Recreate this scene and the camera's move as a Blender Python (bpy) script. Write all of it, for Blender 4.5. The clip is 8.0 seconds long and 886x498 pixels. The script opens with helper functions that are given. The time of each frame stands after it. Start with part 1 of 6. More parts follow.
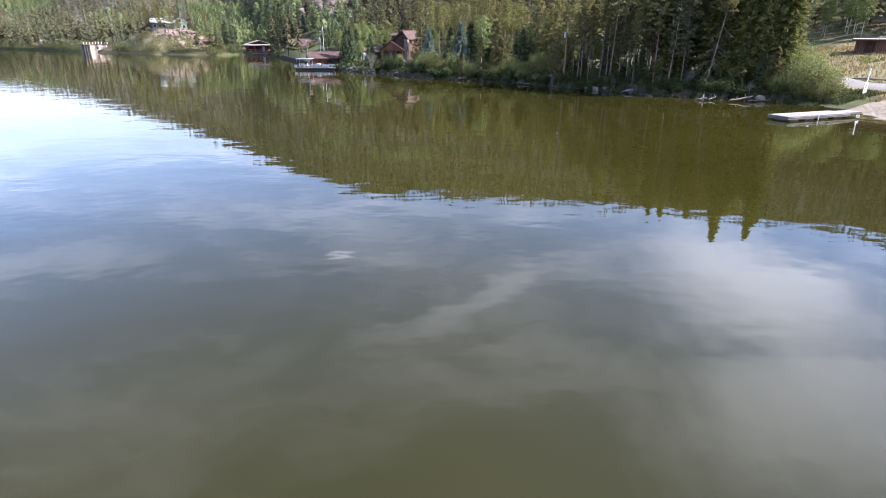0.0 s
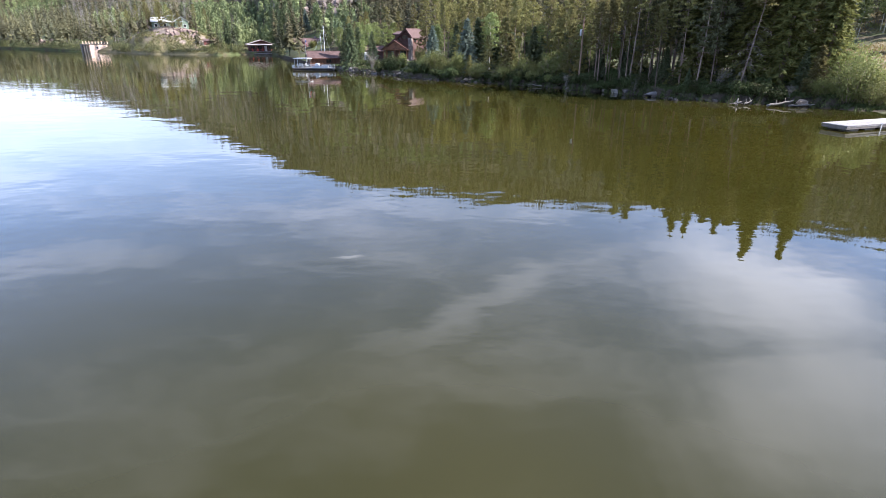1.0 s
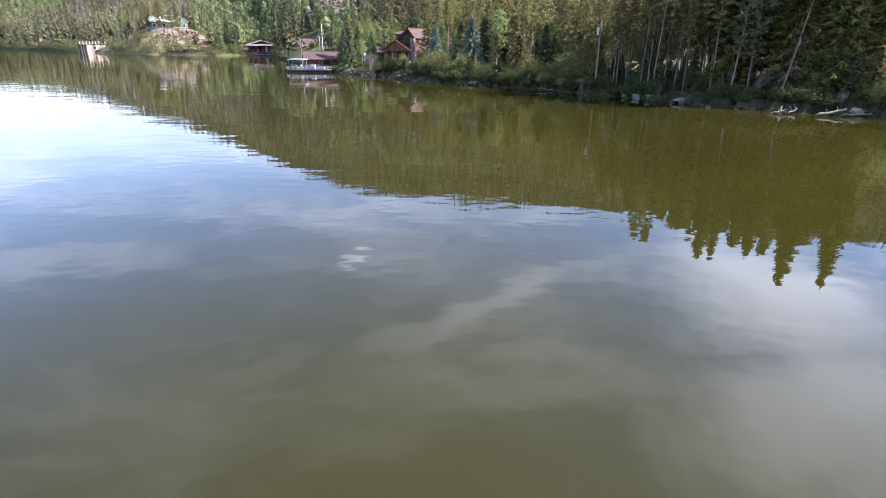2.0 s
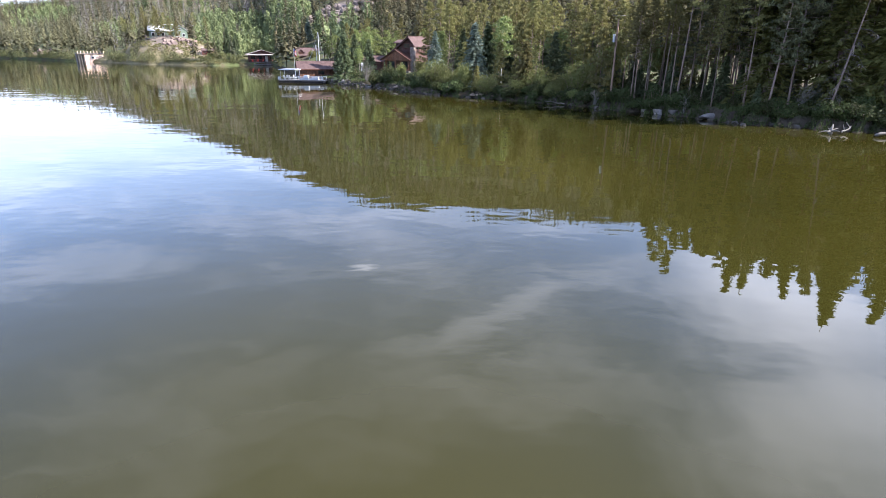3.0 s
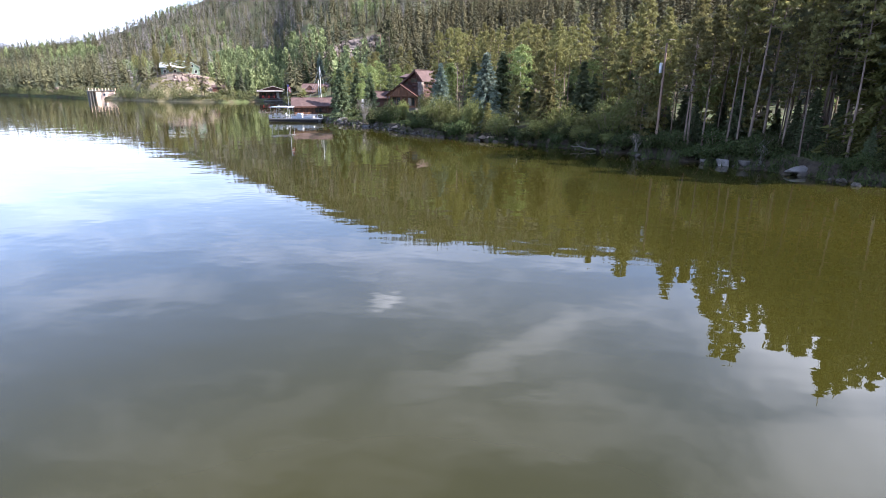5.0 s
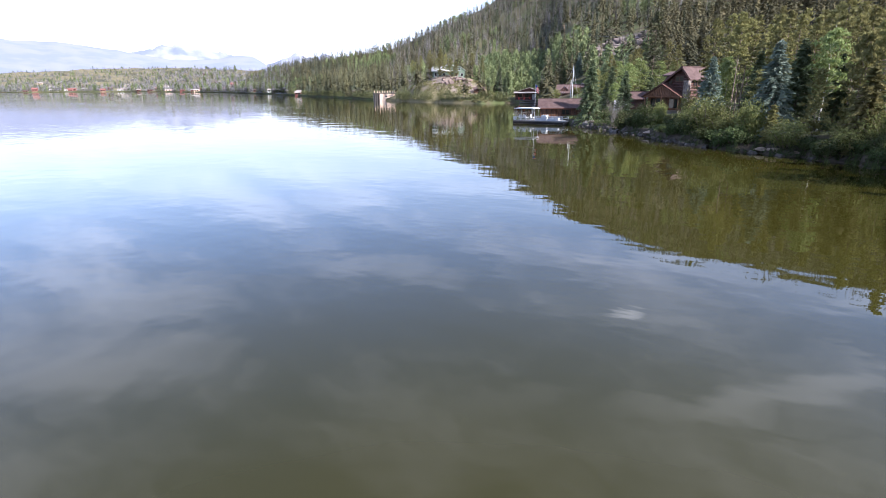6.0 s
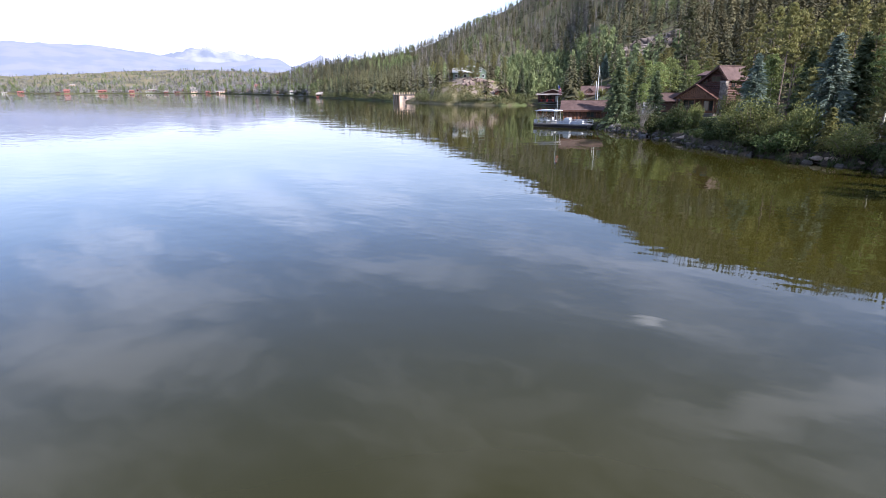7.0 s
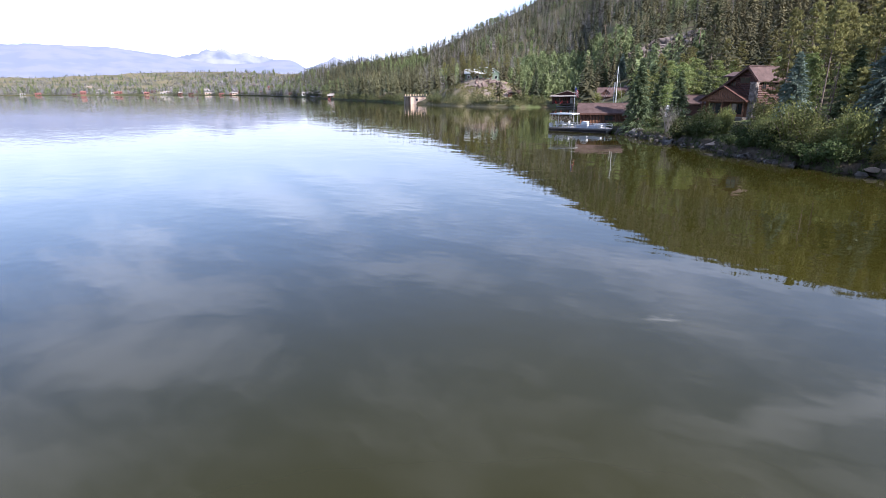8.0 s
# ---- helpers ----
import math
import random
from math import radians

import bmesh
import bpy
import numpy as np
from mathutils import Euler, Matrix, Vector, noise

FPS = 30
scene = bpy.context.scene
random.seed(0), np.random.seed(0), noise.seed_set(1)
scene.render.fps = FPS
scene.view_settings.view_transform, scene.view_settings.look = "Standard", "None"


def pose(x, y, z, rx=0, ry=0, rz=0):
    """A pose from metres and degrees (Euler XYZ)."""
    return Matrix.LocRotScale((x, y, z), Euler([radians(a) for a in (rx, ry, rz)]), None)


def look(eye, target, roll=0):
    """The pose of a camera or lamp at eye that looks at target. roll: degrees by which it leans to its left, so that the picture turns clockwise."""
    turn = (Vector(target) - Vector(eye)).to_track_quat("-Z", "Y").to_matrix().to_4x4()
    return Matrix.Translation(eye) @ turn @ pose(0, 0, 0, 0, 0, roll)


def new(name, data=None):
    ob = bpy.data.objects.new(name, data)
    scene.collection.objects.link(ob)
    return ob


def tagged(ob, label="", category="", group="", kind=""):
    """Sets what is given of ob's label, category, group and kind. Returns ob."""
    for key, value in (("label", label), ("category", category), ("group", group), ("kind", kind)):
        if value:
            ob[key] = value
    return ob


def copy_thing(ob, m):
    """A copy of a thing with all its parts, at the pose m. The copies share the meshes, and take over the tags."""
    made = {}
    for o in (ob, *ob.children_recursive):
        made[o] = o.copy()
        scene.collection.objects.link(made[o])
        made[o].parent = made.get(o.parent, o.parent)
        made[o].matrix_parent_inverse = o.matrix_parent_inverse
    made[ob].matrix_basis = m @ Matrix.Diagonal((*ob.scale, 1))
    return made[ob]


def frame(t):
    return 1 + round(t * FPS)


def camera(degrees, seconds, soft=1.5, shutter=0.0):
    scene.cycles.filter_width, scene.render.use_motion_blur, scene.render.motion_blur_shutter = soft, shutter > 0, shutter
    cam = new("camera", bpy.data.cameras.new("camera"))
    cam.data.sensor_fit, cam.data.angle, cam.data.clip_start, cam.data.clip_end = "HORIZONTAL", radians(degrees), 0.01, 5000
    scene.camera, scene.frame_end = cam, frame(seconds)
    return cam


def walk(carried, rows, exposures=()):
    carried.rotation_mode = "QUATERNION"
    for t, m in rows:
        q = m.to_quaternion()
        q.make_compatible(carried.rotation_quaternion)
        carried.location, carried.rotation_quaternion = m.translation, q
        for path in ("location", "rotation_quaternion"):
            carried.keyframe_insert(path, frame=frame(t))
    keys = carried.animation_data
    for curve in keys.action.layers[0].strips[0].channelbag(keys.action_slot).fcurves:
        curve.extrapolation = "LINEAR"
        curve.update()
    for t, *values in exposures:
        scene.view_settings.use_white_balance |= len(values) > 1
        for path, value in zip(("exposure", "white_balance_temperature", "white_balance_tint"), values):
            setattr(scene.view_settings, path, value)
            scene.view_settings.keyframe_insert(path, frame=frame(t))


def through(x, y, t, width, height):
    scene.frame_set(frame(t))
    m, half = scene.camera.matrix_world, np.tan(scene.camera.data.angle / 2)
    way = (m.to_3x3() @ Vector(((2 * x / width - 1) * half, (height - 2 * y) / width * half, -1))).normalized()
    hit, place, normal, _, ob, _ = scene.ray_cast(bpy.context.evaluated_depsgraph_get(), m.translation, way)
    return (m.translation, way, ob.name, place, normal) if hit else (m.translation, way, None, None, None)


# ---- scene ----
cam = camera(78.4, 8.0, soft=0.6, shutter=0.0)

# seconds, x, y, z in metres, yaw, pitch, roll in degrees
PATH = [
    (0, 0.00, 0.00, 7.62, 0.00, -21.39, 0.40),
    (0.5, 0.34, 3.61, 7.44, 0.42, -21.40, 0.38),
    (1, 0.64, 7.57, 7.25, 0.87, -21.36, 0.40),
    (1.5, 0.94, 11.70, 7.04, 1.24, -21.24, 0.50),
    (2.8, 2.21, 22.62, 6.67, 2.32, -20.93, 0.55),
    (3, 2.41, 24.26, 6.64, 2.48, -20.27, 0.55),
    (3.5, 2.87, 28.27, 6.57, 2.91, -18.37, 0.50),
    (4, 3.28, 32.05, 6.50, 3.31, -16.99, 0.42),
    (4.2, 3.45, 33.57, 6.47, 3.48, -16.91, 0.42),
    (4.6, 3.83, 36.63, 6.43, 3.90, -16.88, 0.36),
    (4.9, 4.11, 38.93, 6.40, 4.60, -16.86, 0.30),
    (5.1, 4.30, 40.46, 6.38, 6.00, -16.85, 0.26),
    (5.3, 4.49, 42.00, 6.35, 10.20, -16.83, 0.22),
    (5.4, 4.51, 42.72, 6.33, 14.20, -16.82, 0.06),
    (5.5, 4.54, 43.45, 6.31, 18.32, -16.81, -0.10),
    (5.6, 4.52, 44.12, 6.27, 22.60, -16.79, -0.14),
    (5.7, 4.46, 44.77, 6.24, 26.14, -16.77, -0.16),
    (5.8, 4.39, 45.41, 6.20, 28.70, -16.74, -0.21),
    (5.9, 4.32, 46.04, 6.16, 30.27, -16.71, -0.26),
    (6, 4.25, 46.68, 6.13, 31.38, -16.68, -0.30),
    (6.5, 3.42, 49.58, 5.98, 32.78, -16.55, -0.25),
    (7, 2.33, 52.18, 5.90, 33.75, -16.46, -0.24),
    (7.5, 1.09, 54.40, 5.90, 34.52, -16.39, -0.24),
    (8, 0.09, 56.33, 6.01, 35.07, -16.33, -0.29),
]


def aim(x, y, z, yaw, pitch, roll):
    a, p = radians(yaw), radians(pitch)
    return look((x, y, z), (x - math.sin(a) * math.cos(p), y + math.cos(a) * math.cos(p), z + math.sin(p)), roll)


walk(cam, [(t, aim(*row)) for t, *row in PATH], [(0, 1.89, 5860, 18), (4.2, 2.07, 5860, 18), (5.4, 2.02, 5820, 18), (6.3, 1.46, 5780, 18), (8, 1.36, 5780, 18)])

# ---- light ----
SUN_EL, SUN_AZ = 39.0, 96.0  # degrees; azimuth clockwise from +y


def build_world():
    world = bpy.data.worlds.new("sky")
    scene.world = world
    world.use_nodes = True
    nt = world.node_tree
    nt.nodes.clear()
    N, L = nt.nodes.new, nt.links.new
    sky = N("ShaderNodeTexSky")
    sky.sky_type, sky.sun_disc = "NISHITA", False
    sky.sun_elevation, sky.sun_rotation = radians(SUN_EL), radians(SUN_AZ)
    sky.altitude, sky.air_density, sky.dust_density, sky.ozone_density = 2500, 1.0, 1.2, 1.0
    co = N("ShaderNodeTexCoord")
    sep = N("ShaderNodeSeparateXYZ")
    L(co.outputs["Generated"], sep.inputs[0])

    def math_node(op, a, b=None):
        n = N("ShaderNodeMath")
        n.operation = op
        for i, v in enumerate((a, b)):
            if v is None:
                continue
            if isinstance(v, (int, float)):
                n.inputs[i].default_value = v
            else:
                L(v, n.inputs[i])
        return n.outputs[0]

    # a flat cloud layer high over the lake
    up = math_node("MAXIMUM", sep.outputs[2], 0.0)
    lift = math_node("ADD", up, 0.16)
    comb = N("ShaderNodeCombineXYZ")
    L(math_node("DIVIDE", sep.outputs[0], lift), comb.inputs[0])
    L(math_node("DIVIDE", sep.outputs[1], lift), comb.inputs[1])
    def noise_of(vec, scale, detail, rough, stretch, turn, shift):
        mp = N("ShaderNodeMapping")
        mp.inputs["Location"].default_value = shift
        mp.inputs["Rotation"].default_value = (0, 0, radians(turn))
        mp.inputs["Scale"].default_value = stretch
        L(vec, mp.inputs[0])
        n = N("ShaderNodeTexNoise")
        n.inputs["Scale"].default_value, n.inputs["Detail"].default_value = scale, detail
        n.inputs["Roughness"].default_value = rough
        L(mp.outputs[0], n.inputs["Vector"])
        return n

    def smooth(value, lo, hi, a=0.0, b=1.0):
        r = N("ShaderNodeMapRange")
        r.interpolation_type = "SMOOTHSTEP"
        r.inputs["From Min"].default_value, r.inputs["From Max"].default_value = lo, hi
        r.inputs["To Min"].default_value, r.inputs["To Max"].default_value = a, b
        L(value, r.inputs[0])
        return r.outputs[0]

    # winds bend the outlines of the clouds
    bend = noise_of(comb.outputs[0], 2.2, 4.0, 0.55, (1, 1, 1), 0, (3.1, 0.7, 0.2))
    sub = N("ShaderNodeVectorMath")
    sub.operation = "SUBTRACT"
    L(bend.outputs["Color"], sub.inputs[0])
    sub.inputs[1].default_value = (0.5, 0.5, 0.5)
    scl = N("ShaderNodeVectorMath")
    scl.operation = "SCALE"
    L(sub.outputs[0], scl.inputs[0])
    scl.inputs["Scale"].default_value = 0.30
    add = N("ShaderNodeVectorMath")
    L(comb.outputs[0], add.inputs[0])
    L(scl.outputs[0], add.inputs[1])
    ragged = noise_of(comb.outputs[0], 7.0, 6.0, 0.62, (1.0, 0.55, 1), 40, (0.4, 2.0, 0.9)).outputs["Fac"]
    wisps = noise_of(add.outputs[0], 1.7, 6.0, 0.58, (0.75, 1.5, 1), -36, (1.3, 4.2, 0.6)).outputs["Fac"]
    cloud = math_node("ADD", math_node("MULTIPLY", smooth(wisps, 0.42, 0.74), 0.26), 0.05)
    # single clouds over the lake: place, half length, half width, heading, brightness, raggedness
    for cx, cy, ln, wd, turn, bright, torn in ((-0.36, 1.68, 0.10, 0.06, 20, 0.62, 1.0), (0.08, 1.47, 0.80, 0.12, 40, 0.36, 0.45), (-0.52, 1.10, 0.50, 0.13, 33, 0.16, 0.5), (0.95, 1.45, 0.50, 0.70, 10, 0.72, 0.55),
                                               (0.85, 0.98, 0.66, 0.40, 20, 0.72, 0.5), (-1.25, 1.56, 0.60, 0.20, 20, 0.20, 0.7), (-1.55, 0.64, 0.70, 0.30, 30, 0.32, 0.8), (-2.3, 1.75, 0.9, 0.3, 0, 0.3, 0.6)):
        mp = N("ShaderNodeMapping")
        mp.vector_type = "TEXTURE"
        mp.inputs["Location"].default_value = (cx, cy, 0)
        mp.inputs["Rotation"].default_value = (0, 0, radians(turn))
        mp.inputs["Scale"].default_value = (ln, wd, 1)
        L(add.outputs[0], mp.inputs[0])
        ln_node = N("ShaderNodeVectorMath")
        ln_node.operation = "LENGTH"
        L(mp.outputs[0], ln_node.inputs[0])
        body = math_node("ADD", smooth(ln_node.outputs["Value"], 0.0, 1.25, 1.0, 0.0), math_node("MULTIPLY", math_node("SUBTRACT", ragged, 0.5), 1.6 * torn))
        inside = smooth(ln_node.outputs["Value"], 0.1, 1.55, 1.0, 0.0)
        cloud = math_node("MAXIMUM", cloud, math_node("MULTIPLY", math_node("MULTIPLY", smooth(body, 0.0, 1.15), inside), bright))
    # haze thickens towards the horizon, and the clouds thin out into it
    def ramp_up(lo, hi, a, b):
        r = N("ShaderNodeMapRange")
        r.interpolation_type = "SMOOTHSTEP"
        r.inputs["From Min"].default_value, r.inputs["From Max"].default_value = lo, hi
        r.inputs["To Min"].default_value, r.inputs["To Max"].default_value = a, b
        L(sep.outputs[2], r.inputs[0])
        return r.outputs[0]

    def blend(fac, a, b):
        m = N("ShaderNodeMix")
        m.data_type = "RGBA"
        L(fac, m.inputs[0])
        for i, v in ((6, a), (7, b)):
            if isinstance(v, tuple):
                m.inputs[i].default_value = (*v, 1)
            else:
                L(v, m.inputs[i])
        return m.outputs[2]

    clear = N("ShaderNodeMix")
    clear.data_type, clear.blend_type = "RGBA", "MULTIPLY"
    clear.inputs[0].default_value = 1.0
    L(sky.outputs[0], clear.inputs[6])
    clear.inputs[7].default_value = (2.4, 2.56, 2.70, 1)
    hazy = blend(ramp_up(0.02, 0.27, 0.92, 0.0), clear.outputs[2], (10.5, 10.8, 11.6))
    cover = math_node("MULTIPLY", cloud, ramp_up(0.06, 0.26, 0.2, 0.95))
    sky_col = blend(cover, hazy, (30.0, 30.5, 31.5))
    bg = N("ShaderNodeBackground")
    bg.inputs[1].default_value = 0.050
    L(sky_col, bg.inputs[0])
    out = N("ShaderNodeOutputWorld")
    L(bg.outputs[0], out.inputs[0])


build_world()
sun_data = bpy.data.lights.new("sun", "SUN")
sun_data.energy, sun_data.angle, sun_data.color = 5.0, radians(0.6), (1.0, 0.93, 0.82)
sun = new("sun", sun_data)
sa, se = radians(SUN_AZ), radians(SUN_EL)
SUN_DIR = Vector((math.sin(sa) * math.cos(se), math.cos(sa) * math.cos(se), math.sin(se)))
sun.matrix_world = look(SUN_DIR * 300, (0, 0, 0))


# ---- materials ----
def shader(name):
    m = bpy.data.materials.new(name)
    m.use_nodes = True
    nt = m.node_tree
    return m, nt, nt.nodes["Principled BSDF"], nt.nodes.new, nt.links.new


def noise_fac(nt, coord, scale, detail=4.0, stretch=(1, 1, 1)):
    mp = nt.nodes.new("ShaderNodeMapping")
    mp.inputs["Scale"].default_value = stretch
    nt.links.new(coord, mp.inputs[0])
    n = nt.nodes.new("ShaderNodeTexNoise")
    n.inputs["Scale"].default_value, n.inputs["Detail"].default_value = scale, detail
    nt.links.new(mp.outputs[0], n.inputs["Vector"])
    return n.outputs["Fac"]


def mixed(nt, fac, a, b, lo=0.35, hi=0.65):
    r = nt.nodes.new("ShaderNodeMapRange")
    r.interpolation_type = "SMOOTHSTEP"
    r.inputs["From Min"].default_value, r.inputs["From Max"].default_value = lo, hi
    nt.links.new(fac, r.inputs[0])
    m = nt.nodes.new("ShaderNodeMix")
    m.data_type = "RGBA"
    nt.links.new(r.outputs[0], m.inputs[0])
    for i, v in ((6, a), (7, b)):
        if isinstance(v, tuple):
            m.inputs[i].default_value = (*v, 1)
        else:
            nt.links.new(v, m.inputs[i])
    return m.outputs[2]


def surface(name, a, b, c, scale=2.0, fine=18.0, rough=0.85, bump=0.02, stretch=(1, 1, 1), metal=0.0, vary=0.0):
    """Two scales of mottling between three colours, fine relief, a little change from piece to piece."""
    m, nt, p, N, L = shader(name)
    co = N("ShaderNodeTexCoord").outputs["Object"]
    big, small = noise_fac(nt, co, scale, 4, stretch), noise_fac(nt, co, fine, 5, stretch)
    col = mixed(nt, small, mixed(nt, big, a, b), c, 0.45, 0.85)
    if vary:
        hsv = N("ShaderNodeHueSaturation")
        info = N("ShaderNodeObjectInfo")
        r = N("ShaderNodeMapRange")
        r.inputs["To Min"].default_value, r.inputs["To Max"].default_value = 1 - vary, 1 + vary
        L(info.outputs["Random"], r.inputs[0])
        L(r.outputs[0], hsv.inputs["Value"])
        L(col, hsv.inputs["Color"])
        col = hsv.outputs[0]
    L(col, p.inputs["Base Color"])
    p.inputs["Roughness"].default_value, p.inputs["Metallic"].default_value = rough, metal
    p.inputs["Specular IOR Level"].default_value = 0.5 if rough < 0.65 else 0.2
    if bump:
        bp = N("ShaderNodeBump")
        bp.inputs["Strength"].default_value, bp.inputs["Distance"].default_value = 0.8, bump
        L(small, bp.inputs["Height"])
        L(bp.outputs[0], p.inputs["Normal"])
    return m


def foliage(name, a, b, patch=None, through=0.3, hue=0.02, spread=0.28):
    """Leaves or needles: a colour for each tuft, and a second one in patches over the woods."""
    m, nt, p, N, L = shader(name)
    geo, info = N("ShaderNodeNewGeometry"), N("ShaderNodeObjectInfo")
    col = mixed(nt, geo.outputs["Random Per Island"], a, b, 0.1, 0.9)
    if patch:
        co = N("ShaderNodeTexCoord").outputs["Object"]
        col = mixed(nt, noise_fac(nt, co, 0.035, 3), col, patch, 0.42, 0.68)
        # a shade of its own for each tree or two
        tone = N("ShaderNodeHueSaturation")
        own = N("ShaderNodeMapRange")
        own.inputs["From Min"].default_value, own.inputs["From Max"].default_value = 0.34, 0.66
        own.inputs["To Min"].default_value, own.inputs["To Max"].default_value = 0.62, 1.45
        L(noise_fac(nt, co, 0.17, 1, (1, 1, 0.25)), own.inputs[0])
        L(own.outputs[0], tone.inputs["Value"])
        L(col, tone.inputs["Color"])
        col = tone.outputs[0]
    hsv = N("ShaderNodeHueSaturation")
    for key, width, mid in (("Hue", hue, 0.5), ("Value", spread, 1.0)):
        r = N("ShaderNodeMapRange")
        r.inputs["To Min"].default_value, r.inputs["To Max"].default_value = mid - width, mid + width
        L(info.outputs["Random"], r.inputs[0])
        L(r.outputs[0], hsv.inputs[key])
    L(col, hsv.inputs["Color"])
    L(hsv.outputs[0], p.inputs["Base Color"])
    p.inputs["Roughness"].default_value = 0.7
    p.inputs["Specular IOR Level"].default_value = 0.12
    tr = N("ShaderNodeBsdfTranslucent")
    L(hsv.outputs[0], tr.inputs["Color"])
    ms = N("ShaderNodeMixShader")
    ms.inputs[0].default_value = through
    L(p.outputs[0], ms.inputs[1])
    L(tr.outputs[0], ms.inputs[2])
    L(ms.outputs[0], nt.nodes["Material Output"].inputs["Surface"])
    return m


def water_material():
    m, nt, p, N, L = shader("lake_water")
    co = N("ShaderNodeTexCoord").outputs["Object"]
    silt = noise_fac(nt, co, 0.05, 3)
    L(mixed(nt, silt, (0.0182, 0.0168, 0.0029), (0.0238, 0.0210, 0.0036), 0.35, 0.65), p.inputs["Base Color"])
    p.inputs["Roughness"].default_value, p.inputs["IOR"].default_value = 0.004, 1.333
    # light wavelets over a slow swell; calm and ruffled patches
    rip = noise_fac(nt, co, 1.15, 2.5, (0.65, 1.0, 1))
    swell = noise_fac(nt, co, 0.24, 3, (0.75, 1.1, 1))
    calm = noise_fac(nt, co, 0.028, 3, (0.6, 1.4, 1))
    r = N("ShaderNodeMapRange")
    r.inputs["From Min"].default_value, r.inputs["From Max"].default_value = 0.38, 0.66
    r.inputs["To Min"].default_value, r.inputs["To Max"].default_value = 0.4, 1.7
    L(calm, r.inputs[0])
    mul = N("ShaderNodeMath")
    mul.operation = "MULTIPLY"
    # the open lake is rougher than the sheltered bay
    sep = N("ShaderNodeSeparateXYZ")
    L(co, sep.inputs[0])
    wind = N("ShaderNodeMapRange")
    wind.inputs["From Min"].default_value, wind.inputs["From Max"].default_value = -15.0, -170.0
    wind.inputs["To Min"].default_value, wind.inputs["To Max"].default_value = 1.0, 7.5
    L(sep.outputs[0], wind.inputs[0])
    gust = N("ShaderNodeMath")
    gust.operation = "MULTIPLY"
    L(r.outputs[0], gust.inputs[0])
    L(wind.outputs[0], gust.inputs[1])
    L(rip, mul.inputs[0])
    L(gust.outputs[0], mul.inputs[1])
    b1, b2 = N("ShaderNodeBump"), N("ShaderNodeBump")
    b1.inputs["Strength"].default_value, b1.inputs["Distance"].default_value = 1.0, 0.028
    b2.inputs["Strength"].default_value, b2.inputs["Distance"].default_value = 1.0, 0.0026
    L(swell, b1.inputs["Height"])
    L(mul.outputs[0], b2.inputs["Height"])
    L(b1.outputs[0], b2.inputs["Normal"])
    L(b2.outputs[0], p.inputs["Normal"])
    return m


def ground_material():
    m, nt, p, N, L = shader("ground_cover")
    co = N("ShaderNodeTexCoord").outputs["Object"]
    fine, mid, big = noise_fac(nt, co, 2.2, 6), noise_fac(nt, co, 0.23, 5), noise_fac(nt, co, 0.02, 4)

    def attr(name):
        n = N("ShaderNodeAttribute")
        n.attribute_name = name
        return n.outputs["Fac"]

    duff = mixed(nt, mid, (0.055, 0.045, 0.028), (0.060, 0.075, 0.028))
    dry = mixed(nt, mid, (0.185, 0.150, 0.085), (0.11, 0.098, 0.05), 0.3, 0.7)
    sand = mixed(nt, mid, (0.21, 0.175, 0.135), (0.165, 0.135, 0.10))
    rock = mixed(nt, mid, (0.20, 0.16, 0.128), (0.12, 0.098, 0.08))
    col = mixed(nt, attr("dry"), duff, dry, 0.2, 0.8)
    col = mixed(nt, attr("sand"), col, sand, 0.3, 0.7)
    col = mixed(nt, attr("rocky"), col, rock, 0.3, 0.7)
    col = mixed(nt, fine, col, mixed(nt, big, (0.05, 0.06, 0.025), (0.15, 0.12, 0.07)), 0.55, 0.95)
    # near-black for damp bank soil and the shade painted in with it
    col = mixed(nt, attr("wet_shade"), col, mixed(nt, fine, (0.030, 0.024, 0.017), (0.055, 0.045, 0.032)), 0.2, 0.8)
    L(col, p.inputs["Base Color"])
    p.inputs["Roughness"].default_value, p.inputs["Specular IOR Level"].default_value = 0.95, 0.1
    bp = N("ShaderNodeBump")
    bp.inputs["Distance"].default_value = 0.25
    L(fine, bp.inputs["Height"])
    L(bp.outputs[0], p.inputs["Normal"])
    return m


def siding(name, a, b, dark, width, upright=True, rough=0.7):
    """Boards or logs: a rounded relief and a shade for each."""
    m, nt, p, N, L = shader(name)
    co = N("ShaderNodeTexCoord").outputs["Object"]
    wv = N("ShaderNodeTexWave")
    wv.wave_type, wv.bands_direction = "BANDS", "X" if upright else "Z"
    wv.inputs["Scale"].default_value = 0.314 / width
    wv.inputs["Distortion"].default_value = 0.6
    wv.inputs["Detail"].default_value = 2
    L(co, wv.inputs["Vector"])
    grain = noise_fac(nt, co, 3.0, 5, (4, 4, 0.5) if upright else (0.5, 0.5, 4))
    col = mixed(nt, wv.outputs["Fac"], dark, mixed(nt, grain, a, b, 0.3, 0.7), 0.0, 0.4)
    L(col, p.inputs["Base Color"])
    p.inputs["Roughness"].default_value = rough
    bp = N("ShaderNodeBump")
    bp.inputs["Distance"].default_value = 0.06
    L(wv.outputs["Fac"], bp.inputs["Height"])
    L(bp.outputs[0], p.inputs["Normal"])
    return m


def glass_dark(name):
    m, nt, p, N, L = shader(name)
    p.inputs["Base Color"].default_value = (0.015, 0.018, 0.02, 1)
    p.inputs["Roughness"].default_value = 0.05
    return m


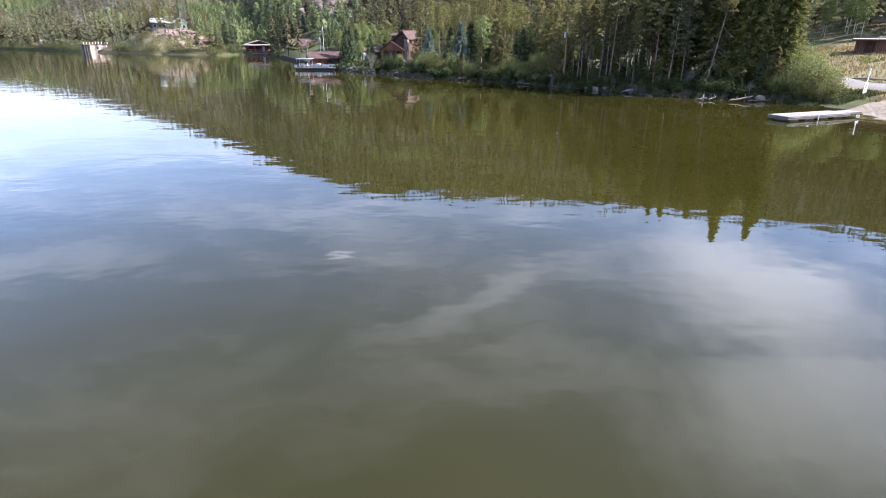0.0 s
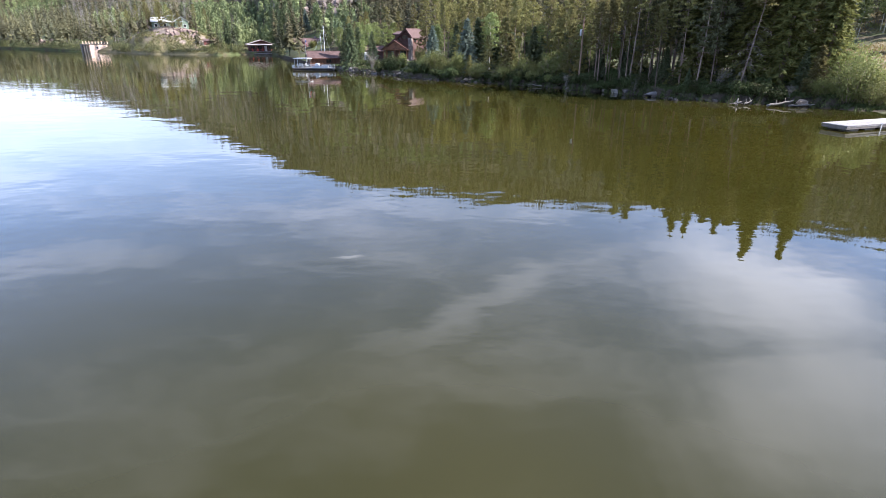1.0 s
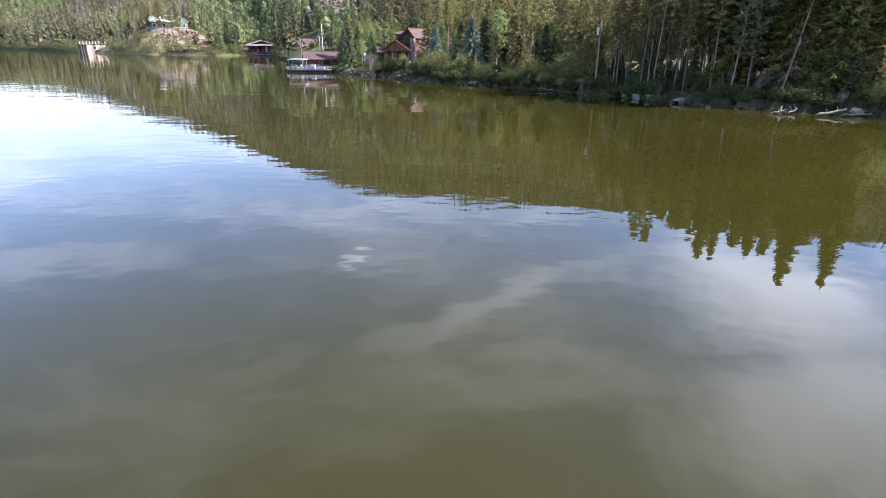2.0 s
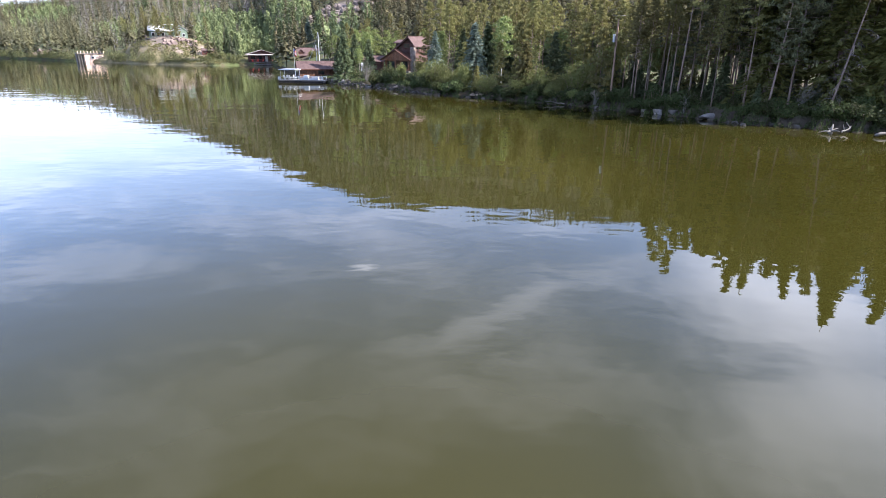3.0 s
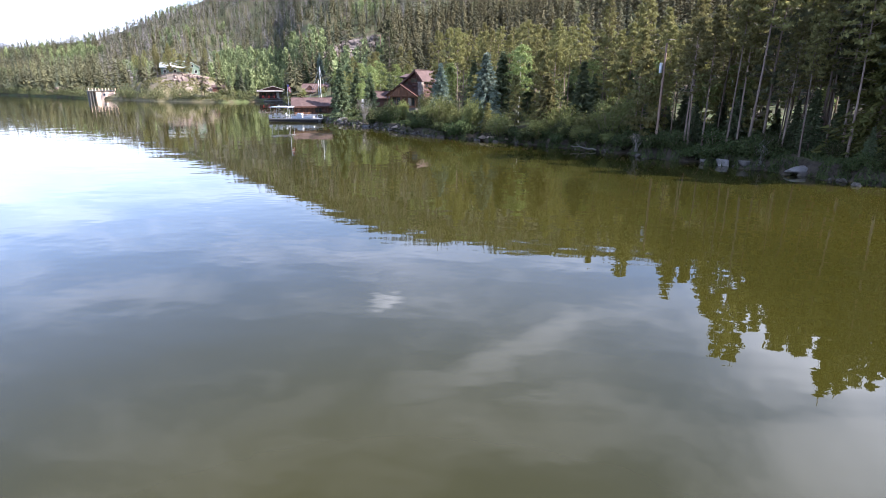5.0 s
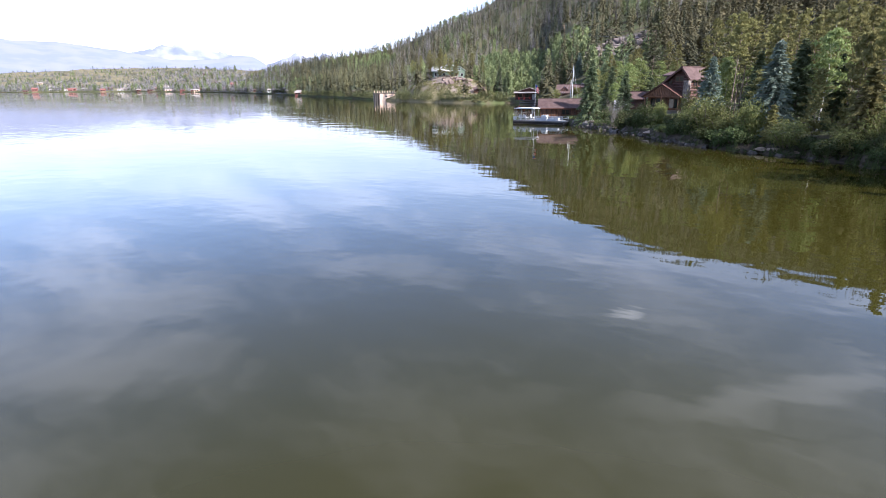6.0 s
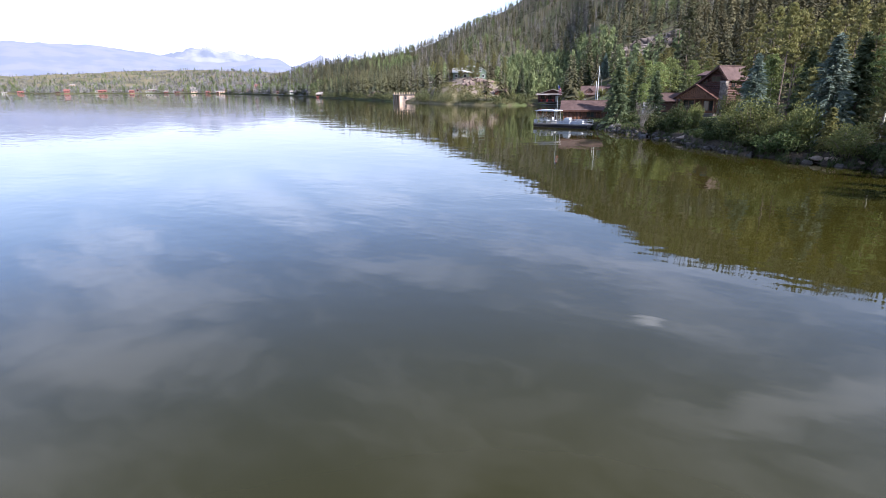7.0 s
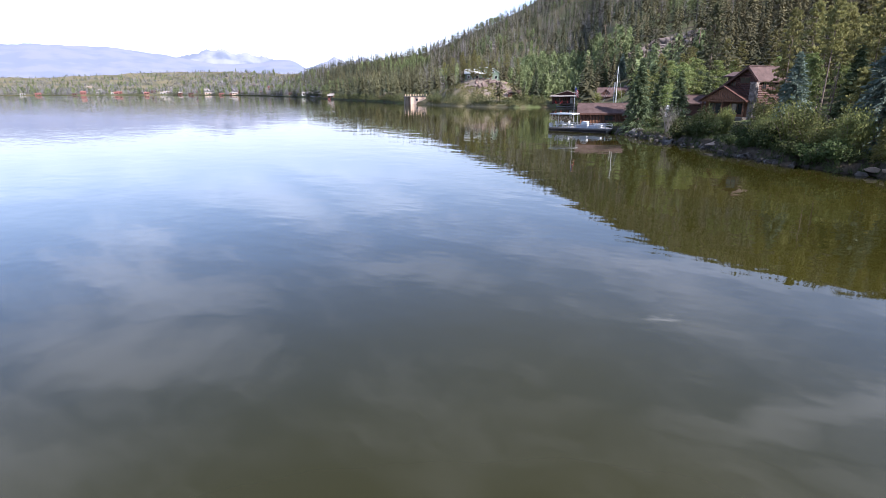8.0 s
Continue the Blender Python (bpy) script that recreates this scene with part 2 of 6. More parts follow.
M_WATER, M_GROUND = water_material(), ground_material()
M_PINE = foliage("pine_needles", (0.136, 0.128, 0.046), (0.196, 0.180, 0.068), through=0.42, hue=0.01)
M_PINE_DARK = foliage("fir_needles", (0.062, 0.067, 0.034), (0.112, 0.113, 0.054), through=0.3, hue=0.01)
M_BLUE = foliage("blue_spruce_needles", (0.098, 0.130, 0.098), (0.185, 0.225, 0.175), hue=0.008)
M_EDGE = foliage("edge_spruce_needles", (0.094, 0.102, 0.030), (0.172, 0.172, 0.050), through=0.35, hue=0.008)
M_SPRUCE = foliage("spruce_needles", (0.066, 0.086, 0.042), (0.125, 0.145, 0.072), hue=0.01)
M_ASPEN = foliage("aspen_leaves", (0.128, 0.158, 0.050), (0.200, 0.222, 0.080), through=0.4, hue=0.012)
M_WILLOW = foliage("willow_leaves", (0.116, 0.130, 0.040), (0.184, 0.190, 0.064), through=0.4, hue=0.015, spread=0.25)
M_BRUSH = foliage("shore_brush_leaves", (0.062, 0.068, 0.028), (0.112, 0.108, 0.046), through=0.3, hue=0.015)
# willow leaf colour darkened to carry the shade of bank and undergrowth
M_SHADE = foliage("shade_dark_leaves", (0.028, 0.038, 0.012), (0.054, 0.066, 0.020), through=0.2)
M_WOODS = foliage("hill_conifer_needles", (0.038, 0.046, 0.028), (0.070, 0.076, 0.044), (0.078, 0.076, 0.048), 0.15, 0.012)
M_WOODS_OLIVE = foliage("hill_pine_needles", (0.086, 0.080, 0.038), (0.132, 0.118, 0.058), (0.078, 0.078, 0.040), 0.15, 0.012)
M_GROVE = foliage("grove_leaves", (0.118, 0.142, 0.058), (0.172, 0.192, 0.086), (0.100, 0.124, 0.058), 0.3, 0.012)
# needle colour greyed and paled to stand for haze over the lake
M_FAR_WOODS = foliage("hazed_far_needles", (0.120, 0.120, 0.116), (0.170, 0.162, 0.156), (0.175, 0.162, 0.160), 0.1, 0.01)
M_DEAD = foliage("dead_twigs", (0.095, 0.082, 0.078), (0.155, 0.134, 0.128), (0.125, 0.110, 0.106), 0.05)
M_BARK = surface("pine_bark", (0.160, 0.116, 0.090), (0.230, 0.175, 0.138), (0.085, 0.062, 0.050), 1.2, 9, 0.9, 0.03, (1, 1, 0.3), vary=0.25)
M_BARK_PALE = surface("aspen_bark", (0.45, 0.43, 0.36), (0.36, 0.34, 0.28), (0.08, 0.07, 0.06), 1.0, 5, 0.8, 0.01, vary=0.15)
M_DRIFT = surface("weathered_wood", (0.155, 0.140, 0.120), (0.115, 0.102, 0.088), (0.10, 0.085, 0.07), 1.5, 12, 0.85, 0.02, (1, 1, 1), vary=0.2)
M_ROCK = surface("granite", (0.17, 0.155, 0.14), (0.10, 0.09, 0.082), (0.07, 0.064, 0.058), 0.9, 7, 0.85, 0.05, vary=0.3)
M_ROCK_TAN = surface("tan_granite", (0.24, 0.18, 0.13), (0.17, 0.13, 0.095), (0.12, 0.095, 0.075), 0.9, 7, 0.85, 0.05, vary=0.2)
M_ROCK_PINK = surface("pink_granite", (0.22, 0.155, 0.128), (0.14, 0.105, 0.09), (0.09, 0.07, 0.065), 0.25, 1.6, 0.9, 0.2, vary=0.2)
# granite darkened for damp and for the shade that lies along the bank
M_ROCK_WET_SHADE = surface("wet_shaded_rock", (0.048, 0.041, 0.034), (0.075, 0.064, 0.053), (0.028, 0.025, 0.022), 0.9, 7, 0.7, 0.05, vary=0.4)
M_ROCK_HILL = surface("hillside_rock", (0.17, 0.135, 0.115), (0.11, 0.09, 0.08), (0.06, 0.05, 0.045), 0.2, 1.2, 0.9, 0.3, vary=0.2)

# ---- helpers for meshes ----
def mesh_from(name, verts, faces, mat, smooth=False):
    me = bpy.data.meshes.new(name)
    me.from_pydata([tuple(v) for v in verts], [], faces)
    me.materials.append(mat)
    if smooth:
        me.polygons.foreach_set("use_smooth", [True] * len(me.polygons))
    me.update()
    return me


def tri_mesh(name, verts, tris, mat):
    """A mesh from arrays of corners and triangles."""
    me = bpy.data.meshes.new(name)
    nv, nf = len(verts), len(tris)
    me.vertices.add(nv)
    me.vertices.foreach_set("co", np.ascontiguousarray(verts, dtype=np.float32).ravel())
    me.loops.add(3 * nf)
    me.loops.foreach_set("vertex_index", np.ascontiguousarray(tris, dtype=np.int32).ravel())
    me.polygons.add(nf)
    me.polygons.foreach_set("loop_start", np.arange(0, 3 * nf, 3, dtype=np.int32))
    me.materials.append(mat)
    me.update(calc_edges=True)
    return me


def put(name, me, parent=None, m=None, label=""):
    ob = new(name, me)
    if parent is not None:
        ob.parent = parent
    if m is not None:
        ob.matrix_basis = m
    if label:
        ob["label"] = label
    return ob


def part(name, bm, mat, parent=None, label="", smooth=False):
    me = bpy.data.meshes.new(name)
    bm.normal_update()
    if smooth:
        for f in bm.faces:
            f.smooth = True
    bm.to_mesh(me)
    bm.free()
    me.materials.append(mat)
    return put(name, me, parent, None, label)


def thing(name, label, category, m, group="", kind=""):
    ob = new(name)
    ob.empty_display_size = 0.3
    ob.matrix_basis = m
    return tagged(ob, label, category, group, kind)


def box(bm, x0, x1, y0, y1, z0, z1, m=None):
    vs = [bm.verts.new(Vector((x, y, z))) for x in (x0, x1) for y in (y0, y1) for z in (z0, z1)]
    for f in ((0, 1, 3, 2), (4, 6, 7, 5), (0, 4, 5, 1), (2, 3, 7, 6), (0, 2, 6, 4), (1, 5, 7, 3)):
        bm.faces.new([vs[i] for i in f])
    if m is not None:
        for v in vs:
            v.co = m @ v.co
    return vs


def boxed(*dims, bevel=0.0):
    bm = bmesh.new()
    box(bm, *dims)
    if bevel:
        bmesh.ops.bevel(bm, geom=bm.edges[:], offset=bevel, segments=2, affect="EDGES", profile=0.6)
    return bm


def prism(bm, profile, y0, y1):
    """A closed outline in x and z, drawn out along y."""
    a = [bm.verts.new((x, y0, z)) for x, z in profile]
    b = [bm.verts.new((x, y1, z)) for x, z in profile]
    bm.faces.new(a)
    bm.faces.new(b[::-1])
    n = len(profile)
    for i in range(n):
        bm.faces.new((a[(i + 1) % n], a[i], b[i], b[(i + 1) % n]))
    bmesh.ops.recalc_face_normals(bm, faces=bm.faces[:])


def tube(bm, points, radii, n=8):
    """A round bar through points with a radius at each."""
    rings = []
    for i, (q, r) in enumerate(zip(points, radii)):
        d = (Vector(points[min(i + 1, len(points) - 1)]) - Vector(points[max(i - 1, 0)])).normalized()
        u = d.cross(Vector((0.31, 0.9, 0.3))).normalized()
        w = d.cross(u)
        rings.append([bm.verts.new(Vector(q) + r * (math.cos(6.2832 * k / n) * u + math.sin(6.2832 * k / n) * w)) for k in range(n)])
    for a, b in zip(rings, rings[1:]):
        for k in range(n):
            bm.faces.new((a[k], a[(k + 1) % n], b[(k + 1) % n], b[k]))
    bm.faces.new(rings[0][::-1])
    bm.faces.new(rings[-1])


def rod(p0, p1, r0, r1=None, n=8):
    bm = bmesh.new()
    tube(bm, [p0, p1], [r0, r0 if r1 is None else r1], n)
    return bm


# ---- the lie of the land ----
MID = (0.0, 44.0)
# bearing to the left of +y in degrees, distance of the waterline
SHORE = np.array([(-180, 190), (-150, 120), (-120, 70), (-100, 52), (-88, 47), (-75, 46), (-71, 48.5), (-64, 52), (-55, 50), (-48, 47), (-40, 45.5),
                  (-33, 47.5), (-26, 49.5), (-21.5, 50.5), (-18, 53.5), (-11, 56), (-5, 60), (0, 62.5), (4.5, 67.5), (7, 73), (9.2, 79), (12, 84), (14.5, 90.5), (15.5, 94),
                  (16.5, 102), (18.3, 114), (19.5, 160), (20.5, 214), (23, 209), (26, 204), (32, 226), (38, 276), (41, 325), (44, 375),
                  (49.5, 600), (55, 850), (60, 1020), (68, 1130)] )
SHORE_FAR = np.array([(76, 1350), (90, 1500), (110, 1300), (130, 900), (150, 500), (165, 260), (180, 190)])
SHORE = np.concatenate([SHORE, SHORE_FAR])
RISE = np.array([(-180, 0.05), (-90, 0.10), (-75, 0.09), (-60, 0.115), (-48, 0.09), (-35, 0.05), (-20, 0.04), (0, 0.035), (15, 0.03), (25, 0.045), (40, 0.07),
                 (50, 0.045), (90, 0.03), (180, 0.05)])
RIDGE_AZ = np.array([-180, -90, -60, -40, -13, -4, 5, 9, 16, 22, 26.5, 30, 32.5, 36, 40, 45, 48, 50, 55, 60, 70, 80, 100, 140, 180])
RIDGE_R = np.array([900, 700, 700, 700, 750, 800, 850, 850, 850, 850, 850, 830, 820, 800, 800, 850, 900, 1100, 1500, 2200, 2600, 2600, 2500, 1800, 900])
RIDGE_EL = np.array([6, 10, 15, 15, 15.8, 15.7, 15.2, 14.7, 12.6, 9.7, 7.4, 6.0, 4.9, 3.5, 2.7, 2.2, 1.5, 1.55, 1.7, 1.65, 1.1, 1.1, 2, 3, 6])
TERRACE = 60.0
KNOLL = (-122.0, 258.0, 8.6, 13.5)


def smooth01(v):
    v = np.clip(v, 0, 1)
    return v * v * (3 - 2 * v)


def bearing(x, y):
    return math.degrees(math.atan2(-(x - MID[0]), y - MID[1])), math.hypot(x - MID[0], y - MID[1])


def shore_at(az):
    wob = 0.5 * math.sin(az * 1.9) + 0.35 * math.sin(az * 4.3 + 1) + 0.25 * math.sin(az * 9.1)
    return float(np.interp(az, SHORE[:, 0], SHORE[:, 1])) + wob


def land(az, r):
    """The height of the ground."""
    rs = shore_at(az)
    d = r - rs
    if d < 0:
        return max(-4.0, 0.22 * d)
    x, y = MID[0] - r * math.sin(radians(az)), MID[1] + r * math.cos(radians(az))
    rr = float(np.interp(az, RIDGE_AZ, RIDGE_R))
    zr = rr * math.tan(radians(float(np.interp(az, RIDGE_AZ, RIDGE_EL)))) + 6
    k = float(np.interp(az, RISE[:, 0], RISE[:, 1]))
    beach = float(smooth01((az + 88) / 6) * smooth01((-57 - az) / 4))
    z = (0.85 - 0.7 * beach) * float(smooth01(d / (1.5 + 3.5 * beach))) + k * min(d, TERRACE)
    t = (d - TERRACE) / (rr - rs - TERRACE)
    if t > 0:
        top = zr - k * TERRACE - 0.8
        z += top * t**1.2 if t < 1 else top * max(0.45, 1 - 0.35 * (t - 1))
        z += min(1, t * 4) * (7 * noise.noise((x / 70, y / 70, 0.3)) + 3 * noise.noise((x / 28, y / 28, 4.1))) * min(1.0, zr / 60)
    z += 0.16 * noise.noise((x / 2.5, y / 2.5, 1.7)) * min(1, d)
    kx, ky, ka, ks = KNOLL
    z += ka * math.exp(-(((x - kx) / ks) ** 2 + ((y - ky) / ks) ** 2) / 2) * float(smooth01(d / 12))
    return z


def land_xy(x, y):
    return land(*bearing(x, y))


def build_ground():
    azs = np.concatenate([np.arange(-180, -92, 4), np.arange(-92, 80, 0.5), np.arange(80, 180, 4)])
    near = [-60, -30, -12, -5, -2, -0.8, 0, 0.5, 1.0, 1.6, 2.3, 3.2, 4.5, 6, 8, 10.5, 13.5, 17, 21, 26, 32, 39, 47, 60]
    verts, sand, dry, rocky, wet_shade = [(MID[0], MID[1], -4)], [0], [0], [0], [1]
    n_ring = 0
    for az in azs:
        rs, rr = shore_at(az), float(np.interp(az, RIDGE_AZ, RIDGE_R))
        far = [rs + TERRACE + (rr - rs - TERRACE) * f for f in np.linspace(0, 1, 27)[1:]]
        far += [rr + (4600 - rr) * f for f in (0.05, 0.15, 0.35, 0.65, 1.0)]
        rs_list = [max(2.0 + 0.2 * i, rs + d) for i, d in enumerate(near)] + far
        n_ring = len(rs_list)
        for r in rs_list:
            x, y = MID[0] - r * math.sin(radians(az)), MID[1] + r * math.cos(radians(az))
            z = land(az, r)
            verts.append((x, y, z))
            d = r - rs
            n = noise.noise((x / 9, y / 9, 7))
            beach = float(smooth01((az + 92) / 6) * smooth01((-64.5 - az) / 3))
            sand.append(beach * float(smooth01((14 + 4 * n - d) / 4)))
            meadow = float(smooth01((-45.5 - az) / 3)) * (1 - float(smooth01((d - 70) / 12))) * float(smooth01((d - 6) / 5))
            knoll = math.exp(-((x + 118) ** 2 + (y - 250) ** 2) / 2 / 22**2) * (1.0 + 0.5 * noise.noise((x / 4, y / 4, 3)))
            hill = 0.32 * float(smooth01((d - 70) / 60)) + 0.5 * n
            glade = float(smooth01((d - 24) / 5) * smooth01((56 - d) / 8) * smooth01((-10 - az) / 4))
            dry.append(max(meadow, 0.1 * glade, min(1, 1.4 * knoll), hill + (0.5 * noise.noise((x / 60, y / 60, 4)) + (0.3 if az > 46 else 0.02) if az > 40 else 0) if az > -45 else 0.3))
            crag = math.exp(-(((az - 13) / 2.6) ** 2 + ((r - 244) / 22) ** 2))
            crag += 0.8 * math.exp(-(((az - 18.6) / 1.5) ** 2 + ((r - 300) / 18) ** 2)) + 1.1 * math.exp(-(((x + 113) / 15) ** 2 + ((y - 249) / 9) ** 2)) * (0.7 + 0.9 * noise.noise((x / 3, y / 3, 8)))
            # damp soil and painted shade, only along the forest bank
            wet_shade.append(float(smooth01((3.4 + 2 * n - d) / 2.5)) * float(smooth01((az + 66) / 6) * smooth01((21 - az) / 2)))
            rocky.append(min(1, crag * 1.3 + 0.25 * n))
    faces = []
    n_az = len(azs)
    for i in range(n_az):
        a, b = 1 + i * n_ring, 1 + ((i + 1) % n_az) * n_ring
        faces.append((0, b, a))
        for k in range(n_ring - 1):
            faces.append((a + k, b + k, b + k + 1, a + k + 1))
    me = mesh_from("ground", verts, faces, M_GROUND, True)
    for key, values in (("sand", sand), ("dry", dry), ("rocky", rocky), ("wet_shade", wet_shade)):
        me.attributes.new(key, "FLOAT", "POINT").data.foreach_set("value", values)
    me.flip_normals()
    tagged(new("ground", me), "wooded lake shore with grass, bare rock and forest floor", "ground", kind="structure")


def build_water():
    n = 96
    verts = [(MID[0], MID[1], 0.0)]
    for r in (60, 400, 2200):
        verts += [(MID[0] + r * math.cos(6.28319 * k / n), MID[1] + r * math.sin(6.28319 * k / n), 0.0) for k in range(n)]
    faces = [(0, 1 + k, 1 + (k + 1) % n) for k in range(n)]
    for ring in range(2):
        a, b = 1 + ring * n, 1 + (ring + 1) * n
        faces += [(a + k, b + k, b + (k + 1) % n, a + (k + 1) % n) for k in range(n)]
    tagged(new("water", mesh_from("water", verts, faces, M_WATER)), "calm olive-green lake water with light ripples", "water", kind="structure")


build_ground()
build_water()


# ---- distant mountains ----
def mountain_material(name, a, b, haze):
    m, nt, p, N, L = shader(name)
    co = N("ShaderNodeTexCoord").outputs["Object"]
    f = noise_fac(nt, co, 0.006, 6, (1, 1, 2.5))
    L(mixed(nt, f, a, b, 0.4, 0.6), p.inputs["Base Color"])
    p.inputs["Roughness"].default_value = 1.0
    # distance haze is put in as a glow of the rock's own material
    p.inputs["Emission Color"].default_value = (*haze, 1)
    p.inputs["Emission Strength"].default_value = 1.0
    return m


def range_of(name, label, dist, outline, depth, mat, rough):
    """A mountain range: a crest over bearings, falling towards the lake in spurs and gullies."""
    outline = sorted(outline)
    az0, az1 = outline[0][0], outline[-1][0]
    azs = np.linspace(az0, az1, 160)
    rows, verts, faces = 9, [], []
    for a in azs:
        el = float(np.interp(a, [o[0] for o in outline], [o[1] for o in outline]))
        for k in range(rows):
            f = k / (rows - 1)
            r = dist - depth * (1 - f)
            crest = dist * math.tan(radians(el)) + 6
            z = crest * (f**0.85) + rough * crest * 0.12 * noise.noise((a * 0.9, f * 2.2, dist)) * (1 if k else 0)
            z += rough * crest * 0.05 * noise.noise((a * 4.0, f * 5, dist)) * f
            verts.append((-r * math.sin(radians(a)), 44 + r * math.cos(radians(a)), z if k else -5))
    for i in range(len(azs) - 1):
        for k in range(rows - 1):
            faces.append((i * rows + k, i * rows + k + 1, (i + 1) * rows + k + 1, (i + 1) * rows + k))
    tagged(new(name, mesh_from(name, verts, faces, mat, True)), label, "mountains", kind="structure")


M_MTN_NEAR = mountain_material("haze_glow_slope", (0.06, 0.07, 0.09), (0.09, 0.09, 0.10), (0.108, 0.118, 0.172))
M_MTN_FAR = mountain_material("haze_glow_peaks", (0.03, 0.04, 0.05), (0.11, 0.11, 0.12), (0.140, 0.150, 0.200))
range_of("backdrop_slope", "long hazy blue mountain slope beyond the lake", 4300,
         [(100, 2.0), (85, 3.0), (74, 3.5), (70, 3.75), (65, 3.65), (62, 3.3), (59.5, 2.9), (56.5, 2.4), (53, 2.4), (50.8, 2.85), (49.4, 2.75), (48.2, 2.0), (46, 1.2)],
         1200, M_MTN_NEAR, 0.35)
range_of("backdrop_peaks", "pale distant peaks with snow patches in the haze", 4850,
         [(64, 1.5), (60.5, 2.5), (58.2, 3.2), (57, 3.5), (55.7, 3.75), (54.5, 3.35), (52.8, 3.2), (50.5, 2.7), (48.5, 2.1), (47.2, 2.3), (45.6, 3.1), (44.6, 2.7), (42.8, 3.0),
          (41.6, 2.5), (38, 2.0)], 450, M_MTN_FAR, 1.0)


# ---- trees ----
rng = np.random.default_rng(7)


def tufts(centres, ways, length, width, spread=0.35, facing=None):
    """A pointed leaf or needle tuft at each centre, along its way; facing turns its flat side outwards."""
    n = len(centres)
    u = ways + rng.normal(0, spread, (n, 3))
    u /= np.linalg.norm(u, axis=1, keepdims=True) + 1e-9
    v = np.cross(u, rng.normal(0, 1, (n, 3)) if facing is None else facing + rng.normal(0, 0.35, (n, 3)))
    v /= np.linalg.norm(v, axis=1, keepdims=True) + 1e-9
    s = rng.uniform(0.7, 1.3, (n, 1))
    ln, wd = length * s / 2, width * s / 2
    verts = np.stack([centres - u * ln - v * wd, centres - u * ln + v * wd, centres + u * ln], 1).reshape(-1, 3)
    return verts, np.arange(3 * n).reshape(-1, 3)


def cluster(c, r, n):
    """Places on the shell of one rounded clump, and the way out of it at each."""
    o = rng.normal(0, 1, (n, 3))
    o /= np.linalg.norm(o, axis=1, keepdims=True) + 1e-9
    o[:, 2] = np.where(o[:, 2] < -0.3, -0.4 * o[:, 2], o[:, 2])
    return c + o * r * rng.uniform(0.55, 1.05, (n, 1)) * (1, 1, 0.62), o


def trunk_bm(h, r, lean=(0, 0), bend=0.15, n=7, steps=7):
    bm = bmesh.new()
    pts, rad = [], []
    for i in range(steps + 1):
        f = i / steps
        pts.append((lean[0] * f * h + bend * math.sin(f * 3.1) * math.cos(h), lean[1] * f * h + bend * math.sin(f * 2.3 + h), f * h - 0.4 * (i == 0)))
        rad.append(r * (1.25 if i == 0 else 1) * (1 - 0.88 * f))
    tube(bm, pts, rad, n)
    return bm, pts


def on_line(pts, h, z):
    f = min(max(z / h, 0), 0.999) * (len(pts) - 1)
    i = int(f)
    return Vector(pts[i]).lerp(Vector(pts[i + 1]), f - i)


def make_tree(name, label, bark, leaf, bm, verts, tris):
    t = thing(name, label, "tree", Matrix.Translation((0, -60, -80)))
    part("trunk", bm, bark, t, smooth=True)
    put("crown", tri_mesh("crown", verts, tris, leaf), t)
    return t


def pine(label, h=18.0, start=0.45, wide=1.9, n=62, leaf=None, dense=1.0, lean=(0, 0), stubs=16, name="pine_tree", r=0.125, fine=True):
    """A lodgepole pine: a long bare stem with dead stubs, and a ragged crown of tufted limbs."""
    bm, pts = trunk_bm(h, r * h / 18, lean)
    for _ in range(stubs):
        z = h * rng.uniform(0.12, start + 0.1)
        a, ln = rng.uniform(0, 6.28), rng.uniform(0.4, 1.3)
        q = on_line(pts, h, z)
        tube(bm, [q, q + Vector((math.cos(a) * ln, math.sin(a) * ln, rng.uniform(-0.35, 0.15) * ln))], [0.025, 0.008], 3)
    cs, ws = [], []
    for i in range(n):
        f = (i + rng.uniform(0, 1)) / n
        z = h * (start + (1 - start) * f)
        ln = wide * (0.30 + 0.70 * math.sin(min(1, f * 1.8 + 0.2) * 1.57)) * (1 - f) ** 0.55 * rng.uniform(0.35, 1.3) + 0.2
        a = i * 2.4 + rng.uniform(-0.6, 0.6)
        d = Vector((math.cos(a), math.sin(a), rng.uniform(-0.15, 0.35) + 0.35 * f)).normalized()
        q = on_line(pts, h, z)
        if fine:
            tube(bm, [q, q + d * ln * 0.9], [0.035 * (1.2 - f), 0.01], 3)
        for s in (0.6, 1.0):
            m = int(rng.integers(15, 25) * dense) if fine else int(rng.integers(9, 15) * dense)
            c, o = cluster(np.array(q + d * ln * s) + rng.normal(0, 0.08 * ln, 3), rng.uniform(0.26, 0.46) + 0.06 * ln, m)
            cs.append(c)
            ws.append(o)
    out = np.concatenate(ws)
    verts, tris = tufts(np.concatenate(cs), out * 0.5 + np.array((0, 0, 0.5)), 0.40 if fine else 0.50, 0.20 if fine else 0.30, 0.5, out)
    return make_tree(name, label, M_BARK, leaf or M_PINE, bm, verts, tris)


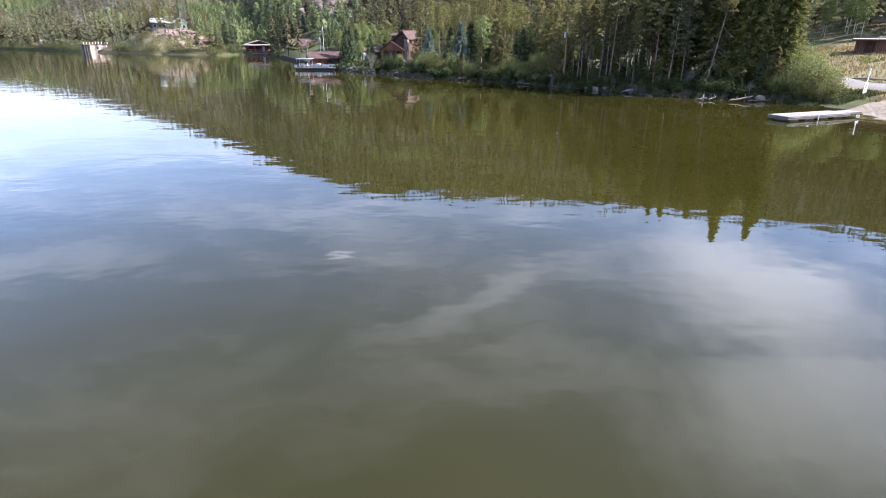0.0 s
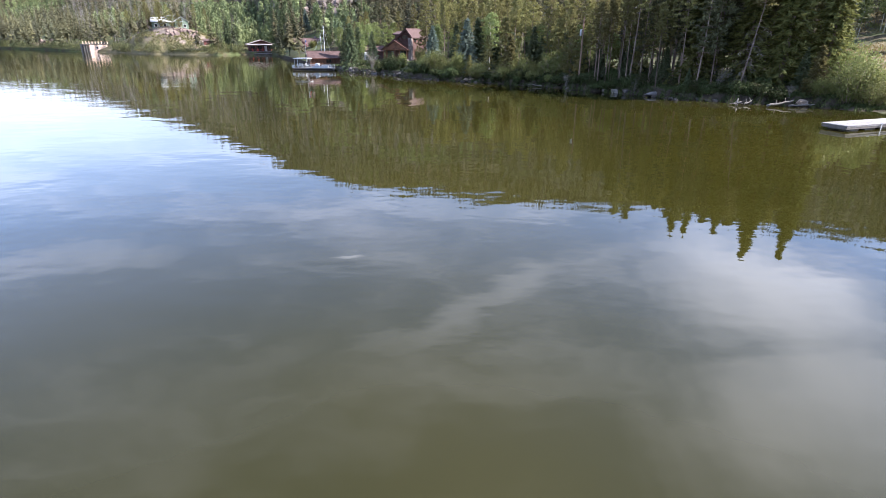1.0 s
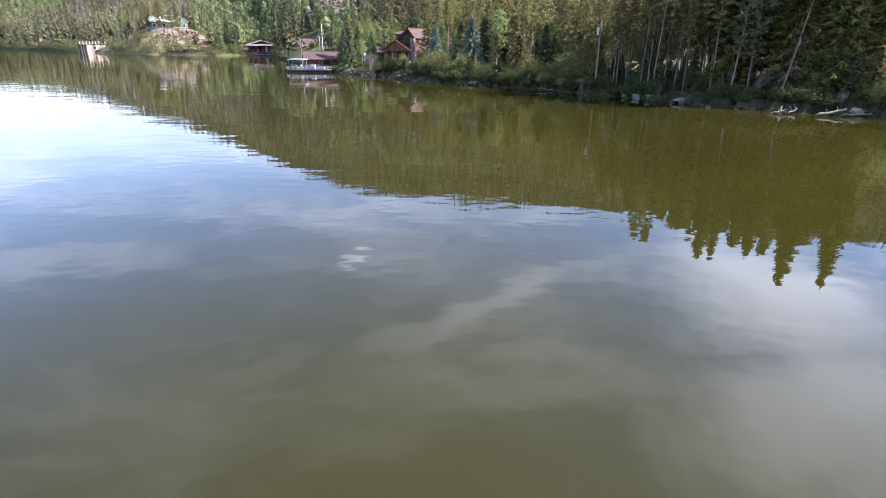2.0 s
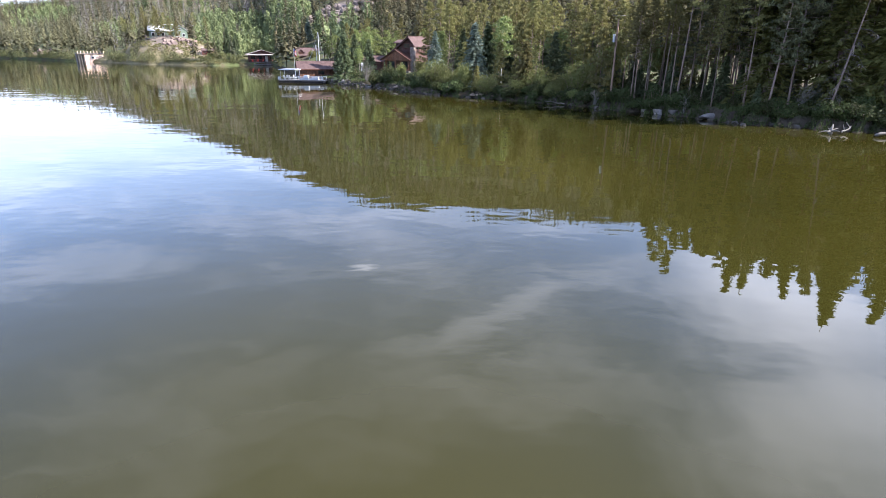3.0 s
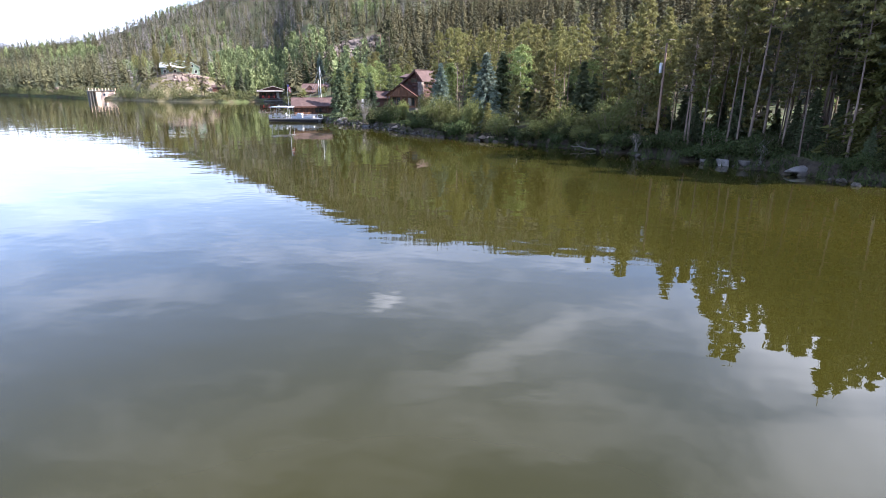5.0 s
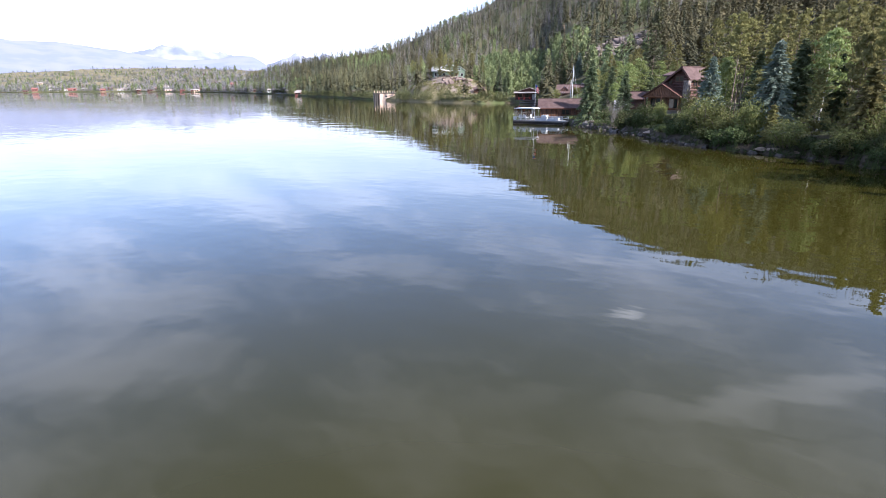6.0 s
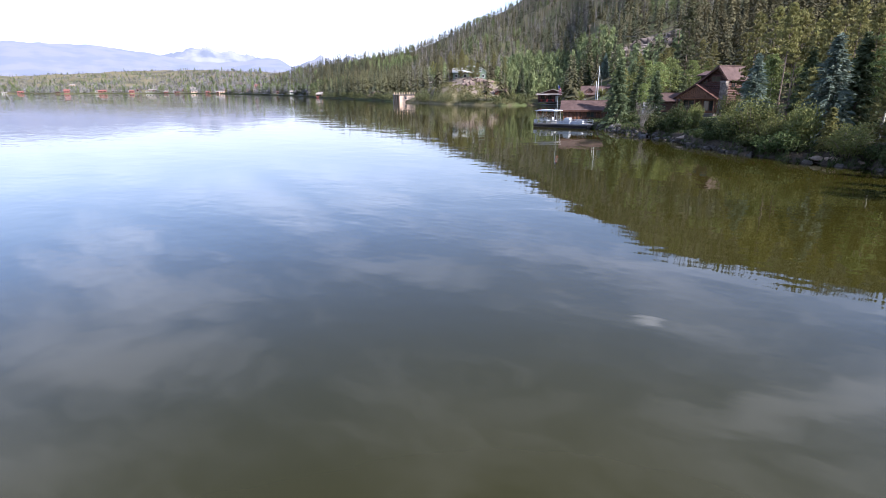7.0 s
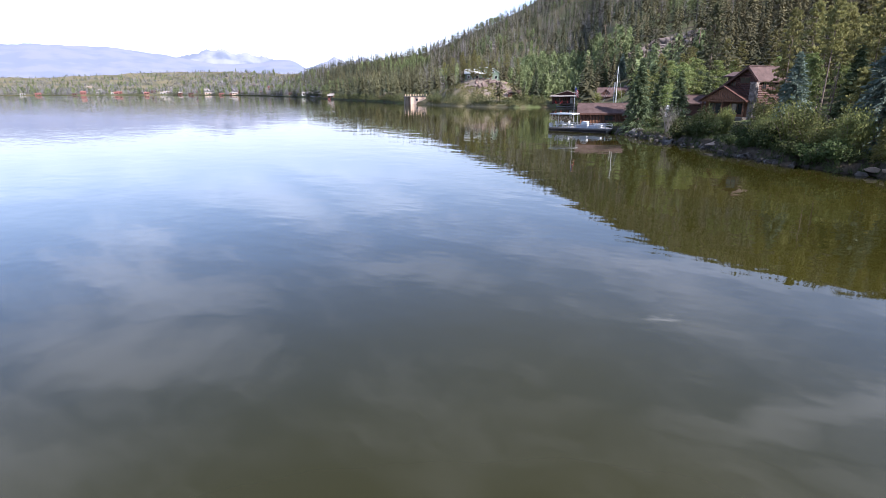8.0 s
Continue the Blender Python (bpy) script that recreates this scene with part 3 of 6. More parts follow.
def spruce(label, h=10.0, wide=0.21, leaf=None, levels=26, name="spruce_tree", low=0.04):
    """A spruce: whorls of drooping sprays from near the ground to the tip."""
    bm, pts = trunk_bm(h, 0.014 * h, bend=0.04, n=6, steps=5)
    cs, ws = [], []
    for lv in range(levels):
        f = (lv / levels) ** 0.92
        z0 = h * (low + (0.985 - low) * f)
        ln0 = wide * h * (1 - f) ** 0.85 + 0.12
        k = 8 if f < 0.7 else 6
        for j in range(k):
            a = 6.283 * (j + rng.uniform(-0.3, 0.3)) / k + lv * 0.9
            ln, z = ln0 * rng.uniform(0.72, 1.18), z0 + rng.uniform(-0.5, 0.5) * h / levels
            q = on_line(pts, h, z)
            d = np.array((math.cos(a), math.sin(a), -0.12 - 0.30 * (1 - f) + rng.uniform(-0.08, 0.12)))
            tube(bm, [q, q + Vector(d) * ln * 0.85], [0.012 + 0.012 * (1 - f), 0.005], 3)
            m = max(8, int((22 if h < 12 else 34) * (ln / ln0)))
            s = rng.uniform(0.18, 1.0, (m, 1))
            side = np.array((-math.sin(a), math.cos(a), 0))
            off = rng.uniform(-1, 1, (m, 1)) * 0.30 * ln * (1.15 - s)
            c = np.array(q) + d * ln * s + side * off
            c[:, 2] += -0.12 * ln * s[:, 0] ** 2 + rng.normal(0, 0.04 * ln + 0.02, m) + 0.10 * ln * (s[:, 0] > 0.8)
            cs.append(c)
            ws.append(d + side * np.sign(off) * 0.6)
    size = 0.050 * h + 0.14 if h < 12 else 0.62
    verts, tris = tufts(np.concatenate(cs), np.concatenate(ws), size, size * 0.34, 0.3)
    return make_tree(name, label, M_BARK, leaf or M_SPRUCE, bm, verts, tris)


def aspen(label, h=10.0, name="aspen_tree", leaf=None, n=2200):
    bm, pts = trunk_bm(h, 0.010 * h, bend=0.12, n=6, steps=5)
    cs = []
    for i in range(26):
        f = i / 26
        z = h * (0.34 + 0.62 * f)
        a = i * 2.4 + rng.uniform(-0.4, 0.4)
        ln = h * 0.17 * math.sin(0.5 + 2.5 * f) * rng.uniform(0.6, 1.2) + 0.15
        q = on_line(pts, h, z)
        d = Vector((math.cos(a), math.sin(a), 0.7)).normalized()
        tube(bm, [q, q + d * ln], [0.022, 0.007], 3)
        m = n // 26
        c = np.array(q + d * ln * 0.75)
        cs.append(cluster(c, 0.55 * ln + 0.2, m))
    verts, tris = tufts(np.concatenate([q for q, _ in cs]), rng.normal(0, 1, (26 * m, 3)), 0.27, 0.2, 0.35, np.concatenate([o for _, o in cs]))
    return make_tree(name, label, M_BARK_PALE, leaf or M_ASPEN, bm, verts, tris)


def willow(label, w=2.2, h=3.2, name="willow_bush", leaf=None, n=4200, size=0.19):
    """A willow clump: many stems from one root, clothed to the ground, with an uneven top."""
    bm = bmesh.new()
    cs = []
    for i in range(26):
        a, o = i * 2.4 + rng.uniform(-0.5, 0.5), math.sqrt((i + 0.5) / 26)
        top = Vector((math.cos(a) * w * o, math.sin(a) * w * o, h * (1 - 0.42 * o * o) * rng.uniform(0.72, 1.12)))
        foot = Vector((math.cos(a) * 0.25 * w * o, math.sin(a) * 0.25 * w * o, -0.2))
        mid = foot.lerp(top, 0.55) + Vector((0, 0, 0.12 * h))
        tube(bm, [foot, mid, top], [0.035, 0.022, 0.006], 4)
        m = n // 26
        s = rng.uniform(0.12, 1.02, (m, 1)) ** 0.8
        line = np.array(foot) * (1 - s) ** 2 + 2 * s * (1 - s) * np.array(mid) + s**2 * np.array(top)
        cs.append(line + rng.normal(0, 1, (m, 3)) * (0.12 * w + 0.05) * (0.5 + 0.7 * np.sin(s * 2.6)))
    c = np.concatenate(cs)
    c = c[c[:, 2] > 0.03]
    out = c / (w, w, h) - (0, 0, 0.25)
    out /= np.linalg.norm(out, axis=1, keepdims=True) + 1e-9
    verts, tris = tufts(c, rng.normal(0, 1, c.shape), size, size * 0.6, 0.35, out + rng.normal(0, 0.35, c.shape))
    return make_tree(name, label, M_BARK, leaf or M_WILLOW, bm, verts, tris)


def stand(tree, x, y, size=1.0, turn=0.0, tall=1.0, lean=(0.0, 0.0), z=None, label=""):
    z = land_xy(x, y) - 0.1 if z is None else z
    m = pose(x, y, z, lean[0], lean[1], 0) @ pose(0, 0, 0, 0, 0, turn) @ Matrix.Diagonal((size, size, size * tall, 1))
    t = copy_thing(tree, m)
    if label:
        t["label"] = label
    return t


PINES = [pine("tall lodgepole pine with a bare trunk and ragged olive crown", 18, s, w, 50, dense=d)
         for s, w, d in ((0.50, 1.9, 1.0), (0.58, 1.75, 1.0), (0.42, 2.1, 1.05), (0.64, 1.6, 0.9))]
FIRS = [pine("tall dense dark-green conifer of the shore forest", 19, s, w, 72, M_PINE_DARK, 1.05, stubs=22, name="fir_tree")
        for s, w in ((0.30, 2.2), (0.40, 2.0), (0.22, 2.4))]
PINES_BACK = [pine("tall lodgepole pine standing back in the forest", 18, s, w, 46, dense=1.0, stubs=5, fine=False) for s, w in ((0.44, 2.4), (0.54, 2.1))]
FIRS_BACK = [pine("dark conifer standing back in the forest", 19, s, w, 60, M_PINE_DARK, 1.0, stubs=6, name="fir_tree", fine=False) for s, w in ((0.24, 2.6), (0.34, 2.3))]
YOUNG = [pine("young olive-green pine clothed low down", 8, 0.10, 1.45, 44, dense=0.9, stubs=3, r=0.1)]
SPRUCES = [spruce("dark-green spruce clothed to the ground", 10, w) for w in (0.24, 0.28)]
BLUES = [spruce("blue-green spruce with drooping sprays", 9, w, M_BLUE, 24, "blue_spruce_tree") for w in (0.27, 0.30)]
ASPENS = [aspen("slim light-green aspen with a pale trunk", 10) for _ in range(2)]
WILLOWS = [willow("leafy green willow bush on the bank", w, h) for w, h in ((2.2, 3.3), (1.8, 2.6), (2.6, 3.0))]
THICKETS = [willow("dense willow bush on the bank, leaves darkened as in shade", w, h, leaf=M_SHADE, n=3600, size=0.2) for w, h in ((2.3, 2.7), (1.7, 3.2))]
UNDER = [willow("forest undergrowth shrub with leaves darkened as in shade", w, h, "undergrowth_shrub", M_SHADE, 1700, 0.24) for w, h in ((2.1, 2.6), (1.6, 3.0))]
BIG = [spruce("tall dense spruce clothed to the ground at the forest edge", 18, w, M_EDGE, 36, "spruce_tree", 0.03) for w in (0.16, 0.18)]
SHRUBS = [willow("low shrub overhanging the bank, leaves darkened as in shade", w, h, "bank_shrub", M_SHADE, 1300, 0.20) for w, h in ((1.0, 1.1), (0.8, 1.4))]
SAPLING = spruce("small bright-green young conifer", 4, 0.26, M_PINE, 15, "young_conifer")
TEMPLATES = PINES + YOUNG + FIRS + PINES_BACK + FIRS_BACK + SPRUCES + BLUES + ASPENS + WILLOWS + THICKETS + UNDER + BIG + SHRUBS + [SAPLING]


# ---- woods of the hillsides, too many to count ----
def low_conifer(k, wide, start, n, thin=1.0):
    """A small far conifer of unit height: a stem and ragged rings of sprays."""
    g = np.random.default_rng(100 + k)
    vs, ts = [], []
    for j in range(3):
        a, b = 2.094 * j, 2.094 * (j + 1)
        i = len(vs)
        vs += [(0.012 * math.cos(a), 0.012 * math.sin(a), -0.05), (0.012 * math.cos(b), 0.012 * math.sin(b), -0.05), (0, 0, 0.97)]
        ts.append((i, i + 1, i + 2))
    for i in range(n):
        f = (i + 0.5) / n
        z = start + (1 - start) * f
        a = i * 2.4 + g.uniform(-0.4, 0.4)
        ln = wide * (1 - f) ** 0.8 * g.uniform(0.45, 1.3) + 0.012
        w = thin * (ln * g.uniform(0.18, 0.36) + 0.005)
        z += g.uniform(-0.02, 0.02)
        d, s = np.array((math.cos(a), math.sin(a), 0)), np.array((-math.sin(a), math.cos(a), 0))
        drop = ln * g.uniform(-0.35, 0.75)
        j = len(vs)
        vs += [(0, 0, z + 0.02), tuple(d * ln + s * w + (0, 0, z - drop)), tuple(d * ln * g.uniform(0.8, 1.1) - s * w + (0, 0, z - drop - g.uniform(-0.015, 0.015)))]
        ts.append((j, j + 1, j + 2))
    return np.array(vs), np.array(ts)


def low_round(k, n, wide, start):
    """A far broad-leaved tree of unit height: clusters of leaf sprays round a stem."""
    g = np.random.default_rng(200 + k)
    vs = [(-0.012, 0, -0.05), (0.012, 0, -0.05), (0, 0, 0.7), (0, -0.012, -0.05), (0, 0.012, -0.05), (0, 0, 0.7)]
    ts = [(0, 1, 2), (3, 4, 5)]
    for i in range(n):
        f = (i + 0.5) / n
        z = start + (1 - start) * f
        r = wide * math.sin(0.35 + 2.6 * f) * g.uniform(0.55, 1.1)
        a = i * 2.4
        c = np.array((r * math.cos(a), r * math.sin(a), z))
        for _ in range(2):
            o = c - (0, 0, z - 0.02) + g.normal(0, 0.05, 3)
            u = g.normal(0, 1, 3)
            u, v = u / np.linalg.norm(u) * 0.055, np.cross(u, o)
            v = v / (np.linalg.norm(v) + 1e-9) * 0.04
            e = c + g.normal(0, 0.035, 3)
            j = len(vs)
            vs += [tuple(e - u - v), tuple(e - u + v), tuple(e + u * (1, 1, 1.6))]
            ts.append((j, j + 1, j + 2))
    return np.array(vs), np.array(ts)


def low_dead(k, n):
    g = np.random.default_rng(300 + k)
    vs, ts = [], []
    for j in range(3):
        a, b = 2.094 * j, 2.094 * (j + 1)
        i = len(vs)
        vs += [(0.013 * math.cos(a), 0.013 * math.sin(a), -0.05), (0.013 * math.cos(b), 0.013 * math.sin(b), -0.05), (0, 0, 1.0)]
        ts.append((i, i + 1, i + 2))
    for i in range(n):
        f = (i + 0.5) / n
        z, a = 0.2 + 0.78 * f, i * 2.4
        ln = 0.13 * (1 - 0.75 * f) * g.uniform(0.6, 1.2)
        d, s = np.array((math.cos(a), math.sin(a), 0)), np.array((-math.sin(a), math.cos(a), 0))
        j = len(vs)
        vs += [tuple((0, 0, z)), tuple(d * ln + s * 0.02 + (0, 0, z + g.uniform(-0.03, 0.03))), tuple(d * ln - s * 0.02 + (0, 0, z - 0.01))]
        ts.append((j, j + 1, j + 2))
    return np.array(vs), np.array(ts)


def scatter(name, label, mat, kinds, spots):
    """One mesh of many far trees: spots are x, y, z, height."""
    g = np.random.default_rng(len(spots))
    vv, tt, base = [], [], 0
    for i, (x, y, z, h) in enumerate(spots):
        v, t = kinds[i % len(kinds)]
        a, w = g.uniform(0, 6.283), h * g.uniform(0.85, 1.2)
        c, s = math.cos(a) * w, math.sin(a) * w
        vv.append(np.stack([v[:, 0] * c - v[:, 1] * s + x, v[:, 0] * s + v[:, 1] * c + y, v[:, 2] * h + z], 1))
        tt.append(t + base)
        base += len(v)
    if spots:
        tagged(new(name, tri_mesh(name, np.concatenate(vv), np.concatenate(tt), mat)), label, "trees", kind="stuff")


FOOT = []  # round clearings for buildings: x, y, radius


def is_clear(x, y):
    return all((x - a) ** 2 + (y - b) ** 2 > r * r for a, b, r in FOOT)


COTTAGES = [("tan", -511, 536, 10, 6, 3.5), ("dark", -417, 430, 9, 9, 5.5), ("red", -629, 550, 13, 9, 6), ("red", -541, 500, 9, 7, 5), ("dark", -459, 442, 10, 6, 3), ("white", -405, 413, 11, 7, 3.5),
            ("rose", -290, 334, 7, 5, 3), ("rose", -297, 342, 5, 5, 3.4), ("red", -604, 517, 12, 6, 3), ("rose", -590, 512, 9, 6, 4), ("red", -701, 554, 14, 7, 3.2), ("rose", -680, 548, 8, 6, 3),
            ("red", -1080, 436, 15, 9, 5), ("red", -1040, 488, 14, 9, 8), ("white", -1015, 526, 20, 8, 3), ("dark", -968, 570, 15, 9, 6), ("rose", -943, 579, 22, 8, 4.5), ("white", -910, 593, 14, 9, 5.5),
            ("white", -876, 611, 15, 9, 6), ("white", -1098, 420, 12, 8, 3), ("rose", -1000, 545, 12, 8, 3.5), ("tan", -926, 590, 9, 7, 3), ("white", -1030, 508, 12, 8, 3.5), ("white", -990, 556, 16, 7, 2.6)]


hg = np.random.default_rng(77)
for k in range(22):
    ha, hd = 50.5 + 18 * (k + hg.uniform(0, 1)) / 22, 420 * hg.uniform(0.0, 1.0) ** 2.2
    hr = float(np.interp(ha, SHORE[:, 0], SHORE[:, 1])) + 4 + hd
    COTTAGES.append((("white", "rose", "tan", "dark", "red")[int(hg.integers(0, 5))], MID[0] - hr * math.sin(radians(ha)), MID[1] + hr * math.cos(radians(ha)), hg.uniform(9, 17), 8, hg.uniform(3, 6)))


def cottage_spot(x, y, deep):
    """Onto dry land, if the waterline runs behind it."""
    az, r = bearing(x, y)
    r = max(r, shore_at(az) + 1.5 + deep / 2)
    return MID[0] - r * math.sin(radians(az)), MID[1] + r * math.cos(radians(az)), az


for _, cx, cy, lx, ly, _h in COTTAGES:
    cx, cy, ca = cottage_spot(cx, cy, ly)
    for k in range(3):
        FOOT.append((cx + k * 6 * math.sin(radians(ca)), cy - k * 6 * math.cos(radians(ca)), lx * 0.62 + 1.5))
FOOT += [(-8, 147, 11), (-30, 144, 8), (-79, 247, 11), (-51, 213, 8), (-47.5, 200, 8), (-122, 260, 12), (-155, 257, 8), (-147, 257, 7), (-139, 256, 6), (-19, 140.5, 3), (76, 104, 9), (-416, 430, 9), (-511, 536, 10),
         (-629, 550, 9), (-541, 500, 8), (-100, 247, 5), (19.6, 93.4, 2.4), (17.6, 92.4, 1.6)]


def build_woods():
    g = np.random.default_rng(11)
    firs, olives, grove, dead, far, brush = [], [], [], [], [], []
    # a lattice in bearing and distance, shaken
    r = 95.0
    while r < 905:
        step = 4.5 + r * 0.0037
        n = int(radians(116) * r / step)
        for i in range(n):
            az = -66 + 116 * (i + g.uniform(0, 1)) / n
            rr = r + g.uniform(-0.6, 0.6) * step
            rs = shore_at(az)
            d = rr - rs
            if d < (1.2 if az > 19.6 else 3):
                continue
            x, y = MID[0] - rr * math.sin(radians(az)), MID[1] + rr * math.cos(radians(az))
            if x > 0.6 * y and d < 78 + 10 * g.uniform(0, 1):
                continue
            if az < 18.6 and d < 55:
                continue
            if not is_clear(x, y):
                continue
            ridge = float(np.interp(az, RIDGE_AZ, RIDGE_R))
            if rr > ridge + 12:
                continue
            z = land(az, rr) - 0.4
            patch = noise.noise((x / 45, y / 45, 2.2))
            fine = noise.noise((x / 14, y / 14, 5.0))
            p = g.uniform(0, 1)
            crag = 1.1 * math.exp(-(((az - 13) / 2.6) ** 2 + ((rr - 232) / 30) ** 2)) + math.exp(-(((az - 18.6) / 1.4) ** 2 + ((rr - 298) / 16) ** 2))
            if p < crag * 1.15:
                continue
            # the bare lake side of the knoll
            if (x + 118) ** 2 / 26**2 + (y - 248) ** 2 / 16**2 < 1:
                if p < 0.12:
                    brush.append((x, y, z + 0.3, g.uniform(0.8, 1.8)))
                continue
            in_grove = 16 < az < 27 and 214 < rr < 300 + 10 * (az - 16) or 9 < az <= 16 and 150 < rr < 200 or -6 < az <= 15 and 300 < rr < 420 and patch > 0.1 or 28 < az < 46 and patch > 0.30 and rr > 330
            if in_grove and d > 12 and fine > -0.32:
                grove.append((x, y, z, g.uniform(6.5, 10.5)))
            elif patch > 0.36 and fine > 0 and rr > 320:
                grove.append((x, y, z, g.uniform(5, 9)))
            elif rr > 280 and az < 36 and p < 0.42 + 0.55 * max(0, patch + 0.1) and g.uniform(0, 1) < 0.85:
                dead.append((x, y, z, g.uniform(9, 15)))
            elif g.uniform(-0.55, 0.55) + patch * 0.8 + (0.28 if 27 < az else 0) - (rr - 450) / 700 > 0:
                olives.append((x, y, z, g.uniform(9, 15)))
            else:
                firs.append((x, y, z, g.uniform(8, 14.5)))
        r += step * 0.92
    # far side of the lake
    for _ in range(12500):
        az = g.uniform(46, 80)
        rs, rr = shore_at(az), float(np.interp(az, RIDGE_AZ, RIDGE_R))
        d = g.uniform(0, 1) ** 1.6 * (rr - rs) * 1.0 + 4
        x, y = MID[0] - (rs + d) * math.sin(radians(az)), MID[1] + (rs + d) * math.cos(radians(az))
        if d > 25 and noise.noise((x / 110, y / 110, 3)) < -0.22 or not is_clear(x, y):
            continue
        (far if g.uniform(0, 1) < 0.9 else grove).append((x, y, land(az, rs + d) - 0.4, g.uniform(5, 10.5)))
    # alders and willows at the waterline across the bay
    for _ in range(2600):
        az = g.uniform(19.7, 50) if g.uniform(0, 1) < 0.8 else g.uniform(50, 76)
        rr = shore_at(az) + g.uniform(0.3, 5.0)
        x, y = MID[0] - rr * math.sin(radians(az)), MID[1] + rr * math.cos(radians(az))
        if is_clear(x, y) and (not 24.5 < az < 33.5 or g.uniform(0, 1) < 0.3):
            brush.append((x, y, land(az, rr) - 0.1, g.uniform(1.0, 3.4) if az < 50 else g.uniform(1.5, 4)))
    conifers = [low_conifer(k, w, s, n, 0.9) for k, (w, s, n) in enumerate(((0.135, 0.08, 100), (0.11, 0.12, 92), (0.15, 0.06, 104)))]
    pines = [low_conifer(10 + k, w, s, n, 0.95) for k, (w, s, n) in enumerate(((0.125, 0.30, 88), (0.14, 0.22, 92), (0.105, 0.38, 84)))]
    rounds = [low_round(k, 62, w, 0.18) for k, w in enumerate((0.115, 0.14, 0.125))]
    deads = [low_dead(k, 30) for k in range(2)]
    small = [low_conifer(20 + k, 0.30, 0.05, 15, 1.5) for k in range(3)]
    conifers_far = [low_conifer(30 + k, w, s, n) for k, (w, s, n) in enumerate(((0.185, 0.06, 48), (0.15, 0.10, 44), (0.20, 0.05, 52)))]
    pines_far = [low_conifer(40 + k, w, s, n) for k, (w, s, n) in enumerate(((0.155, 0.24, 46), (0.175, 0.18, 48)))]

    def split(spots, r):
        near = [q for q in spots if math.hypot(q[0] - MID[0], q[1] - MID[1]) < r]
        return near, [q for q in spots if math.hypot(q[0] - MID[0], q[1] - MID[1]) >= r]

    for name, label, mat, fine, coarse, spots in (("firs", "dark-green fir woods covering the", M_WOODS, conifers, conifers_far, firs),
                                                  ("pines", "olive-green pine woods on the", M_WOODS_OLIVE, pines, pines_far, olives)):
        nearest, spots = split(spots, 265)
        close = [low_conifer(60 + k, f * (0.14 if name == "firs" else 0.13), 0.06 if name == "firs" else 0.26, 150, 0.75) for k, f in enumerate((0.9, 1.15))]
        scatter("slope_" + name, label + " lower slope", mat, close, nearest)
        near, high = split(spots, 430)
        scatter("hill_" + name, label + " hillside", mat, fine, near)
        scatter("ridge_" + name, label + " ridge", mat, coarse, high)
    scatter("aspen_grove", "light-green aspen grove below the hill", M_GROVE, rounds, grove)
    scatter("dead_woods", "grey beetle-killed trees on the hillside", M_DEAD, deads, dead)
    scatter("far_woods", "conifers along the far side of the lake, greyed in colour for haze", M_FAR_WOODS, small, far)
    scatter("knoll_brush", "low green brush along the far waterline and the knoll", M_BRUSH, [low_round(9, 14, 0.5, 0.1)], brush)


build_woods()


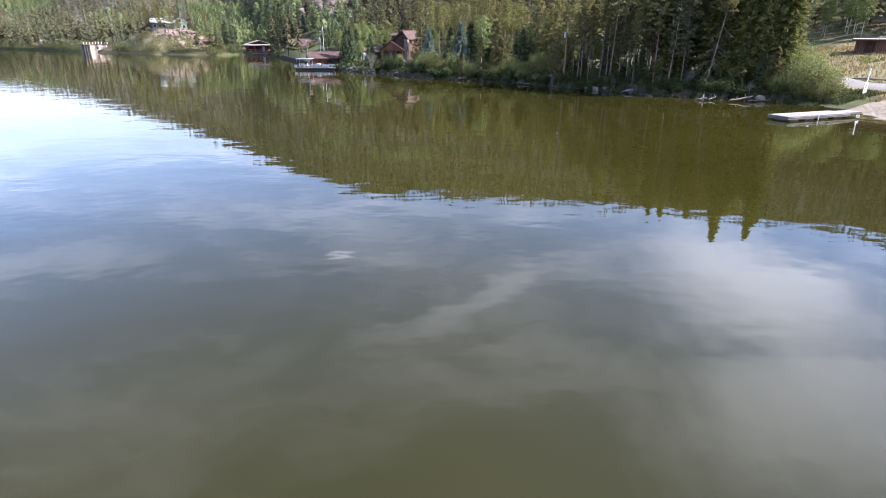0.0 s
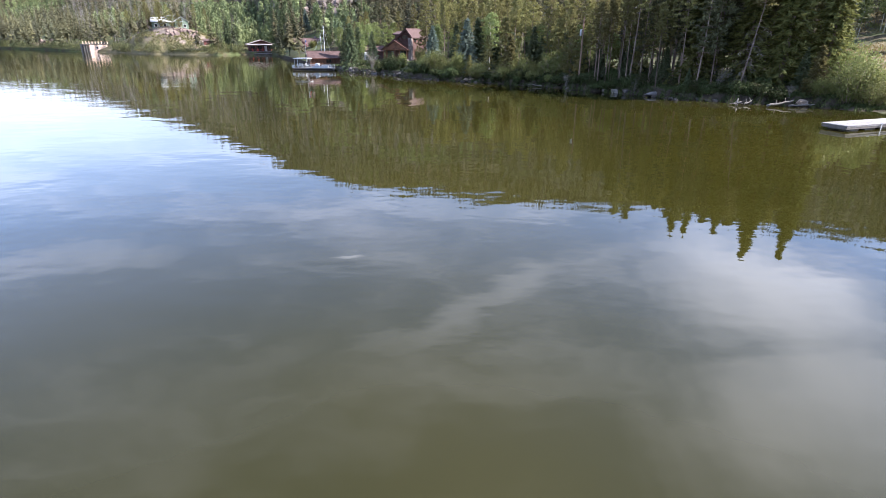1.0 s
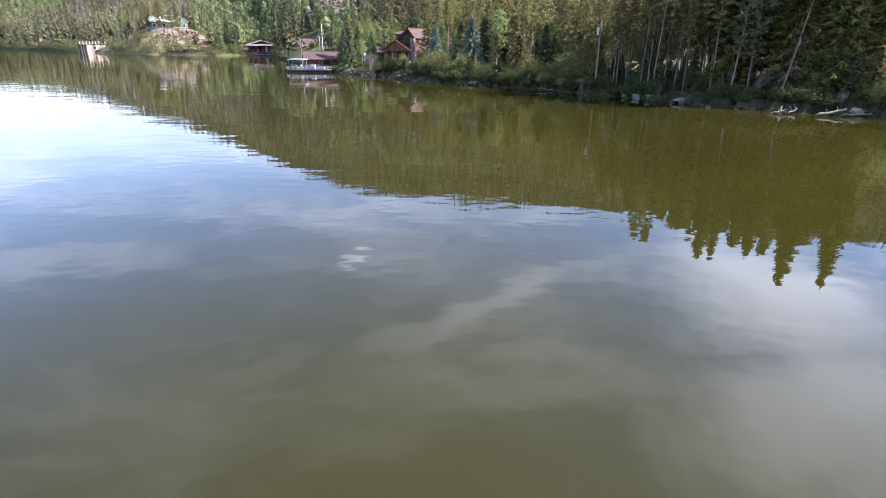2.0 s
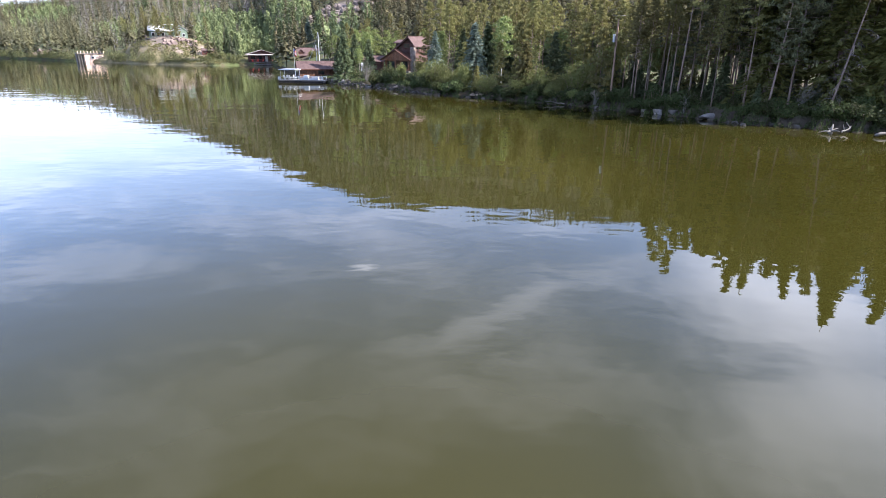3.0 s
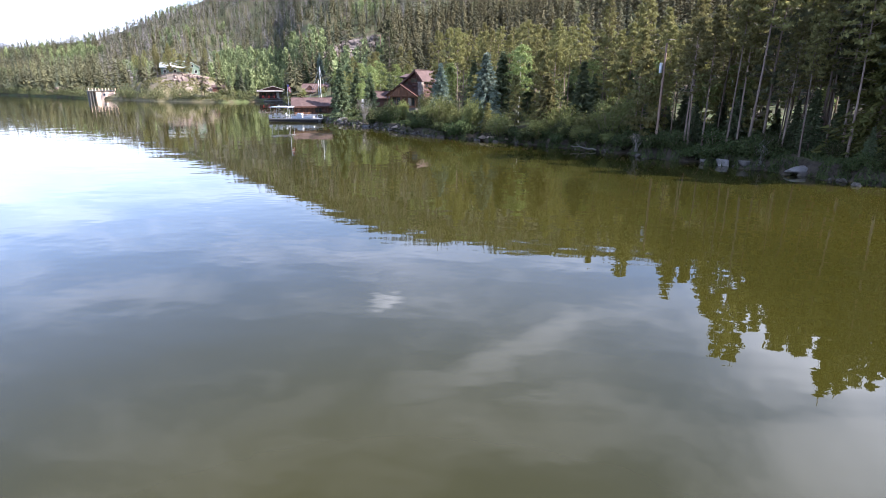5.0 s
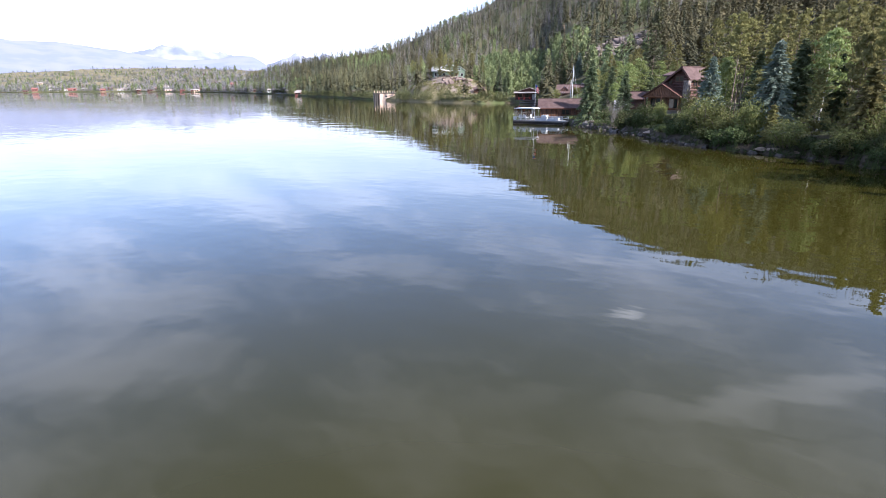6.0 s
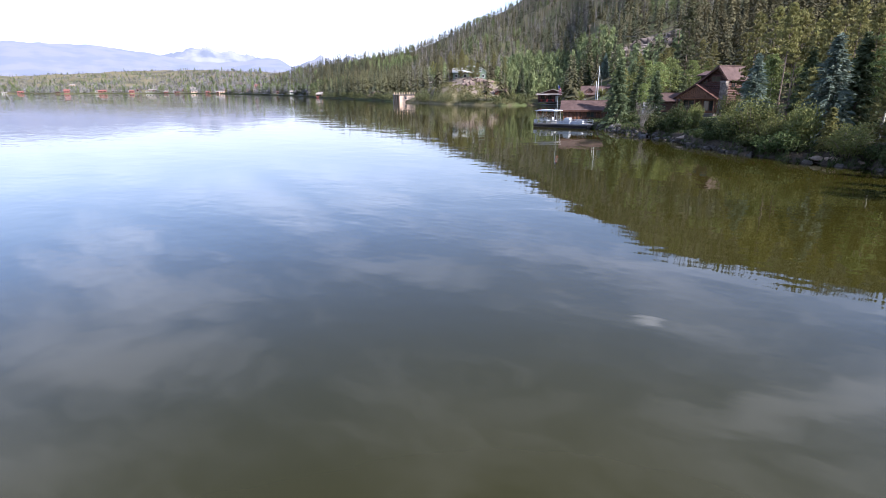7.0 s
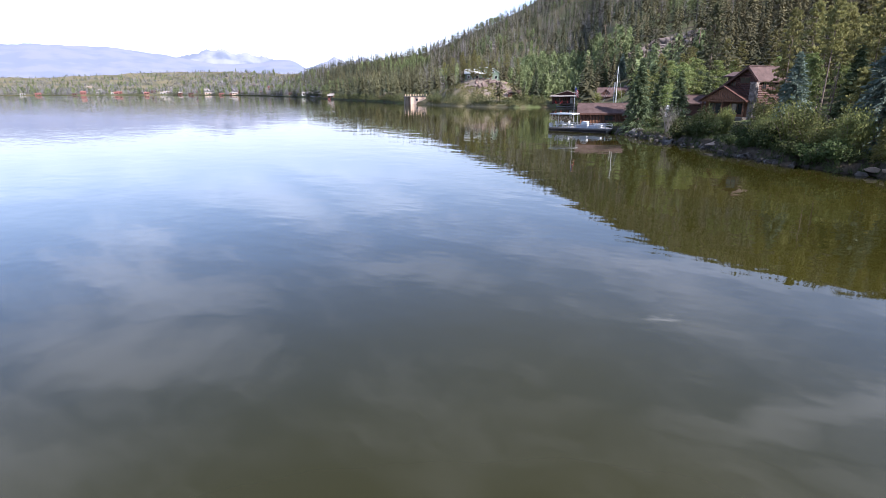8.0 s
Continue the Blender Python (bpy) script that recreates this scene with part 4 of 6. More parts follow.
# ---- trees of the near shore, one by one ----
def build_near_trees():
    g = np.random.default_rng(5)
    placed = []

    def free(x, y, gap):
        return is_clear(x, y) and all((x - a) ** 2 + (y - b) ** 2 > gap * gap for a, b in placed)

    # single trees that stand out: template, x, y, size, tall
    for tree, x, y, s, tall in (
        (SPRUCES[0], -21.6, 133.4, 0.92, 1.0), (SPRUCES[1], -17.6, 138.0, 0.72, 1.0), (SPRUCES[0], -24.5, 142.0, 0.75, 1.0),
        (BLUES[0], -3.3, 118.0, 0.90, 1.0), (BLUES[1], 3.1, 112.5, 1.05, 1.0), (SPRUCES[1], 5.2, 116.5, 0.95, 1.0), (SPRUCES[0], 1.2, 121.0, 0.85, 1.0),
        (SAPLING, 3.5, 107.0, 0.92, 1.0), (SAPLING, 43.0, 74.5, 1.35, 1.05), (SPRUCES[0], 14.0, 104.0, 0.8, 1.0), (SAPLING, 10.1, 103.2, 1.75, 1.0),
        (YOUNG[0], -6.0, 138.4, 0.95, 1.0), (YOUNG[0], 1.6, 116.5, 0.8, 1.0), (YOUNG[0], 6.8, 109.0, 0.8, 1.0),
        (PINES[3], -1.1, 119.6, 0.70, 1.0), (PINES[1], -0.3, 121.0, 0.66, 1.0), (PINES[1], -3.0, 131.5, 0.74, 1.0), (PINES[0], -13.5, 158.5, 0.60, 1.0), (FIRS[1], -18.5, 162.0, 0.9, 1.0),
        (SPRUCES[1], -22.2, 147.0, 0.8, 1.0), (ASPENS[0], 7.5, 116.0, 0.95, 1.1), (ASPENS[1], 14.8, 111.0, 0.8, 1.0),
        (PINES[2], -24.5, 156.0, 0.5, 1.0), (YOUNG[0], -20.5, 152.5, 0.95, 1.0), (ASPENS[0], -19.2, 155.0, 0.9, 1.0), (SPRUCES[0], -27.0, 160.0, 0.85, 1.0), (SPRUCES[1], -17.8, 157.0, 0.7, 1.0),
        (BIG[0], 45.6, 77.4, 1.05, 1.05), (BIG[1], 41.4, 79.0, 1.1, 1.05), (BIG[0], 48.4, 82.0, 0.95, 1.0), (BIG[1], 38.0, 81.5, 1.0, 1.0), (BIG[0], 44.0, 83.5, 1.1, 1.0), (BIG[1], 33.0, 84.0, 1.05, 1.0), (BIG[0], 36.0, 86.5, 1.0, 1.1),
    ):
        stand(tree, x, y, s, g.uniform(0, 360), tall)
        placed.append((x, y))
    # pale leaning trunk with hanging dead branches
    dead = stand(PINES[3], 35.6, 77.6, 0.86, 40, 1.0, (2.0, 7.0), label="leaning pine with a bare pale trunk and hanging dead branches")
    for k in range(16):
        a, z = k * 2.4, 1.6 + 0.5 * k
        out = Vector((math.cos(a), math.sin(a), 0)) * g.uniform(1.0, 2.2)
        bm = bmesh.new()
        tip = out + Vector((0, 0, z - g.uniform(0.5, 1.3)))
        tube(bm, [(0, 0, z), out * 0.5 + Vector((0, 0, z - 0.1)), tip], [0.035, 0.022, 0.006], 4)
        for _ in range(12):
            q = Vector((0, 0, z)).lerp(tip, g.uniform(0.3, 1.0))
            tube(bm, [q, q + Vector((g.uniform(-0.4, 0.4), g.uniform(-0.4, 0.4), -g.uniform(0.15, 0.7)))], [0.014, 0.004], 3)
        part("dead_branch", bm, M_DEAD, dead, "grey dead branch hung with lichen")
    placed.append((35.6, 77.6))
    # willows along the bank
    az = -19.0
    while az < -4.5:
        rs = shore_at(az)
        for d, s in ((1.4, g.uniform(0.45, 0.85)), (4.3, g.uniform(0.7, 1.2))):
            rr = rs + d + g.uniform(-0.4, 0.6)
            x, y = MID[0] - rr * math.sin(radians(az)), MID[1] + rr * math.cos(radians(az))
            if (x - 4.6) ** 2 + (y - 107.6) ** 2 > 4 and is_clear(x, y):
                stand((THICKETS + WILLOWS[:2] if d < 3 else WILLOWS + WILLOWS[:1])[int(g.integers(0, 4))], x, y, s, g.uniform(0, 360), g.uniform(0.75, 1.3))
        az += g.uniform(2.2, 4.4)
    for bush, x, y, s, tall in (
        (WILLOWS[0], -2.6, 112.6, 1.10, 1.10), (WILLOWS[2], -1.0, 111.4, 0.80, 1.15), (WILLOWS[1], -4.4, 114.2, 0.9, 1.1),
        (WILLOWS[1], 1.5, 109.6, 0.80, 1.75), (WILLOWS[1], -9.7, 125.0, 0.50, 2.3), (WILLOWS[0], -6.0, 123.4, 0.62, 1.9), (WILLOWS[2], -5.0, 120.6, 0.6, 1.3),
        (THICKETS[1], -12.2, 128.0, 0.8, 1.1), (THICKETS[0], -13.6, 130.5, 0.6, 1.1), (THICKETS[0], -7.4, 121.5, 0.5, 0.9),
        (WILLOWS[0], 45.4, 71.6, 1.1, 1.25), (WILLOWS[2], 47.2, 70.6, 0.95, 1.0), (WILLOWS[1], 43.4, 73.6, 0.8, 1.1), (WILLOWS[0], 48.6, 72.2, 0.9, 1.2), (WILLOWS[2], 46.6, 73.8, 1.1, 1.5),
    ):
        stand(bush, x, y, s, g.uniform(0, 360), tall)
        placed.append((x, y))
    # low shrubs that overhang the bank
    az = -52.0
    while az < 11:
        rr = shore_at(az) + g.uniform(0.7, 2.2)
        x, y = MID[0] - rr * math.sin(radians(az)), MID[1] + rr * math.cos(radians(az))
        if (x - 4.0) ** 2 + (y - 105.8) ** 2 > 5 and (x - 27.9) ** 2 + (y - 83.3) ** 2 > 7 and (x + 9.0) ** 2 + (y - 119.4) ** 2 > 4:
            stand(SHRUBS[int(g.integers(0, 2))], x, y, g.uniform(0.6, 1.2), g.uniform(0, 360), g.uniform(0.7, 1.2))
        az += g.uniform(0.5, 1.05)
    # the shore forest
    count, tries = 0, 0
    while count < 235 and tries < 14000:
        tries += 1
        az, d = g.uniform(-58, 16), 2.5 + 23 * g.uniform(0, 1)
        rr = shore_at(az) + d
        x, y = MID[0] - rr * math.sin(radians(az)), MID[1] + rr * math.cos(radians(az))
        if x > 0.60 * y or az > 9.5 or not free(x, y, 1.8):
            continue
        if az < -43 and d < 9:
            continue
        if az > -19 and d < 7 + 0.15 * (az + 19) or az > 2 and d < 22:
            continue
        if az > -12:
            d += g.uniform(0, 1) * 34
            rr = shore_at(az) + d
            x, y = MID[0] - rr * math.sin(radians(az)), MID[1] + rr * math.cos(radians(az))
            if not free(x, y, 2.2):
                continue
        if -33 < az < -13 and g.uniform(0, 1) < 0.38:
            continue
        right = az < -32 + g.uniform(-4, 4)
        if right:
            tree, s = (FIRS if g.uniform(0, 1) < 0.6 else PINES), g.uniform(0.72, 0.98)
        elif g.uniform(0, 1) < 0.24 and 9 < d < 34:
            tree, s = ASPENS, g.uniform(0.5, 0.95)
        elif g.uniform(0, 1) < 0.10:
            tree, s = YOUNG, g.uniform(0.6, 1.1)
        else:
            tree, s = (PINES if g.uniform(0, 1) < 0.85 else SPRUCES), g.uniform(0.56, 0.80)
        if d > 20:
            tree = FIRS_BACK if tree is FIRS else PINES_BACK if tree is PINES else tree
        stand(tree[int(g.integers(0, len(tree)))], x, y, s, g.uniform(0, 360), g.uniform(0.92, 1.1), (g.uniform(-2, 2), g.uniform(-2, 2)))
        placed.append((x, y))
        count += 1
    # mixed trees that close the view behind the cabin and the boathouse
    for i in range(150):
        az = 3.5 + 15.0 * (i + g.uniform(0, 1)) / 150
        if az > 15.2 or az > 11.5 and i % 5 < 2:
            continue
        rr = shore_at(az) + g.uniform(14 if az < 12 else 7, 62)
        x, y = MID[0] - rr * math.sin(radians(az)), MID[1] + rr * math.cos(radians(az))
        if free(x, y, 2.4) and math.hypot(x + 34, y - 160) > 6 and (az > 10.5 or rr > 114) and (az < 13.5 or rr > shore_at(az) + 20):
            tree, s = (SPRUCES, g.uniform(0.5, 0.9)) if i % 3 == 0 else (ASPENS, g.uniform(0.6, 1.0)) if i % 3 == 1 else (PINES_BACK, g.uniform(0.5, 0.72))
            stand(tree[i % 2], x, y, s * (0.72 if az > 11.5 else 1.0), g.uniform(0, 360), g.uniform(0.9, 1.1))
            placed.append((x, y))
    # aspens along the top of the meadow
    for i in range(30):
        az = -64 + 21 * (i + g.uniform(0, 1)) / 30
        rr = shore_at(az) + g.uniform(70, 84)
        x, y = MID[0] - rr * math.sin(radians(az)), MID[1] + rr * math.cos(radians(az))
        if x > 0.58 * y:
            stand(ASPENS[i % 2], x, y, g.uniform(0.8, 1.25), g.uniform(0, 360), label="light-green aspen with a pale trunk above the meadow")
    # undergrowth of the dark forest edge
    for i in range(64):
        az = -53 + 35 * (i + g.uniform(0, 1)) / 64
        rr = shore_at(az) + g.uniform(2.5, 16)
        x, y = MID[0] - rr * math.sin(radians(az)), MID[1] + rr * math.cos(radians(az))
        if x > 0.6 * y or math.hypot(x - 35.6, y - 77.6) < 2:
            continue
        if i % 3 == 0:
            stand(SPRUCES[i % 2], x, y, g.uniform(0.25, 0.55), g.uniform(0, 360), label="young dark spruce in the forest undergrowth")
        else:
            stand(UNDER[i % 2], x, y, g.uniform(0.35, 0.75), g.uniform(0, 360), g.uniform(0.7, 1.2))
    # low growth on the slope between the bank and the cabin
    for i in range(26):
        az, d = 3.0 + 12.0 * (i + g.uniform(0, 1)) / 26, g.uniform(4, 17)
        rr = shore_at(az) + d
        x, y = MID[0] - rr * math.sin(radians(az)), MID[1] + rr * math.cos(radians(az))
        if free(x, y, 1.4):
            stand((UNDER + SHRUBS)[i % 4], x, y, g.uniform(0.4, 0.8), g.uniform(0, 360), g.uniform(0.6, 1.0))
    # round the cabins across the bay
    for x, y, t, s in ((-63, 235, SPRUCES[0], 1.0), (-66, 232, SPRUCES[1], 1.15), (-59.5, 228, SPRUCES[0], 0.8), (-91, 252, SPRUCES[1], 0.95), (-96, 256, SPRUCES[0], 1.05),
                       (-88, 238.5, WILLOWS[0], 0.9), (-93, 240, WILLOWS[2], 1.0), (-97, 242, WILLOWS[1], 0.9), (-70, 238, WILLOWS[0], 0.8), (-47, 204, WILLOWS[1], 0.9),
                       (-53, 203, WILLOWS[0], 0.8), (-57, 236, BLUES[0], 0.9), (-127, 251, PINES_BACK[0], 0.58), (-117.2, 248.3, PINES_BACK[0], 0.60), (-120.8, 247.2, PINES_BACK[1], 0.52), (-112.6, 247.5, PINES_BACK[1], 0.36), (-133, 254, PINES_BACK[0], 0.6), (-136, 252, PINES_BACK[1], 0.6), (-131, 258, PINES_BACK[0], 0.66), (-141, 262, PINES_BACK[1], 0.62), (-121.8, 252.0, YOUNG[0], 1.25), (-118.0, 253.5, YOUNG[0], 0.9), (-115.5, 254.5, YOUNG[0], 0.8), (-127.5, 254.0, YOUNG[0], 1.0), (-112, 262, PINES_BACK[1], 0.6), (-108, 264, PINES_BACK[0], 0.6), (-129, 264, PINES_BACK[1], 0.7), (-28, 155, ASPENS[0], 0.8), (-24, 158, ASPENS[1], 0.9), (-20, 150, ASPENS[0], 0.85)):
        stand(t, x, y, s, g.uniform(0, 360))
    for t in TEMPLATES:
        for o in (*t.children_recursive, t):
            bpy.data.objects.remove(o)


build_near_trees()

# ---- building materials ----
M_LOG = siding("log_siding", (0.105, 0.040, 0.017), (0.165, 0.070, 0.030), (0.025, 0.012, 0.008), 0.22)
M_LOG_DARK = siding("dark_log_siding", (0.058, 0.020, 0.012), (0.085, 0.030, 0.018), (0.03, 0.015, 0.012), 0.24, False)
M_RED = siding("red_brown_boards", (0.13, 0.035, 0.025), (0.18, 0.05, 0.035), (0.05, 0.015, 0.012), 0.25)
M_BRICKRED = surface("faded_red_paint", (0.17, 0.070, 0.056), (0.22, 0.095, 0.080), (0.13, 0.06, 0.05), 0.8, 6, 0.8)
M_TAN = surface("tan_stucco", (0.62, 0.45, 0.33), (0.55, 0.39, 0.28), (0.44, 0.31, 0.23), 0.7, 6, 0.85)
M_GREEN = surface("pale_green_sheathing", (0.13, 0.17, 0.12), (0.17, 0.21, 0.15), (0.09, 0.11, 0.085), 0.5, 5, 0.7)
M_WHITE = surface("white_paint", (0.54, 0.54, 0.52), (0.47, 0.47, 0.455), (0.38, 0.38, 0.37), 1.0, 9, 0.6, 0.004)
M_ROOF_BROWN = surface("brown_shingles", (0.070, 0.044, 0.039), (0.100, 0.064, 0.056), (0.036, 0.024, 0.021), 1.3, 6, 0.85, 0.03)
M_ROOF_GREY = surface("weathered_roof", (0.29, 0.255, 0.225), (0.24, 0.205, 0.18), (0.16, 0.13, 0.115), 0.8, 7, 0.85, 0.02)
M_ROOF_WHITE = surface("pale_roof_sheet", (0.40, 0.41, 0.37), (0.34, 0.35, 0.31), (0.35, 0.36, 0.32), 0.6, 5, 0.6, 0.01)
M_TRIM = surface("dark_brown_trim", (0.075, 0.035, 0.025), (0.10, 0.05, 0.035), (0.05, 0.025, 0.02), 1.5, 9, 0.7, 0.005)
M_STONE = surface("stacked_stone", (0.26, 0.22, 0.19), (0.15, 0.125, 0.11), (0.07, 0.058, 0.052), 2.4, 4.5, 0.9, 0.06)
M_GLASS = glass_dark("window_glass")
M_DARK = surface("shaded_opening", (0.018, 0.015, 0.013), (0.025, 0.02, 0.018), (0.012, 0.01, 0.01), 1, 6, 0.9, 0)
M_METAL = surface("galvanised_metal", (0.45, 0.46, 0.47), (0.36, 0.37, 0.38), (0.28, 0.28, 0.29), 1.5, 10, 0.45, 0.003, metal=0.7)
M_CANVAS = surface("pale_grey_canvas", (0.42, 0.43, 0.45), (0.36, 0.37, 0.39), (0.30, 0.31, 0.33), 1.0, 9, 0.8, 0.006)
M_DECK = surface("weathered_planks", (0.27, 0.25, 0.23), (0.21, 0.195, 0.18), (0.18, 0.165, 0.15), 0.7, 8, 0.85, 0.01, (1, 4, 1), vary=0.15)
M_PIER = surface("dark_wet_timber", (0.07, 0.06, 0.05), (0.10, 0.085, 0.07), (0.04, 0.035, 0.03), 1.0, 7, 0.6, 0.01)
M_POLE = surface("weathered_pole_wood", (0.27, 0.185, 0.13), (0.21, 0.14, 0.10), (0.13, 0.085, 0.06), 0.8, 6, 0.85, 0.01, (3, 3, 0.3))
M_FLAG_RED = surface("red_cloth", (0.55, 0.05, 0.05), (0.48, 0.05, 0.05), (0.4, 0.04, 0.04), 2, 12, 0.8, 0)
M_FLAG_BLUE = surface("blue_cloth", (0.04, 0.06, 0.22), (0.05, 0.07, 0.25), (0.03, 0.05, 0.18), 2, 12, 0.8, 0)
M_PLASTIC_RED = surface("red_plastic", (0.60, 0.05, 0.03), (0.52, 0.05, 0.03), (0.45, 0.04, 0.03), 2, 12, 0.5, 0)
M_SHED = siding("brown_metal_siding", (0.13, 0.055, 0.040), (0.16, 0.07, 0.05), (0.09, 0.04, 0.03), 0.3)
M_GRAVEL = surface("pale_gravel", (0.185, 0.170, 0.160), (0.150, 0.136, 0.128), (0.11, 0.10, 0.092), 0.4, 5, 0.95, 0.02)
M_SEDGE = foliage("sedge_blades", (0.024, 0.032, 0.010), (0.055, 0.062, 0.020), through=0.2)
M_STRAW = foliage("dry_grass_blades", (0.15, 0.118, 0.045), (0.23, 0.175, 0.068), through=0.3)
M_FLOWER = foliage("yellow_brush_leaves", (0.135, 0.108, 0.050), (0.085, 0.080, 0.036), through=0.3)


# ---- building parts ----
def prism_x(profile, x0, x1):
    """A closed outline in y and z, drawn out along x."""
    bm = bmesh.new()
    a = [bm.verts.new((x0, y, z)) for y, z in profile]
    b = [bm.verts.new((x1, y, z)) for y, z in profile]
    bm.faces.new(a)
    bm.faces.new(b)
    n = len(profile)
    for i in range(n):
        bm.faces.new((a[i], a[(i + 1) % n], b[(i + 1) % n], b[i]))
    bmesh.ops.recalc_face_normals(bm, faces=bm.faces[:])
    return bm


def moved(bm, m):
    bmesh.ops.transform(bm, matrix=m, verts=bm.verts[:])
    return bm


def slope(name, t, mat, a, b, x0, x1, thick=0.16):
    """A roof slab from the ridge a to the eave b, both (y, z)."""
    return part(name, prism_x([a, b, (b[0], b[1] + thick), (a[0], a[1] + thick)], x0, x1), mat, t)


def window(t, m, w, h, bars=1, mat=None):
    """A framed window that faces -y at the pose m, its centre at the origin."""
    bm = bmesh.new()
    e = 0.09
    for x0, x1, z0, z1 in ((-w / 2, w / 2, h / 2 - e, h / 2), (-w / 2, w / 2, -h / 2, -h / 2 + e), (-w / 2, -w / 2 + e, -h / 2 + e, h / 2 - e), (w / 2 - e, w / 2, -h / 2 + e, h / 2 - e)):
        box(bm, x0, x1, -0.07, 0.02, z0, z1)
    for k in range(bars):
        x = -w / 2 + w * (k + 1) / (bars + 1)
        box(bm, x - 0.03, x + 0.03, -0.06, 0.0, -h / 2 + e, h / 2 - e)
    f = part("window", moved(bm, m), mat or M_TRIM, t)
    part("pane", moved(boxed(-w / 2 + 0.05, w / 2 - 0.05, -0.03, 0.0, -h / 2 + 0.05, h / 2 - 0.05), m), M_GLASS, f)
    return f


def door(t, m, w, h, mat):
    d = part("door", moved(boxed(-w / 2, w / 2, -0.06, 0.02, 0, h, bevel=0.01), m), mat, t)
    part("handle", moved(boxed(w / 2 - 0.16, w / 2 - 0.08, -0.12, -0.06, 0.95, 1.08), m), M_METAL, d)
    return d


def gable(name, label, m, lx, ly, h, rise, mw, mr, over=0.45, category="house", skirt=1.0, wins=(), doors=(), chimney=None, wmat=None, group=""):
    """A house with its ridge along x. wins: side, along, height of the centre, width, height, bars."""
    t = thing(name, label, category, m, group)
    part("wall", prism_x([(-ly / 2, -skirt), (ly / 2, -skirt), (ly / 2, h), (0, h + rise), (-ly / 2, h)], -lx / 2, lx / 2), mw, t)
    k = rise / (ly / 2)
    for s in (-1, 1):
        slope("roof", t, mr, (-0.0, h + rise + 0.03), (s * (ly / 2 + over), h - over * k + 0.03), -lx / 2 - over, lx / 2 + over)
    part("ridge_cap", boxed(-lx / 2 - over, lx / 2 + over, -0.14, 0.14, h + rise + 0.13, h + rise + 0.23), mr, t)
    sides = {"front": (0, -ly / 2, 0), "back": (0, ly / 2, 180), "left": (-lx / 2, 0, -90), "right": (lx / 2, 0, 90)}
    for side, u, z, w, hh, bars in wins:
        x, y, a = sides[side]
        window(t, pose(x, y, 0, 0, 0, a) @ pose(u, 0, z), w, hh, bars, wmat)
    for side, u, w, hh, mat in doors:
        x, y, a = sides[side]
        door(t, pose(x, y, 0, 0, 0, a) @ pose(u, 0, 0), w, hh, mat)
    if chimney:
        cx, cy, cw, top, mat = chimney
        c = part("chimney", boxed(cx - cw / 2, cx + cw / 2, cy - cw / 2, cy + cw / 2, h * 0.5, top, bevel=0.03), mat, t)
        part("cap", boxed(cx - cw / 2 - 0.08, cx + cw / 2 + 0.08, cy - cw / 2 - 0.08, cy + cw / 2 + 0.08, top, top + 0.1), M_TRIM, c)
    return t


def railing(t, pts, h, mat, step=1.2, base=0.0, slats=2):
    """Posts and rails along a line of points."""
    for (x0, y0), (x1, y1) in zip(pts, pts[1:]):
        ln = math.hypot(x1 - x0, y1 - y0)
        n = max(1, round(ln / step))
        for k in range(n + 1):
            x, y = x0 + (x1 - x0) * k / n, y0 + (y1 - y0) * k / n
            part("post", boxed(x - 0.045, x + 0.045, y - 0.045, y + 0.045, base, base + h), mat, t)
        for s in range(slats):
            z = base + h * (1 - 0.42 * s) - 0.03
            part("rail", rod((x0, y0, z), (x1, y1, z), 0.035, n=6), mat, t)


